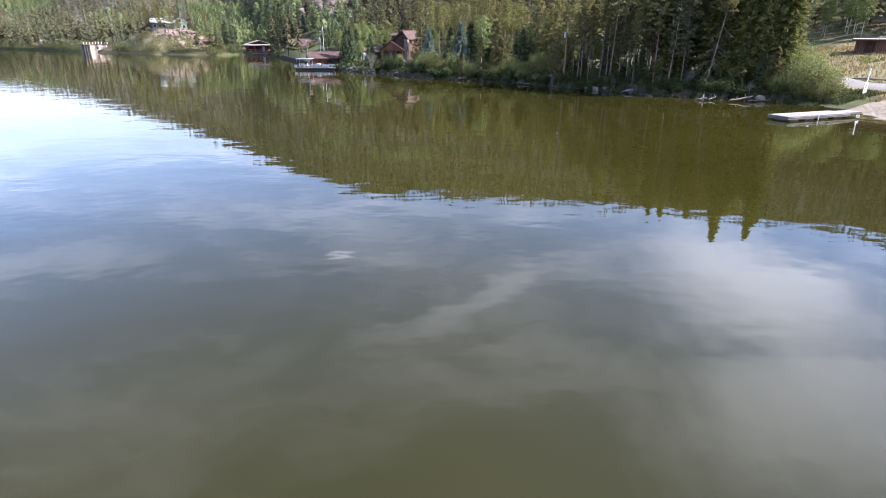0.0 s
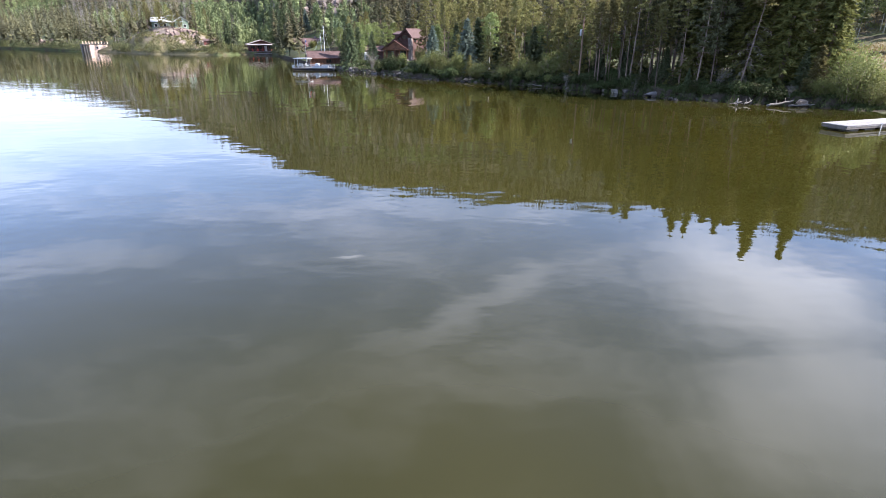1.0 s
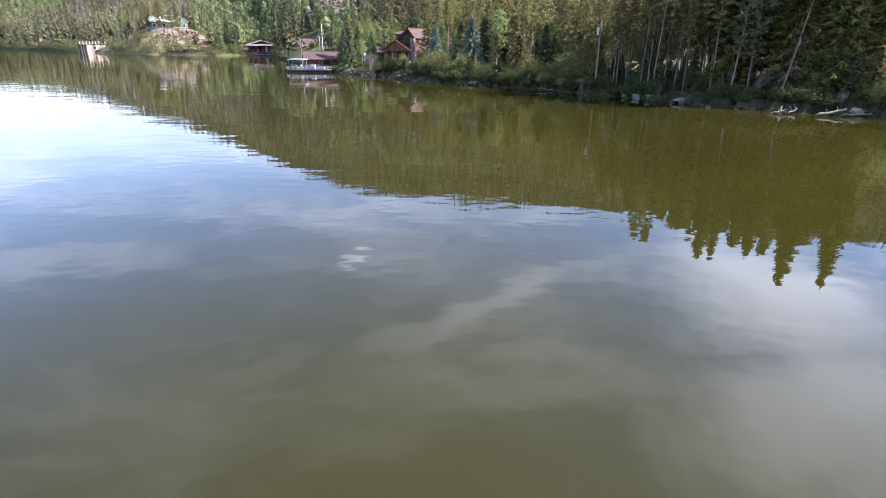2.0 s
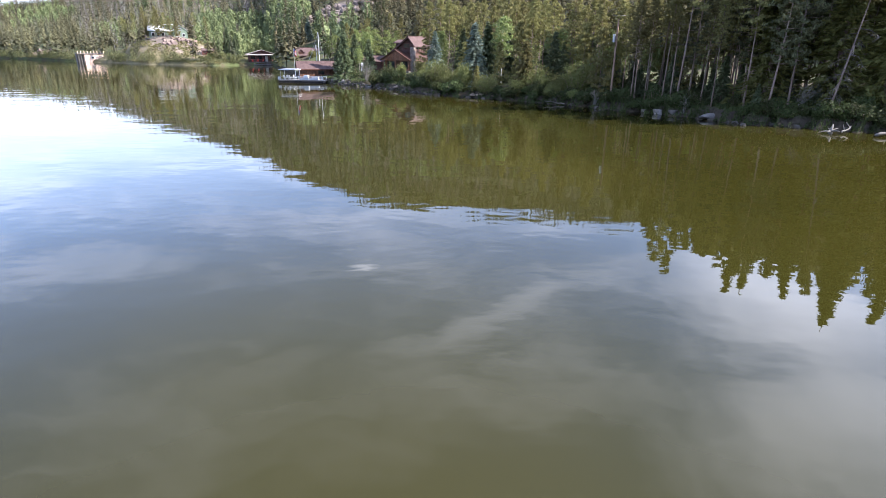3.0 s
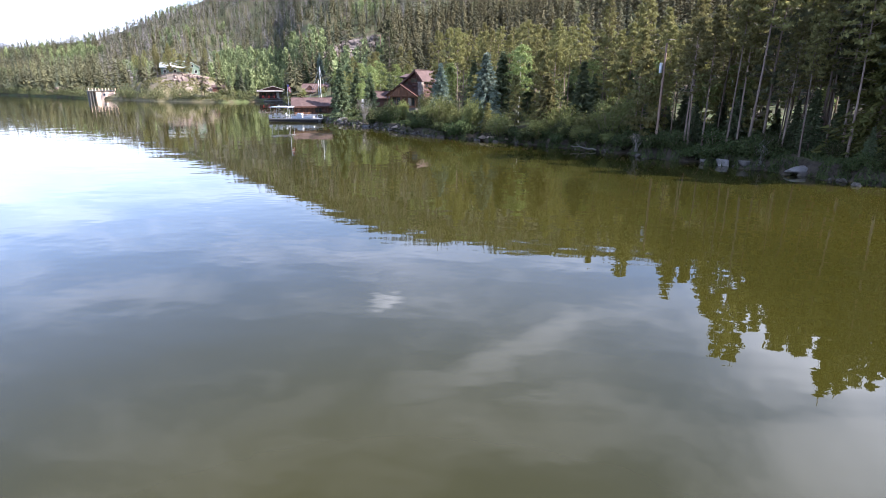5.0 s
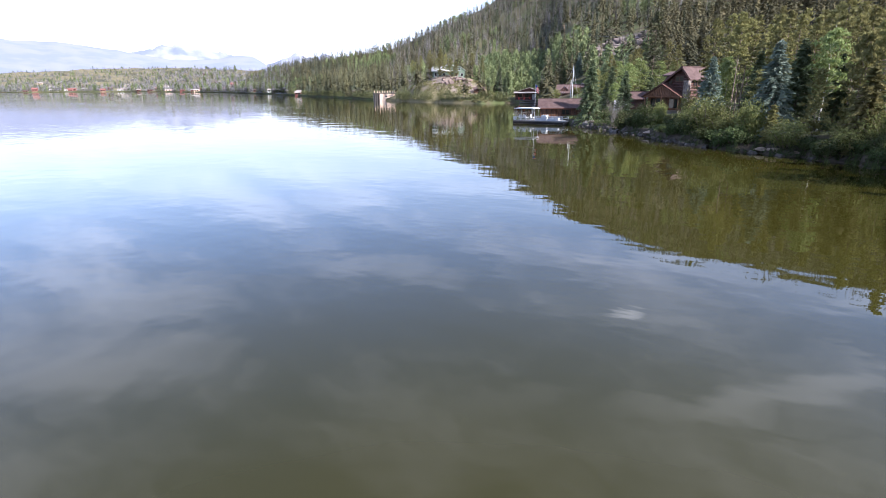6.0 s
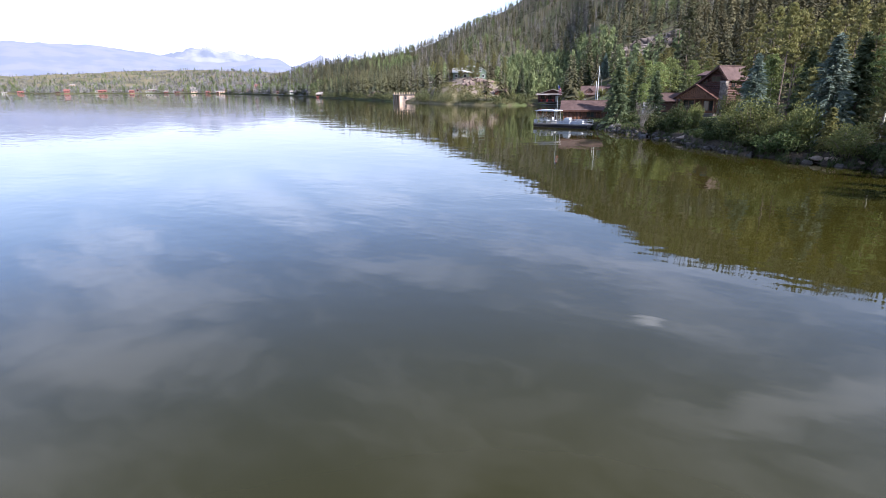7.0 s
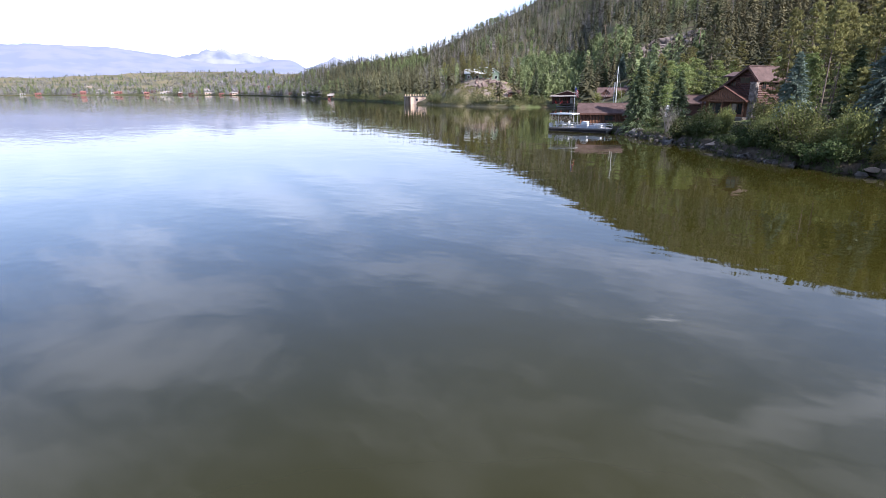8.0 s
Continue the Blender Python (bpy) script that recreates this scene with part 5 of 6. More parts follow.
# ---- cabin among the trees ----
def build_cabin():
    zg = land_xy(-9.1, 146) + 0.1
    t = thing("cabin", "two-storey dark log cabin with brown shingle roof and stone chimney", "house", pose(-9.1, 143.8, zg, 0, 0, 66.5))
    L0 = 8.0
    part("wall", prism_x([(0, -1), (0, 5.1), (1.25, 6.6), (6.9, 2.45), (6.9, -1)], 0, L0), M_LOG_DARK, t)
    slope("roof", t, M_ROOF_BROWN, (1.25, 6.64), (-0.40, 4.66), -0.6, L0 + 0.6, 0.2)
    slope("roof", t, M_ROOF_BROWN, (1.25, 6.64), (7.5, 2.05), -0.6, L0 + 0.6, 0.2)
    part("ridge_cap", boxed(-0.6, L0 + 0.6, 1.1, 1.4, 6.76, 6.90), M_ROOF_BROWN, t)
    for a, b in (((1.25, 6.46), (-0.36, 4.53)), ((1.25, 6.46), (7.45, 1.90))):
        part("bargeboard", prism_x([a, b, (b[0], b[1] + 0.2), (a[0], a[1] + 0.2)], -0.66, -0.58), M_TRIM, t)
    # upright log slabs on the gable
    for k in range(20):
        y = 0.5 + k * 0.32
        top = 5.1 + y * 1.2 if y < 1.25 else 6.6 - (y - 1.25) * 0.735
        part("log", boxed(-0.09, 0.0, y - 0.14, y + 0.14, min(2.6, top - 0.5), top - 0.12, bevel=0.03), M_LOG_DARK, t)
    face = lambda y, z: pose(0, 0, 0, 0, 0, -90) @ pose(-y, -0.10, z)  # noqa: E731
    window(t, face(1.7, 4.95), 1.5, 0.9, 1)
    window(t, face(3.3, 4.5), 0.8, 0.7, 1)
    # side wall
    for x, z, w, h, b in ((1.6, 4.2, 1.1, 1.0, 1), (4.5, 4.2, 1.4, 1.0, 2), (2.0, 1.5, 1.3, 1.1, 1), (5.6, 1.5, 1.6, 1.2, 2), (7.0, 4.1, 1.1, 1.0, 1)):
        window(t, pose(x, 0, z), w, h, b)
    # wing with its own roof behind the gable
    part("wing_wall", boxed(2.6, 7.0, 3.2, 5.9, 3.4, 5.6), M_LOG_DARK, t)
    bm = prism_x([(2.0, 5.60), (2.0, 5.42), (4.4, 6.05), (4.4, 6.23)], -6.3, -2.8)
    part("wing_roof", moved(bm, Matrix(((0, 1, 0, 0), (-1, 0, 0, 0), (0, 0, 1, 0), (0, 0, 0, 1)))), M_ROOF_BROWN, t)
    # porch with a lower gable
    part("porch_gable", prism_x([(0.6, 2.3), (6.8, 2.3), (3.7, 4.05)], -1.55, -1.40), M_LOG, t)
    slope("porch_roof", t, M_TRIM, (3.7, 4.10), (7.3, 2.06), -1.9, -0.1, 0.14)
    slope("porch_roof", t, M_TRIM, (3.7, 4.10), (0.1, 2.06), -1.9, -0.1, 0.14)
    for k in range(20):
        y = 0.85 + k * 0.31
        top = 4.05 - abs(y - 3.7) * 0.565
        if top > 2.5:
            part("log", boxed(-1.62, -1.55, y - 0.13, y + 0.13, 2.32, top - 0.06, bevel=0.02), M_LOG, t)
    part("beam", boxed(-1.64, -1.38, 0.5, 6.9, 2.08, 2.3, bevel=0.02), M_LOG, t)
    part("porch_wall", boxed(-0.5, -0.1, 0.5, 6.9, -1, 2.1), M_LOG, t)
    for y in (0.65, 3.7, 6.75):
        part("post", moved(rod((0, 0, -0.8), (0, 0, 2.1), 0.13, n=8), pose(-1.5, y, 0)), M_LOG, t)
    part("porch_floor", boxed(-2.0, -0.5, 0.3, 7.1, -0.9, 0.05), M_PIER, t)
    window(t, pose(-0.5, 5.4, 1.15, 0, 0, -90), 1.9, 1.6, 1)
    window(t, pose(-0.5, 2.0, 1.15, 0, 0, -90), 1.9, 1.6, 1)
    door(t, pose(-0.5, 3.7, 0.05, 0, 0, -90), 0.95, 2.0, M_TRIM)
    c = part("chimney", boxed(-0.85, -0.05, -0.30, 0.50, -1, 4.55, bevel=0.05), M_STONE, t, "tall chimney of stacked grey stone")
    part("chimney_cap", boxed(-0.9, 0.0, -0.36, 0.56, 4.55, 4.67), M_STONE, c)
    # rows of stones proud of the chimney's two seen faces
    g = np.random.default_rng(3)
    for r in range(16):
        z, y = -0.2 + r * 0.3, -0.28
        while y < 0.4:
            w = g.uniform(0.22, 0.40)
            part("stone", boxed(-0.85 - g.uniform(0.02, 0.08), -0.82, y, min(0.49, y + w) - 0.03, z, z + 0.26, bevel=0.02), M_STONE, c)
            part("stone", boxed(-0.85 + y + 0.3, min(-0.06, -0.85 + y + 0.3 + w - 0.03), -0.30 - g.uniform(0.02, 0.08), -0.27, z, z + 0.26, bevel=0.02), M_STONE, c)
            y += w


build_cabin()
gable("shed", "small dark log shed beside the cabin", pose(-18.6, 149.5, land_xy(-18.6, 149.5), 0, 0, 10), 4.0, 3.4, 2.2, 1.0, M_LOG_DARK, M_ROOF_BROWN, 0.35, "shed",
      wins=(("front", -0.9, 1.3, 0.7, 0.7, 1),), doors=(("front", 0.8, 0.9, 1.9, M_TRIM),))


# ---- boathouse, dock and boats ----
def build_boathouse():
    t = gable("boathouse", "log boathouse with brown shingle roof standing at the waterline", pose(-30.2, 144.1, 0.45, 0, 0, 20), 7.0, 4.6, 2.0, 1.25, M_LOG_DARK, M_ROOF_BROWN, 0.5, "boathouse", 1.6,
              wins=(("front", 0.9, 1.25, 1.3, 0.9, 1), ("left", 0.0, 1.2, 1.0, 0.9, 1)))
    for k in range(24):
        x = -3.4 + k * 0.295
        if abs(x - 0.9) > 0.75:
            part("log", boxed(x - 0.13, x + 0.13, -2.40, -2.30, -0.05, 1.98, bevel=0.035), M_LOG, t)
        else:
            part("log", boxed(x - 0.13, x + 0.13, -2.40, -2.30, -0.05, 0.75, bevel=0.035), M_LOG, t)
    # courses of shingles stepping up the front slope
    for r in range(9):
        f0, f1 = r / 9, (r + 1) / 9
        y0, y1 = -2.8 + 2.8 * f0, -2.8 + 2.8 * f1
        z0, z1 = 1.92 + 1.52 * f0, 1.92 + 1.52 * f1
        part("shingle_course", prism_x([(y0, z0 + 0.02), (y1, z1 + 0.02), (y1, z1 + 0.035), (y0, z0 + 0.065)], -4.0, 4.0), M_ROOF_BROWN, t)
    part("sill_beam", boxed(-3.55, 3.55, -2.45, -2.3, -0.35, -0.05, bevel=0.02), M_PIER, t)
    part("fascia", boxed(-4.0, 4.0, -2.84, -2.78, 1.72, 1.94), M_TRIM, t)


def build_small_dock():
    t = thing("dock", "low dark timber dock between the boathouse and the boat", "dock", pose(-29.6, 138.7, 0, 0, 0, 10))
    part("frame", boxed(-4.2, 3.6, -1.3, 1.5, 0.12, 0.38, bevel=0.02), M_PIER, t)
    for k in range(26):
        part("plank", boxed(-4.2 + k * 0.3, -4.2 + k * 0.3 + 0.28, -1.35, 1.55, 0.38, 0.43), M_DECK, t)
    for x in (-4.0, 0, 3.4):
        for y in (-1.2, 1.4):
            part("pile", rod((x, y, -1.5), (x, y, 0.8), 0.1, n=8), M_PIER, t)


def build_pontoon_boat():
    t = thing("pontoon_boat", "long white pontoon boat with a canvas canopy moored at the dock", "boat", pose(-30.2, 135.3, 0, 0, 0, -2))
    n = 4.7
    for y in (-1.0, 1.0):
        bm = bmesh.new()
        tube(bm, [(-n, y, 0.12), (n - 0.9, y, 0.12), (n - 0.3, y, 0.22), (n, y, 0.38)], [0.33, 0.33, 0.25, 0.06], 12)
        part("pontoon", bm, M_PIER, t, smooth=True)
    part("deck", boxed(-n, n - 0.2, -1.3, 1.3, 0.45, 0.56, bevel=0.02), M_DECK, t)
    part("rub_rail", boxed(-n - 0.02, n - 0.18, -1.34, -1.30, 0.36, 0.52), M_PIER, t)
    part("hull_skirt", boxed(-n, n - 0.5, -1.33, -1.29, 0.04, 0.36, bevel=0.01), M_DARK, t)
    railing(t, [(-n + 0.3, -1.25), (n - 0.6, -1.25)], 0.62, M_METAL, 0.9, 0.56, 2)
    railing(t, [(-n + 0.3, 1.25), (n - 0.6, 1.25)], 0.62, M_METAL, 0.9, 0.56, 2)
    for x0, x1 in ((-0.4, 1.2), (1.4, 2.9)):
        part("side_panel", boxed(x0, x1, -1.28, -1.24, 0.62, 1.0 if x0 < 1 else 0.9, bevel=0.005), M_CANVAS, t)
    for x in (-4.3, -1.25):
        for y in (-1.15, 1.15):
            part("canopy_post", rod((x, y, 0.56), (x, y, 2.42), 0.035, n=8), M_METAL, t)
    bm = bmesh.new()
    prism(bm, [(-4.6, 2.42), (-1.0, 2.42), (-1.0, 2.52), (-1.5, 2.60), (-4.1, 2.60), (-4.6, 2.52)], -1.35, 1.35)
    part("canopy", bm, M_CANVAS, t)
    for x, y in ((-3.6, -0.6), (-2.6, -0.5), (-2.0, 0.5), (-3.4, 0.6)):
        s = part("seat", boxed(x - 0.28, x + 0.28, y - 0.28, y + 0.28, 0.86, 0.98, bevel=0.03), M_WHITE, t)
        part("backrest", boxed(x - 0.3, x - 0.2, y - 0.28, y + 0.28, 0.98, 1.45, bevel=0.03), M_WHITE, s)
        part("pedestal", rod((x, y, 0.56), (x, y, 0.88), 0.06), M_METAL, s)
    part("console", boxed(0.1, 0.9, -0.5, 0.5, 0.56, 1.45, bevel=0.05), M_WHITE, t)
    part("bench", boxed(1.4, 2.7, 0.5, 1.2, 0.56, 1.05, bevel=0.05), M_CANVAS, t)
    part("cooler", boxed(1.5, 2.2, -0.9, -0.4, 0.56, 1.0, bevel=0.04), M_WHITE, t)
    e = part("outboard_motor", boxed(-n - 0.55, -n - 0.05, -0.22, 0.22, 0.55, 1.1, bevel=0.08), M_WHITE, t)
    part("shaft", boxed(-n - 0.38, -n - 0.2, -0.08, 0.08, -0.3, 0.56), M_METAL, e)


def build_flagpole():
    t = thing("flagpole", "slim flagpole with a limp striped flag on the dock", "flagpole", pose(-32.9, 138.6, 0.43))
    part("pole", rod((0, 0, 0), (0, 0, 5.9), 0.045, 0.03), M_METAL, t)
    part("finial", rod((0, 0, 5.9), (0, 0, 6.0), 0.06, 0.03), M_METAL, t)
    for k in range(7):
        bm = bmesh.new()
        pts = []
        for j in range(7):
            y = 0.05 * math.sin(j * 1.7)
            for z in (5.80 - k * 0.13 - 0.10 * j, 5.68 - k * 0.13 - 0.10 * j):
                pts.append(bm.verts.new((0.05 + j * 0.09, y, z)))
        for j in range(6):
            bm.faces.new((pts[2 * j], pts[2 * j + 1], pts[2 * j + 3], pts[2 * j + 2]))
        bmesh.ops.solidify(bm, geom=bm.faces[:], thickness=0.01)
        part("stripe", bm, M_FLAG_RED if k % 2 == 0 else M_WHITE, t)
    part("canton", boxed(0.04, 0.26, -0.03, 0.05, 5.40, 5.80), M_FLAG_BLUE, t)


def build_sailboat(x, y, mast, turn):
    t = thing("sailboat", "small white sailboat with a bare mast moored behind the boathouse", "boat", pose(x, y, 0, 0, 0, turn), "moored sailboats")
    bm = bmesh.new()
    secs = []
    for k in range(9):
        f = k / 8
        w = 0.95 * math.sin(min(1, 0.25 + f * 0.95) * 2.6) * (1 if f < 0.95 else 0.3) + 0.03
        secs.append([bm.verts.new((-2.8 + 5.6 * f, s * w, z)) for s, z in ((-1, 0.75), (-0.8, 0.1), (0, -0.3), (0.8, 0.1), (1, 0.75))])
    for a, b in zip(secs, secs[1:]):
        for j in range(4):
            bm.faces.new((a[j], a[j + 1], b[j + 1], b[j]))
        bm.faces.new((a[4], a[0], b[0], b[4]))
    bm.faces.new(secs[0])
    bm.faces.new(secs[-1][::-1])
    bmesh.ops.recalc_face_normals(bm, faces=bm.faces[:])
    part("hull", bm, M_WHITE, t)
    part("cabin_top", boxed(-0.4, 1.5, -0.5, 0.5, 0.7, 1.15, bevel=0.08), M_WHITE, t)
    part("mast", rod((0.9, 0, 0.7), (0.9, 0, mast), 0.085, 0.06), M_WHITE, t)
    part("boom", rod((0.9, 0, 1.9), (-1.9, 0, 1.8), 0.06, 0.05), M_WHITE, t)
    for a in ((2.7, 0), (-2.7, 0)):
        part("stay", rod((0.9, 0, mast - 0.2), (a[0], a[1], 0.8), 0.012, n=4), M_METAL, t)


build_boathouse()
build_small_dock()
build_pontoon_boat()
build_flagpole()
build_sailboat(-33.9, 158.4, 9.9, 22)
build_sailboat(-35.8, 163.0, 7.2, 24)


def build_camper():
    t = thing("camper", "white camper shell parked beside the spruces", "trailer", pose(-18.8, 140.6, land_xy(-18.8, 140.6), 0, 0, 12))
    part("body", boxed(-1.0, 1.0, -1.1, 1.1, 0.55, 2.35, bevel=0.12), M_WHITE, t)
    window(t, pose(0.1, -1.1, 1.7), 0.9, 0.5, 0)
    for x in (-0.6, 0.6):
        for y in (-1.0, 1.0):
            w = part("wheel", rod((x, y - 0.1, 0.33), (x, y + 0.1, 0.33), 0.33, n=16), M_PIER, t)
            part("rim", rod((x, y - 0.11, 0.33), (x, y + 0.11, 0.33), 0.17, n=12), M_METAL, w)
    part("tow_bar", boxed(1.0, 1.9, -0.06, 0.06, 0.45, 0.55), M_METAL, t)


build_camper()


# ---- houses across the bay ----
def build_red_house():
    m = pose(-79.6, 248.0, 1.15, 0, 0, 22)
    t = gable("lake_house", "dark red lake house with a broad pale roof and porch", m @ pose(0, 0, 0, 0, 0, 90), 9.0, 10.2, 2.7, 1.5, M_RED, M_ROOF_GREY, 0.9, "house", 1.6)
    front = pose(0, 0, 0, 0, 0, -90)
    for x, z, w, h, b in ((-3.4, 1.5, 1.6, 1.2, 1), (-0.6, 1.5, 1.8, 1.3, 2), (3.6, 1.5, 1.5, 1.2, 1)):
        window(t, front @ pose(x, -4.5, z), w, h, b)
    door(t, front @ pose(1.6, -4.5, 0.05), 1.0, 2.0, M_WHITE)
    part("porch_floor", moved(boxed(-5.0, 5.0, -7.2, -4.5, -0.3, 0.0), front), M_PIER, t)
    part("porch_roof", moved(prism_x([(-7.3, 2.35), (-4.4, 2.75), (-4.4, 2.9), (-7.3, 2.5)], -5.6, 5.6), front), M_ROOF_GREY, t)
    for x in (-4.8, -2.4, 0, 2.4, 4.8):
        part("post", moved(boxed(x - 0.1, x + 0.1, -7.1, -6.9, -1.6, 2.4), front), M_TRIM, t)
    part("rail", moved(boxed(-5.0, 1.2, -7.1, -7.02, 0.8, 0.9), front), M_BRICKRED, t)
    part("rail", moved(boxed(2.8, 5.0, -7.1, -7.02, 0.8, 0.9), front), M_BRICKRED, t)
    for k in range(6):
        part("step", moved(boxed(1.3, 2.7, -7.5 - 0.3 * k, -7.2 - 0.3 * k, -1.5, -0.15 - 0.17 * k), front), M_PIER, t)
    g = np.random.default_rng(9)
    for x in (-3.6, -1.8, 0.2, 3.8):
        c = thing("lawn_chair", "red plastic lawn chair on the lake house porch", "chair", m @ pose(x, -6.0, 0.0, 0, 0, g.uniform(-40, 40)), "porch chairs")
        part("seat", boxed(-0.28, 0.28, -0.28, 0.28, 0.38, 0.44, bevel=0.01), M_PLASTIC_RED, c)
        part("backrest", moved(boxed(-0.28, 0.28, -0.03, 0.03, 0, 0.6, bevel=0.01), pose(0, 0.28, 0.42, -15)), M_PLASTIC_RED, c)
        for lx in (-0.25, 0.25):
            for ly in (-0.25, 0.25):
                part("leg", boxed(lx - 0.03, lx + 0.03, ly - 0.03, ly + 0.03, 0, 0.38), M_PLASTIC_RED, c)
    d = thing("dock", "small dark dock below the red lake house", "dock", m @ pose(0.5, -10.6, -1.15))
    part("frame", boxed(-4, 4, -1.2, 1.2, 0.15, 0.4), M_PIER, d)
    part("decking", boxed(-4.05, 4.05, -1.25, 1.25, 0.4, 0.46), M_DECK, d)
    for x in (-3.8, 0, 3.8):
        part("pile", rod((x, -1.1, -1.5), (x, -1.1, 0.9), 0.1), M_PIER, d)


def build_dormer_house():
    z = land_xy(-50.8, 212.5)
    t = gable("dormered_house", "brown house with a grey shingle roof and two gable dormers", pose(-50.8, 212.5, z - 2.7, 0, 0, 16), 8.6, 6.5, 2.6, 2.1, M_SHED, M_ROOF_BROWN, 0.5,
              wins=(("front", -2.2, 1.4, 1.2, 1.0, 1), ("front", 2.2, 1.4, 1.2, 1.0, 1)), doors=(("front", 0, 0.95, 2.0, M_TRIM),), chimney=(2.6, 1.0, 0.7, 5.4, M_STONE))
    for x in (-2.3, 2.3):
        bm = bmesh.new()
        prism(bm, [(x - 0.85, 2.6), (x + 0.85, 2.6), (x + 0.85, 3.45), (x, 4.25), (x - 0.85, 3.45)], -3.0, -0.4)
        d = part("dormer", bm, M_SHED, t)
        for s in (-1, 1):
            bm = bmesh.new()
            prism(bm, [(x, 4.27), (x + s * 1.15, 3.20), (x + s * 1.15, 3.34), (x, 4.41)], -3.2, -0.2)
            part("dormer_roof", bm, M_ROOF_BROWN, d)
        f = part("dormer_window", boxed(x - 0.4, x + 0.4, -3.06, -3.0, 2.75, 3.55), M_TRIM, d)


def build_hill_house():
    kx, ky = -122.0, 258.5
    z = land_xy(-121, 256) - 1.3
    t = thing("hill_house", "unfinished pale-green house with whitish roof on the bare knoll", "house", pose(kx, ky, z, 0, 0, 30))
    part("wall", prism_x([(-3, -2), (3, -2), (3, 3.0), (0, 4.6), (-3, 3.0)], -6.5, 1.5), M_GREEN, t)
    for s in (-1, 1):
        slope("roof", t, M_ROOF_WHITE, (0, 4.63), (s * 3.5, 2.76), -7.0, 1.9)
    bm = bmesh.new()
    prism(bm, [(2.2, -2), (7.4, -2), (7.4, 3.1), (4.8, 4.9), (2.2, 3.1)], -4.2, 3.4)
    part("gable_wall", bm, M_GREEN, t)
    for s in (-1, 1):
        bm = bmesh.new()
        prism(bm, [(4.8, 4.93), (4.8 + s * 3.0, 2.85), (4.8 + s * 3.0, 3.0), (4.8, 5.08)], -4.5, 3.7)
        part("gable_roof", bm, M_ROOF_WHITE, t)
    part("tower", boxed(-0.6, 2.1, -2.4, 2.4, -1, 5.2), M_GREEN, t)
    part("tower_roof", boxed(-1.0, 2.5, -2.9, 2.9, 5.2, 5.45, bevel=0.05), M_ROOF_WHITE, t)
    for x, zz, w, h in ((3.6, 1.4, 1.0, 1.3), (6.0, 1.4, 1.0, 1.3), (4.8, 3.6, 1.0, 0.9)):
        window(t, pose(x, -4.2, zz), w, h, 0, M_WHITE)
    for x in (-5.2, -3.4, -1.6):
        window(t, pose(x, -3.0, 1.5), 1.1, 1.4, 0, M_WHITE)
    window(t, pose(0.75, -2.4, 3.6), 1.2, 1.0, 0, M_WHITE)
    part("deck", boxed(-8.0, 1.8, -6.0, -3.0, -0.25, 0.0), M_PIER, t)
    for x in (-7.8, -5.4, -3.0, -0.6, 1.6):
        part("deck_post", boxed(x - 0.12, x + 0.12, -5.9, -5.7, -4.5, 1.0), M_PIER, t)
    part("deck_rail", boxed(-8.0, 1.8, -5.9, -5.8, 0.9, 1.0), M_PIER, t)


def build_tan_boathouse():
    t = thing("tan_boathouse", "flat-roofed tan boathouse with an open bay and roof railing", "boathouse", pose(-154.5, 255.5, 0, 0, 0, 46))
    part("wall", boxed(-2.4, 4.4, -2.6, 3.0, -1.2, 3.1), M_TAN, t)
    part("bay_wall", boxed(-4.6, -2.4, 0.6, 3.0, -1.2, 3.1), M_PIER, t)
    part("roof_deck", boxed(-4.9, 4.7, -2.9, 3.3, 3.1, 3.4, bevel=0.03), M_PIER, t)
    for x in (-4.5, -3.6, -2.55):
        part("bay_post", boxed(x - 0.13, x + 0.13, -2.6, -2.34, -1.2, 3.1), M_PIER, t)
    window(t, pose(0.4, -2.6, 1.8), 1.0, 0.9, 0, M_WHITE)
    f = part("boat_door", boxed(1.6, 3.9, -2.66, -2.58, 0.3, 2.3), M_ROOF_GREY, t)
    part("door_panel", boxed(1.8, 3.7, -2.70, -2.66, 0.5, 2.1), M_TAN, f)
    for k in range(9):
        x = -4.7 + k * 1.16
        part("roof_post", boxed(x - 0.12, x + 0.12, -2.8, -2.56, 3.4, 4.35), M_TAN, t)
    part("roof_rail", boxed(-4.8, 4.7, -2.72, -2.64, 3.85, 3.95), M_PIER, t)
    b = thing("motor_boat", "small white motor boat moored by the tan boathouse", "boat", pose(-147.6, 256.5, 0, 0, 0, 35), "small boats")
    bm = bmesh.new()
    prism(bm, [(-2.4, 0.75), (-2.2, -0.2), (1.8, -0.2), (2.9, 0.95), (2.6, 0.95)], -0.9, 0.9)
    part("hull", bm, M_WHITE, b)
    part("windscreen", boxed(0.2, 0.3, -0.8, 0.8, 0.8, 1.3), M_GLASS, b)
    part("motor", boxed(-2.9, -2.4, -0.25, 0.25, 0.3, 1.2, bevel=0.06), M_PIER, b)


build_red_house()
build_dormer_house()
build_hill_house()
build_tan_boathouse()
# the near-black door slab stands for shade inside the open shed
gable("shore_shed", "small open rust-red shed at the foot of the knoll", pose(-100.5, 246.8, land_xy(-100.5, 246.8) - 0.1, 0, 0, 25), 4.2, 3.0, 1.5, 0.6, M_RED, M_ROOF_BROWN, 0.3, "shed",
      doors=(("front", 0.6, 1.2, 1.35, M_DARK),))


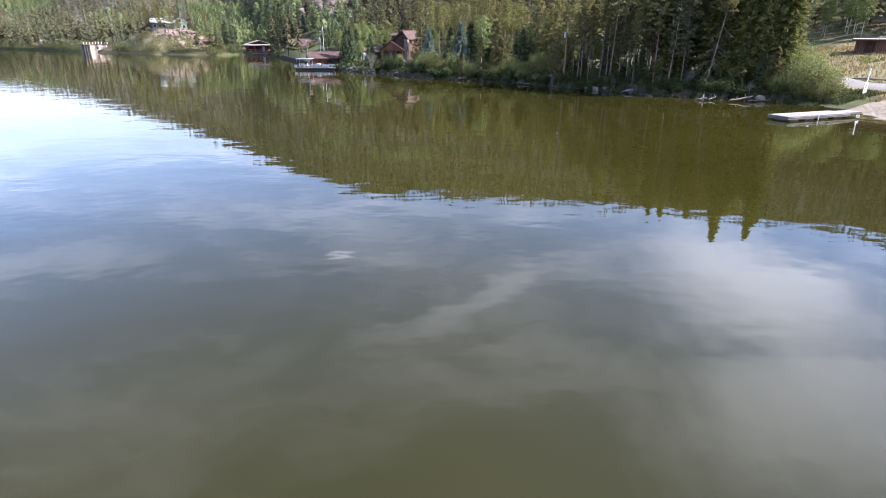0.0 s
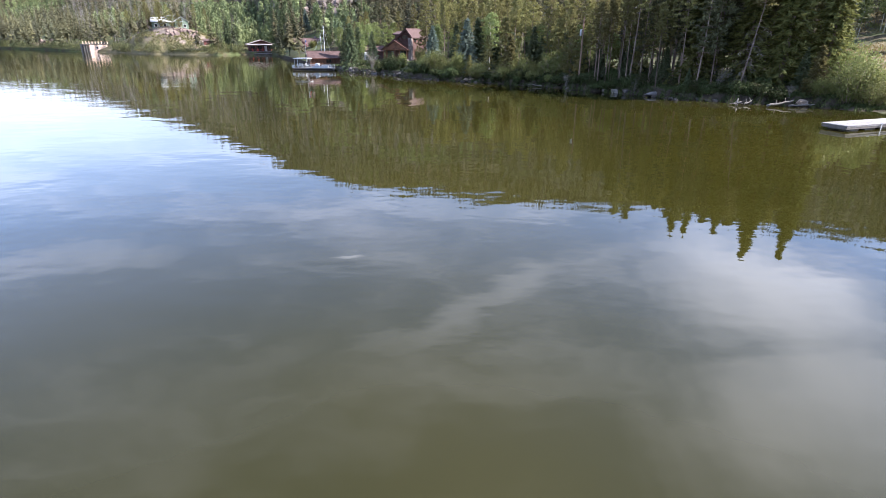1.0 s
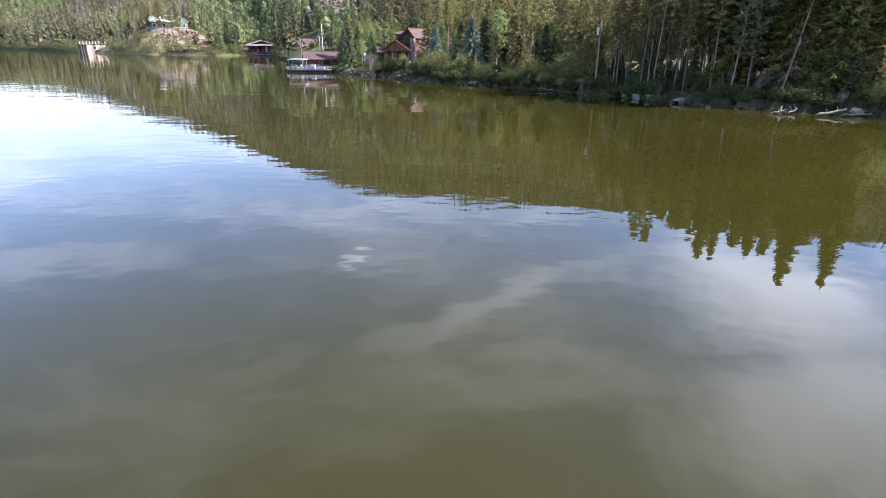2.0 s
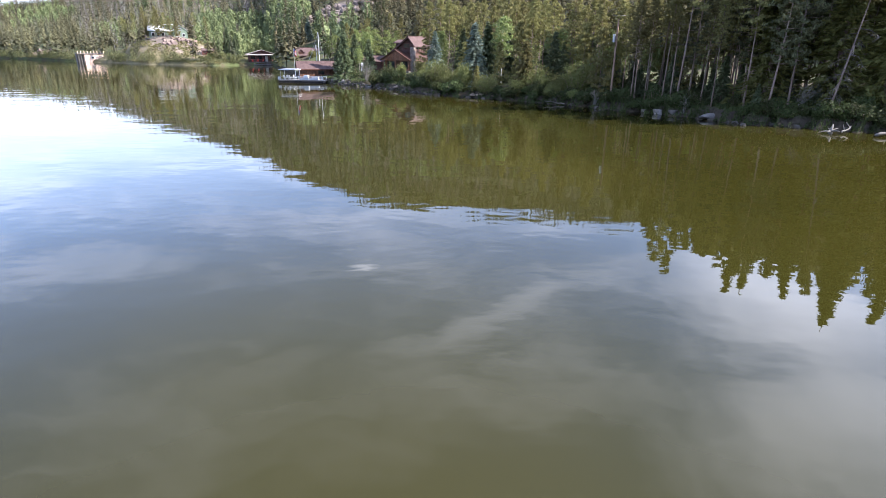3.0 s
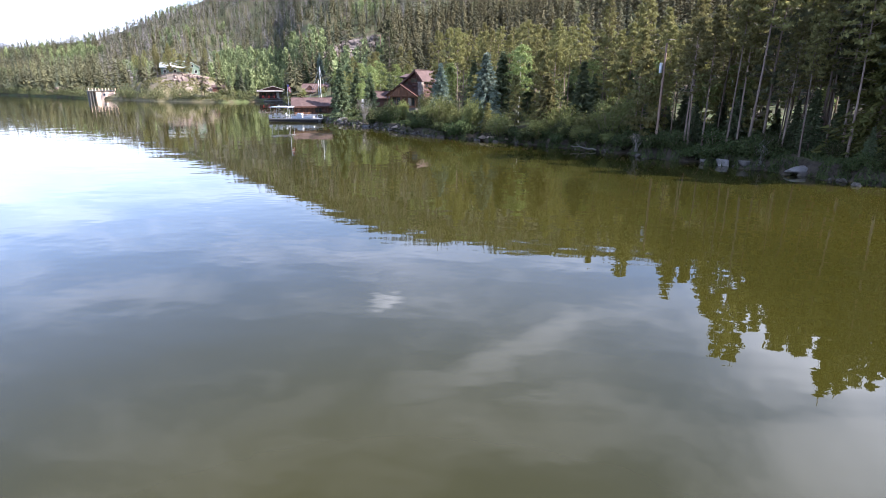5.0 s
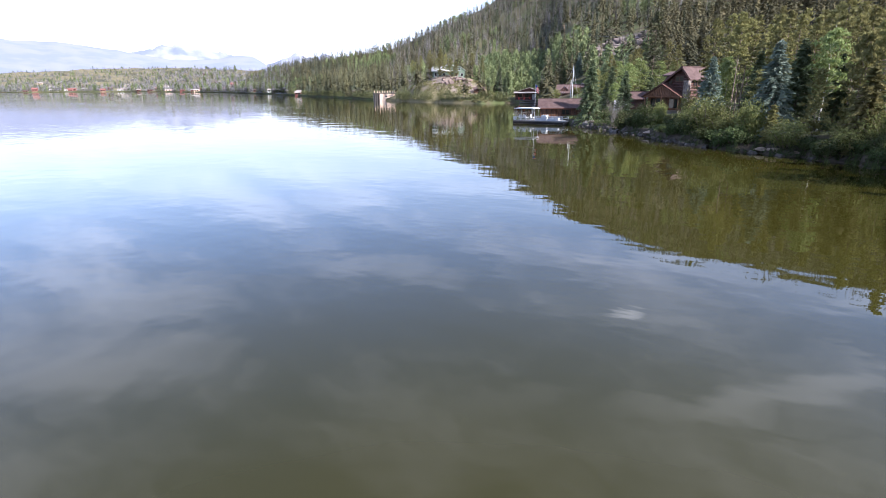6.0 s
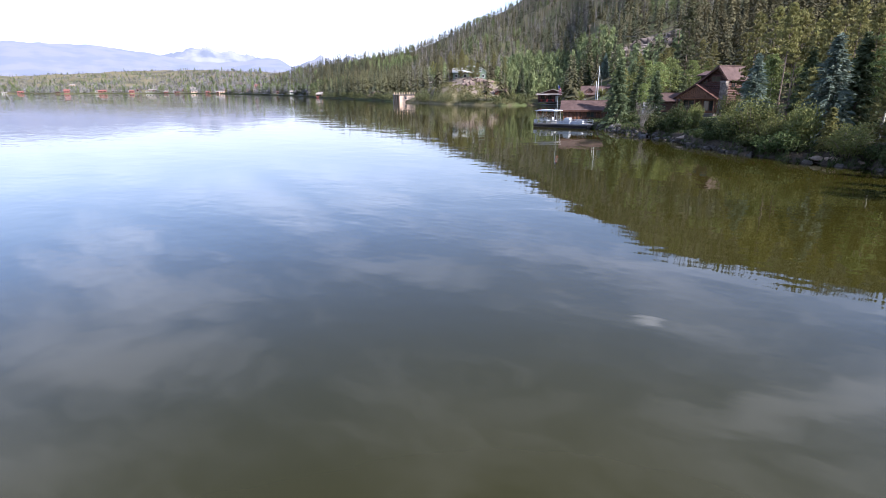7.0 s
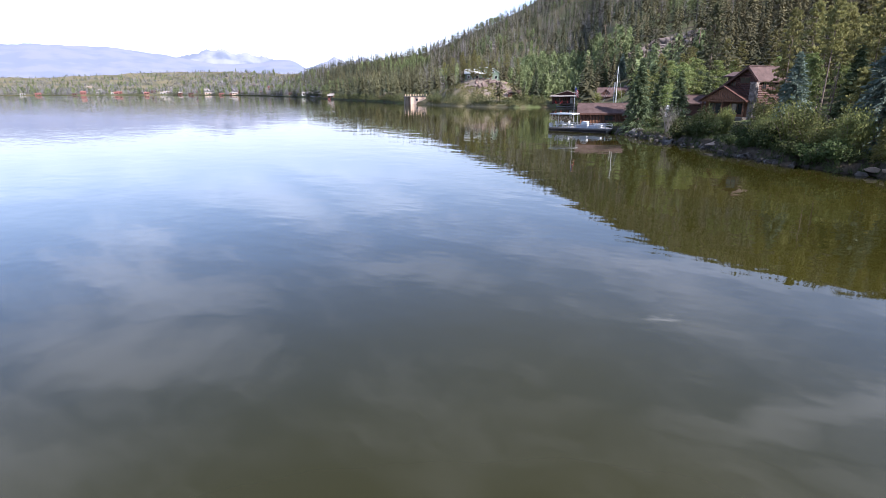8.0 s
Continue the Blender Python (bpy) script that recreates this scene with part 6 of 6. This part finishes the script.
# ---- cottages of the far shores ----
def build_far_cottages():
    looks = {"red": (M_BRICKRED, M_BRICKRED, "faded red cottage among the far shore trees"), "white": (M_ROOF_WHITE, M_ROOF_GREY, "white cottage with a grey roof on the far shore"),
             "tan": (M_TAN, M_ROOF_GREY, "tan cottage on the wooded slope"), "dark": (M_SHED, M_ROOF_BROWN, "dark brown cottage near the far waterline"),
             "rose": (M_RED, M_ROOF_GREY, "rust-brown boathouse with grey roof on the far shore")}
    for kind, x, y, lx, ly, h in COTTAGES:
        wall, roof, label = looks[kind]
        x, y, az = cottage_spot(x, y, ly)
        z = max(0.35, land_xy(x, y))
        lx, ly, h = lx * 0.55, ly * 0.6, h * 0.62
        gable("cottage", label, pose(x, y, z, 0, 0, az + (7 if lx > 9 else -12)), lx, ly, h * 0.72, h * 0.4, wall, roof, 0.5, "cottage", 2.0, group="far cottages",
              wins=tuple(("front", u, h * 0.38, 1.4, 1.4, 0) for u in ((-lx / 4, lx / 4) if lx < 12 else (-lx / 3, 0, lx / 3))))


build_far_cottages()


# ---- boat ramp: floating dock, marker, road, rest room ----
def build_ramp_dock():
    t = thing("floating_dock", "weathered grey plank floating dock with dark sides", "dock", pose(33.35, 55.35, 0, 0, 0, 21.5))
    ln, w = 9.0, 2.2
    for y in (-w / 2 + 0.06, w / 2 - 0.06):
        part("side_beam", boxed(0, ln, y - 0.06, y + 0.06, 0.16, 0.44, bevel=0.015), M_PIER, t)
        part("rub_strip", boxed(0, ln, y + (-0.09 if y < 0 else 0.06), y + (-0.06 if y < 0 else 0.09), 0.35, 0.47), M_DECK, t)
    for x in (0.06, ln / 2, ln - 0.06):
        part("cross_beam", boxed(x - 0.06, x + 0.06, -w / 2 + 0.12, w / 2 - 0.12, 0.16, 0.43), M_PIER, t)
    for k in range(4):
        x = 0.6 + k * 2.1
        part("float", boxed(x, x + 1.3, -w / 2 + 0.2, w / 2 - 0.2, -0.25, 0.2, bevel=0.08), M_PIER, t)
    g = np.random.default_rng(4)
    n = 45
    for k in range(n):
        x = ln * k / n
        part("plank", boxed(x + 0.008, x + ln / n - 0.008, -w / 2 - 0.05 - g.uniform(0, 0.02), w / 2 + 0.05 + g.uniform(0, 0.02), 0.44, 0.485 + g.uniform(0, 0.006)), M_DECK, t)
    for x in (3.0, 6.0):
        part("cleat", boxed(x - 0.15, x + 0.15, -w / 2, -w / 2 + 0.08, 0.49, 0.56, bevel=0.02), M_METAL, t)
    part("bracket", boxed(4.1, 4.22, -w / 2 - 0.13, -w / 2 - 0.09, 0.0, 0.55), M_METAL, t)
    r = thing("gangway", "short weathered gangway from the dock to the beach", "gangway", pose(33.35, 55.35, 0, 0, 0, 21.5) @ pose(ln + 0.05, 0, 0.40, 0, 1.0, 5))
    part("frame", boxed(0, 2.65, -0.7, 0.7, -0.12, 0.04), M_PIER, r)
    for k in range(12):
        part("plank", boxed(k * 0.22 + 0.006, k * 0.22 + 0.214, -0.75, 0.75, 0.045, 0.09), M_DECK, r)


def build_marker():
    x, y = 53.4, 71.8
    t = thing("marker_sign", "white leaning marker post with a square notice board", "sign", pose(x, y, land_xy(x, y) - 0.2, 0, 4, 28))
    part("post", boxed(-0.09, 0.09, -0.05, 0.05, 0, 3.4, bevel=0.01), M_WHITE, t)
    b = part("board", boxed(-0.42, 0.42, -0.09, -0.05, 0.35, 1.75, bevel=0.01), M_WHITE, t)
    part("notice_border", boxed(-0.2, 0.2, -0.105, -0.09, 0.75, 1.35), M_TRIM, b)
    part("notice_field", boxed(-0.13, 0.13, -0.115, -0.105, 0.83, 1.27), M_WHITE, b)


def build_rest_room():
    x, y = 78.0, 102.5
    z = land_xy(x, y) - 0.3
    t = thing("rest_room", "low brown rest room building with a flat pale roof", "building", pose(x, y, z - 0.2, 0, 0, -36))
    part("wall", boxed(-4.5, 4.5, -2.2, 2.2, -1.5, 2.15), M_SHED, t)
    part("porch_wall", boxed(-1.6, 4.5, -3.1, -2.2, -1.5, 2.1), M_SHED, t)
    part("roof", moved(boxed(-5.1, 5.1, -3.6, 2.8, 0, 0.22, bevel=0.02), pose(0, 0, 2.17, 1.5, 0, 0)), M_ROOF_GREY, t)
    part("fascia", moved(boxed(-5.12, 5.12, -3.66, -3.60, -0.06, 0.2), pose(0, 0, 2.17, 1.5, 0, 0)), M_TRIM, t)
    part("vent", rod((-1.2, 0.2, 2.2), (-1.2, 0.2, 2.8), 0.16), M_METAL, t)
    door(t, pose(-2.6, -2.2, 0), 1.0, 2.05, M_TRIM)


def build_road():
    """A gravel road that follows the ground from the ramp up past the meadow."""
    pts = [(50.5, 82), (55.5, 77.2), (62, 71.8), (72, 64), (92, 50), (120, 30)]
    verts, faces = [], []
    fine = []
    for (x0, y0), (x1, y1) in zip(pts, pts[1:]):
        fine += [(x0 + (x1 - x0) * k / 6, y0 + (y1 - y0) * k / 6) for k in range(6)]
    for i, (x, y) in enumerate(fine):
        a, b = fine[max(0, i - 1)], fine[min(len(fine) - 1, i + 1)]
        d = Vector((b[0] - a[0], b[1] - a[1])).normalized()
        for s in range(7):
            o = (s - 3) * 0.7
            px, py = x - d.y * o, y + d.x * o
            verts.append((px, py, land_xy(px, py) + 0.10 - 0.16 * (abs(s - 3) == 3)))
    for i in range(len(fine) - 1):
        for s in range(6):
            faces.append((i * 7 + s, i * 7 + s + 1, i * 7 + s + 8, i * 7 + s + 7))
    tagged(new("road", mesh_from("road", verts, faces, M_GRAVEL, True)), "pale gravel road by the boat ramp", "road", kind="structure")


build_ramp_dock()
build_marker()
build_rest_room()
build_road()


# ---- poles and wires ----
def build_pole(x, y, h, arm, can, turn=0.0):
    t = thing("utility_pole", "weathered wooden utility pole" + (" with a grey transformer can" if can else " with a crossarm on the hillside"), "pole", pose(x, y, land_xy(x, y) - 0.3, 0, 0, turn), "utility poles")
    part("pole", rod((0, 0, 0), (0, 0, h), 0.13, 0.09, 10), M_POLE, t)
    if arm:
        part("crossarm", boxed(-1.1, 1.1, -0.06, 0.06, h - 0.55, h - 0.42), M_POLE, t)
        for s in (-1.0, -0.4, 0.4, 1.0):
            part("insulator", rod((s, 0, h - 0.42), (s, 0, h - 0.26), 0.04), M_METAL, t)
    if can:
        c = part("transformer", rod((-0.30, 0, h - 2.6), (-0.30, 0, h - 1.7), 0.16, n=14), M_METAL, t)
        part("bracket", boxed(-0.2, -0.1, -0.05, 0.05, h - 2.3, h - 2.0), M_METAL, c)
    return t


def cable(a, b, sag):
    a, b = Vector(a), Vector(b)
    bm = bmesh.new()
    pts = [a.lerp(b, k / 14) - Vector((0, 0, sag * 4 * (k / 14) * (1 - k / 14))) for k in range(15)]
    tube(bm, pts, [0.022] * 15, 4)
    tagged(part("power_cable", bm, M_PIER), "thin sagging black power cable between poles", "cable", "power cables")


build_pole(19.8, 94.4, 9.4, False, True, 8)
build_pole(-33.0, 225.0, 12.0, True, False, 15)
build_pole(-92.0, 318.0, 13.0, True, False, 40)
zt = land_xy(-33.0, 225.0) + 11.2
for off in (-1.0, 1.0):
    cable((-33 + off, 225, zt), (-92 + off, 318, land_xy(-92, 318) + 12.2), 3.0)
cable((-33.4, 224.8, zt - 0.6), (-52.0, 212.0, land_xy(-51, 212) + 2.6), 0.8)
cable((-32.4, 224.8, zt - 0.6), (-31.5, 150.8, 3.4), 1.2)
cable((19.8, 94.4, 10.4), (52.0, 128.0, 17.5), 1.0)


# ---- rocks ----
def rock_mesh(k, mat, flat=0.7, rough=0.35):
    bm = bmesh.new()
    bmesh.ops.create_icosphere(bm, subdivisions=3, radius=1.0)
    for v in bm.verts:
        n = noise.noise(v.co * 0.9 + Vector((k * 7.3, 1, 2))) * rough + noise.noise(v.co * 2.6 + Vector((k * 3.1, 5, 2))) * rough * 0.4
        v.co *= 1 + n
        v.co.z *= flat
        # broken faces
        for d, lim in ((Vector((0.6, 0.2, 0.77)), 0.72), (Vector((-0.7, 0.5, 0.5)), 0.70), (Vector((0.1, -0.95, 0.3)), 0.74)):
            e = v.co.dot(d) - lim * (0.9 if k % 2 else 1.0)
            if e > 0:
                v.co -= d * e * 0.85
    me = bpy.data.meshes.new("rock")
    bm.to_mesh(me)
    bm.free()
    me.materials.append(mat)
    return me


def block_mesh(k, mat):
    """An angular block broken along flat joints."""
    g = np.random.default_rng(k)
    bm = bmesh.new()
    for _ in range(16):
        v = g.uniform(-1, 1, 3)
        v[int(g.integers(0, 3))] = math.copysign(g.uniform(0.75, 1.0), v[0])
        bm.verts.new(v)
    out = bmesh.ops.convex_hull(bm, input=bm.verts)
    bmesh.ops.delete(bm, geom=[v for v in out["geom_interior"] if isinstance(v, bmesh.types.BMVert)], context="VERTS")
    bmesh.ops.bevel(bm, geom=list(bm.edges), offset=0.05, segments=1, affect="EDGES")
    bmesh.ops.recalc_face_normals(bm, faces=bm.faces)
    me = bpy.data.meshes.new("block")
    bm.to_mesh(me)
    bm.free()
    me.materials.append(mat)
    return me


ROCKS = [block_mesh(60 + k, M_ROCK) for k in range(5)]
ROCKS_WET_SHADE = [block_mesh(70 + k, M_ROCK_WET_SHADE) for k in range(5)]
ROCKS_TAN = [rock_mesh(k + 5, M_ROCK_TAN, 0.6) for k in range(2)]


def boulder(me, x, y, sx, sy, sz, turn, z=None, label="grey granite boulder on the bank", group="shore rocks"):
    ob = new("boulder", me)
    zz = land_xy(x, y) if z is None else z
    ob.matrix_basis = pose(x, y, zz + 0.15 * sz, 0, 0, turn) @ Matrix.Diagonal((sx, sy, sz, 1))
    return tagged(ob, label, "rock", group)


def build_rocks():
    g = np.random.default_rng(21)
    boulder(rock_mesh(3, M_ROCK, 0.6, 0.2), 27.9, 83.3, 2.0, 0.9, 0.55, 20, 0.22, "large flat grey slab of rock at the waterline")
    for x, y, s in ((24.6, 86.0, 0.55), (23.4, 87.3, 0.5), (22.2, 88.2, 0.36), (30.2, 82.0, 0.42), (26.0, 85.4, 0.36), (25.4, 85.6, 0.3)):
        boulder(ROCKS[int(g.integers(0, 4))], x, y, s * 1.1, s, s * 0.8, g.uniform(0, 360), 0.1)
    for x, y, s in ((-21.2, 132.0, 0.85), (-22.6, 133.2, 0.6), (-20.0, 131.2, 0.7), (-24.0, 134.2, 0.55), (-18.8, 130.2, 0.45), (-20.8, 131.0, 0.4)):
        boulder(ROCKS[int(g.integers(0, 4))], x, y, s * 1.2, s, s * 0.8, g.uniform(0, 360), 0.3, "big pale granite boulder beside the spruce")
    for x, y, s in ((3.0, 105.9, 0.5), (4.3, 105.3, 0.66), (5.6, 104.6, 0.36)):
        boulder(ROCKS_TAN[int(g.integers(0, 2))], x, y, s * 1.3, s, s * 0.62, g.uniform(-20, 20), 0.3, "smooth tan boulder at the waterline")
    boulder(ROCKS_TAN[0], -9.0, 119.4, 1.6, 0.9, 0.5, 30, 0.45, "low tan rock slab on the bank")
    boulder(ROCKS_TAN[1], 41.2, 73.2, 0.8, 0.7, 0.7, 10, 0.2, "rounded brown boulder under the bushes")
    boulder(ROCKS_TAN[0], 23.0, 98.0, 0.9, 0.7, 0.9, 10, None, "pale boulder among the pine trunks")
    # riprap along the cabin's bank
    for i in range(120):
        az = 1.0 + 14.2 * ((i + g.uniform(0, 1)) / 120) ** 0.75
        d = g.uniform(-0.5, 1.4)
        rr = shore_at(az) + d
        x, y = MID[0] - rr * math.sin(radians(az)), MID[1] + rr * math.cos(radians(az))
        s = g.uniform(0.14, 0.34) * (1.25 if az > 9 else 1.0)
        boulder((ROCKS if az > 9.5 and g.uniform(0, 1) < 0.3 else ROCKS_WET_SHADE)[int(g.integers(0, 4))], x, y, s * 1.2, s, s * 0.75, g.uniform(0, 360), max(-0.05, 0.35 * d))
    for i in range(40):
        az = -57 + 56 * g.uniform(0, 1)
        rr = shore_at(az) + g.uniform(-0.4, 0.8)
        x, y = MID[0] - rr * math.sin(radians(az)), MID[1] + rr * math.cos(radians(az))
        s = g.uniform(0.12, 0.4)
        boulder(ROCKS_WET_SHADE[int(g.integers(0, 4))], x, y, s * 1.2, s, s * 0.75, g.uniform(0, 360), 0.02)


BLOCKS = {}
KNOLL_ROCKS = [block_mesh(40 + i, M_ROCK_TAN) for i in range(3)]


def crag(name, label, mat, x, y, w, h, depth, turn, k):
    """A broken outcrop of blocky rock set into a slope."""
    g = np.random.default_rng(k)
    if mat.name not in BLOCKS:
        BLOCKS[mat.name] = [block_mesh(20 + i, mat) for i in range(4)]
    t = thing(name, label, "rock", pose(x, y, land_xy(x, y) - 0.12 * h, 0, 0, turn), "outcrops")
    base = land_xy(x, y) - 0.12 * h
    a = radians(turn)
    for i in range(30):
        f, q = g.uniform(-1, 1), g.uniform(-0.6, 0.6)
        s = h * (0.10 + 0.26 * g.uniform(0, 1) ** 2)
        u, v = f * w / 2, q * depth
        ground_z = land_xy(x + u * math.cos(a) - v * math.sin(a), y + u * math.sin(a) + v * math.cos(a)) - base
        m = pose(u, v, ground_z + h * 0.25 * (1 - f * f) * g.uniform(-0.2, 1.0), g.uniform(-14, 14), g.uniform(-14, 14), g.uniform(-35, 35))
        put("block", BLOCKS[mat.name][i % 4], t, m @ Matrix.Diagonal((s * g.uniform(0.9, 1.9), s, s * g.uniform(0.5, 1.3), 1)))


build_rocks()
kg = np.random.default_rng(17)
for _ in range(26):
    kx, ky, ks = -114 + kg.normal(0, 9), 246 + kg.normal(0, 5), kg.uniform(0.2, 0.6)
    if bearing(kx, ky)[1] > shore_at(bearing(kx, ky)[0]) + 1:
        boulder(KNOLL_ROCKS[int(kg.integers(0, 3))], kx, ky, ks * 1.3, ks, ks * 0.8, kg.uniform(0, 360), None, "brown boulder lying on the bare knoll", "knoll rocks")
crag("outcrop", "broken pinkish granite outcrop on the knoll", M_ROCK_PINK, -113.5, 251.5, 12, 3.6, 7, 30, 1)
crag("outcrop", "pink granite cliff by the far waterline", M_ROCK_PINK, -202, 292, 10, 5, 4, 38, 2)
for i, (az, r, w, h) in enumerate(((14.6, 240, 14, 4), (13.4, 250, 18, 6), (12.2, 254, 20, 7), (12.0, 236, 14, 4.5), (11.0, 246, 14, 5), (13.2, 236, 14, 4), (18.9, 300, 14, 3), (17.9, 292, 10, 3), (29.8, 528, 14, 5))):
    crag("outcrop", "grey-tan broken rock outcrop on the wooded hillside", M_ROCK_HILL, MID[0] - r * math.sin(radians(az)), MID[1] + r * math.cos(radians(az)), w, h, 9, az, 10 + i)


# ---- driftwood and bare shrubs ----
def log(x, y, ln, r, turn, tilt, label, z=0.15):
    t = thing("driftwood_log", label, "log", pose(x, y, z, 0, tilt, turn), "driftwood")
    bm = bmesh.new()
    pts = [(ln * k / 6, 0.10 * math.sin(k * 1.3), 0.06 * math.sin(k * 2.1)) for k in range(7)]
    tube(bm, pts, [r * (1 - 0.07 * k) for k in range(7)], 8)
    part("trunk", bm, M_DRIFT, t, smooth=True)
    for k in (2, 4):
        part("branch_stub", rod(pts[k], (pts[k][0] + 0.3, 0.35 * (-1) ** k, 0.4), 0.05, 0.02, 5), M_DRIFT, t)


def bare_shrub(x, y, h, w, n, label, seed, lean=0.0):
    g = np.random.default_rng(seed)
    t = thing("bare_shrub", label, "shrub", pose(x, y, land_xy(x, y) - 0.1))
    for i in range(n):
        bm = bmesh.new()
        a, o = i * 2.4, w * math.sqrt((i + 0.5) / n)
        top = Vector((math.cos(a) * o + lean * h, math.sin(a) * o, h * g.uniform(0.6, 1.05)))
        mid = top * 0.5 + Vector((-0.1 * math.cos(a), -0.1 * math.sin(a), 0.1))
        tube(bm, [(0.1 * math.cos(a), 0.1 * math.sin(a), 0), mid, top], [0.022, 0.014, 0.005], 4)
        for _ in range(5):
            q = mid.lerp(top, g.uniform(0, 0.9))
            tube(bm, [q, q + Vector((g.uniform(-0.4, 0.4), g.uniform(-0.4, 0.4), g.uniform(0.1, 0.6)))], [0.012, 0.004], 3)
        part("stem", bm, M_DRIFT, t)


def build_drift():
    t = thing("root_stump", "bleached upturned root stump at the waterline", "stump", pose(33.9, 73.6, 0.0, 0, 0, 20), "driftwood")
    bm = bmesh.new()
    tube(bm, [(0, 0, -0.3), (0, 0, 0.3), (0.1, 0, 0.8)], [0.2, 0.15, 0.04], 8)
    part("stump", bm, M_DRIFT, t, smooth=True)
    g = np.random.default_rng(2)
    for k in range(7):
        a = k * 0.9
        e = Vector((math.cos(a) * g.uniform(0.6, 1.4), math.sin(a) * g.uniform(0.5, 1.0), g.uniform(0.0, 0.5)))
        bm = bmesh.new()
        tube(bm, [(0, 0, 0.15), e * 0.5 + Vector((0, 0, 0.15)), e], [0.09, 0.06, 0.015], 5)
        part("root", bm, M_DRIFT, t)
    log(36.5, 71.8, 3.6, 0.14, 15, -8, "bleached fallen log lying from the bank into the water")
    log(39.0, 71.9, 2.6, 0.10, -12, -5, "thin grey driftwood log under the bank")
    log(34.6, 73.2, 2.2, 0.07, 40, -10, "thin grey driftwood log under the bank")
    log(14.6, 96.2, 2.6, 0.07, 160, -6, "thin grey driftwood log under the bank")
    log(20.6, 90.6, 2.0, 0.09, 60, -20, "thin grey driftwood log under the bank")
    log(-8.0, 119.0, 3.8, 0.05, 30, -22, "pale leaning pole propped against the bushes", 0.6)
    bare_shrub(-16.2, 126.6, 3.6, 1.5, 30, "leafless grey shrub on the stony bank", 6)
    bare_shrub(33.2, 79.0, 3.0, 1.0, 12, "dead grey branches fanned out at the forest edge", 8, 0.5)
    bare_shrub(25.6, 85.6, 1.8, 0.7, 9, "bleached dead twigs above the rocks", 12)
    bare_shrub(17.8, 93.4, 1.8, 0.8, 12, "bleached dead twigs below the utility pole", 13)
    bare_shrub(40.0, 74.0, 1.4, 0.7, 9, "bleached dead twigs on the bank", 14)


build_drift()


# ---- grass and low growth ----
def blades(name, label, mat, spots, length, width, spread):
    c = np.array(spots)
    c[:, 2] += length * 0.35
    ways = np.tile((0.0, 0.0, 1.0), (len(c), 1))
    verts, tris = tufts(c, ways, length, width, spread)
    tagged(new(name, tri_mesh(name, verts, tris, mat)), label, "grass", kind="stuff")


def build_grass():
    g = np.random.default_rng(31)
    log(55.0, 81.2, 6.5, 0.16, -40, 0, "dark barrier log lying beside the gravel road", land_xy(57, 79) + 0.1)
    sedge, straw, brush = [], [], []
    while len(sedge) < 16000:
        az, d = g.uniform(-62, 17.5), 0.1 + 6.0 * g.uniform(0, 1) ** 1.8
        rr = shore_at(az) + d
        x, y = MID[0] - rr * math.sin(radians(az)), MID[1] + rr * math.cos(radians(az))
        if noise.noise((x / 1.6, y / 1.6, 9)) > -0.25:
            sedge.append((x, y, land(az, rr)))
    while len(sedge) < 24000:
        az, d = g.uniform(-64, -52), 1.5 + 9 * g.uniform(0, 1)
        rr = shore_at(az) + d
        sedge.append((MID[0] - rr * math.sin(radians(az)), MID[1] + rr * math.cos(radians(az)), land(az, rr)))
    while len(straw) < 30000:
        x, y = g.uniform(46, 130), g.uniform(66, 150)
        az, rr = bearing(x, y)
        if x < 0.6 * y or rr < shore_at(az) + 5 or abs(x * 0.77 + y * 0.64 - 92) < 2.6:
            continue
        (straw if noise.noise((x / 5, y / 5, 2)) > -0.38 else brush).append((x, y, land(az, rr)))
    blades("bank_sedge", "green sedge and weeds along the bank", M_SEDGE, sedge, 0.45, 0.09, 0.45)
    blades("meadow_grass", "dry yellow grass of the meadow", M_STRAW, straw, 0.5, 0.14, 0.4)
    blades("meadow_brush", "low grey-green sagebrush in the meadow", M_WILLOW, brush, 0.6, 0.35, 0.6)
    knoll = []
    while len(knoll) < 5500:
        x, y = g.uniform(-148, -88), g.uniform(226, 262)
        az, rr = bearing(x, y)
        if rr > shore_at(az) + 0.5 and noise.noise((x / 5, y / 5, 6)) > -0.2 and is_clear(x, y):
            knoll.append((x, y, land(az, rr)))
    blades("knoll_growth", "yellowing low brush on the dry knoll", M_FLOWER, knoll, 0.7, 0.4, 0.7)


build_grass()
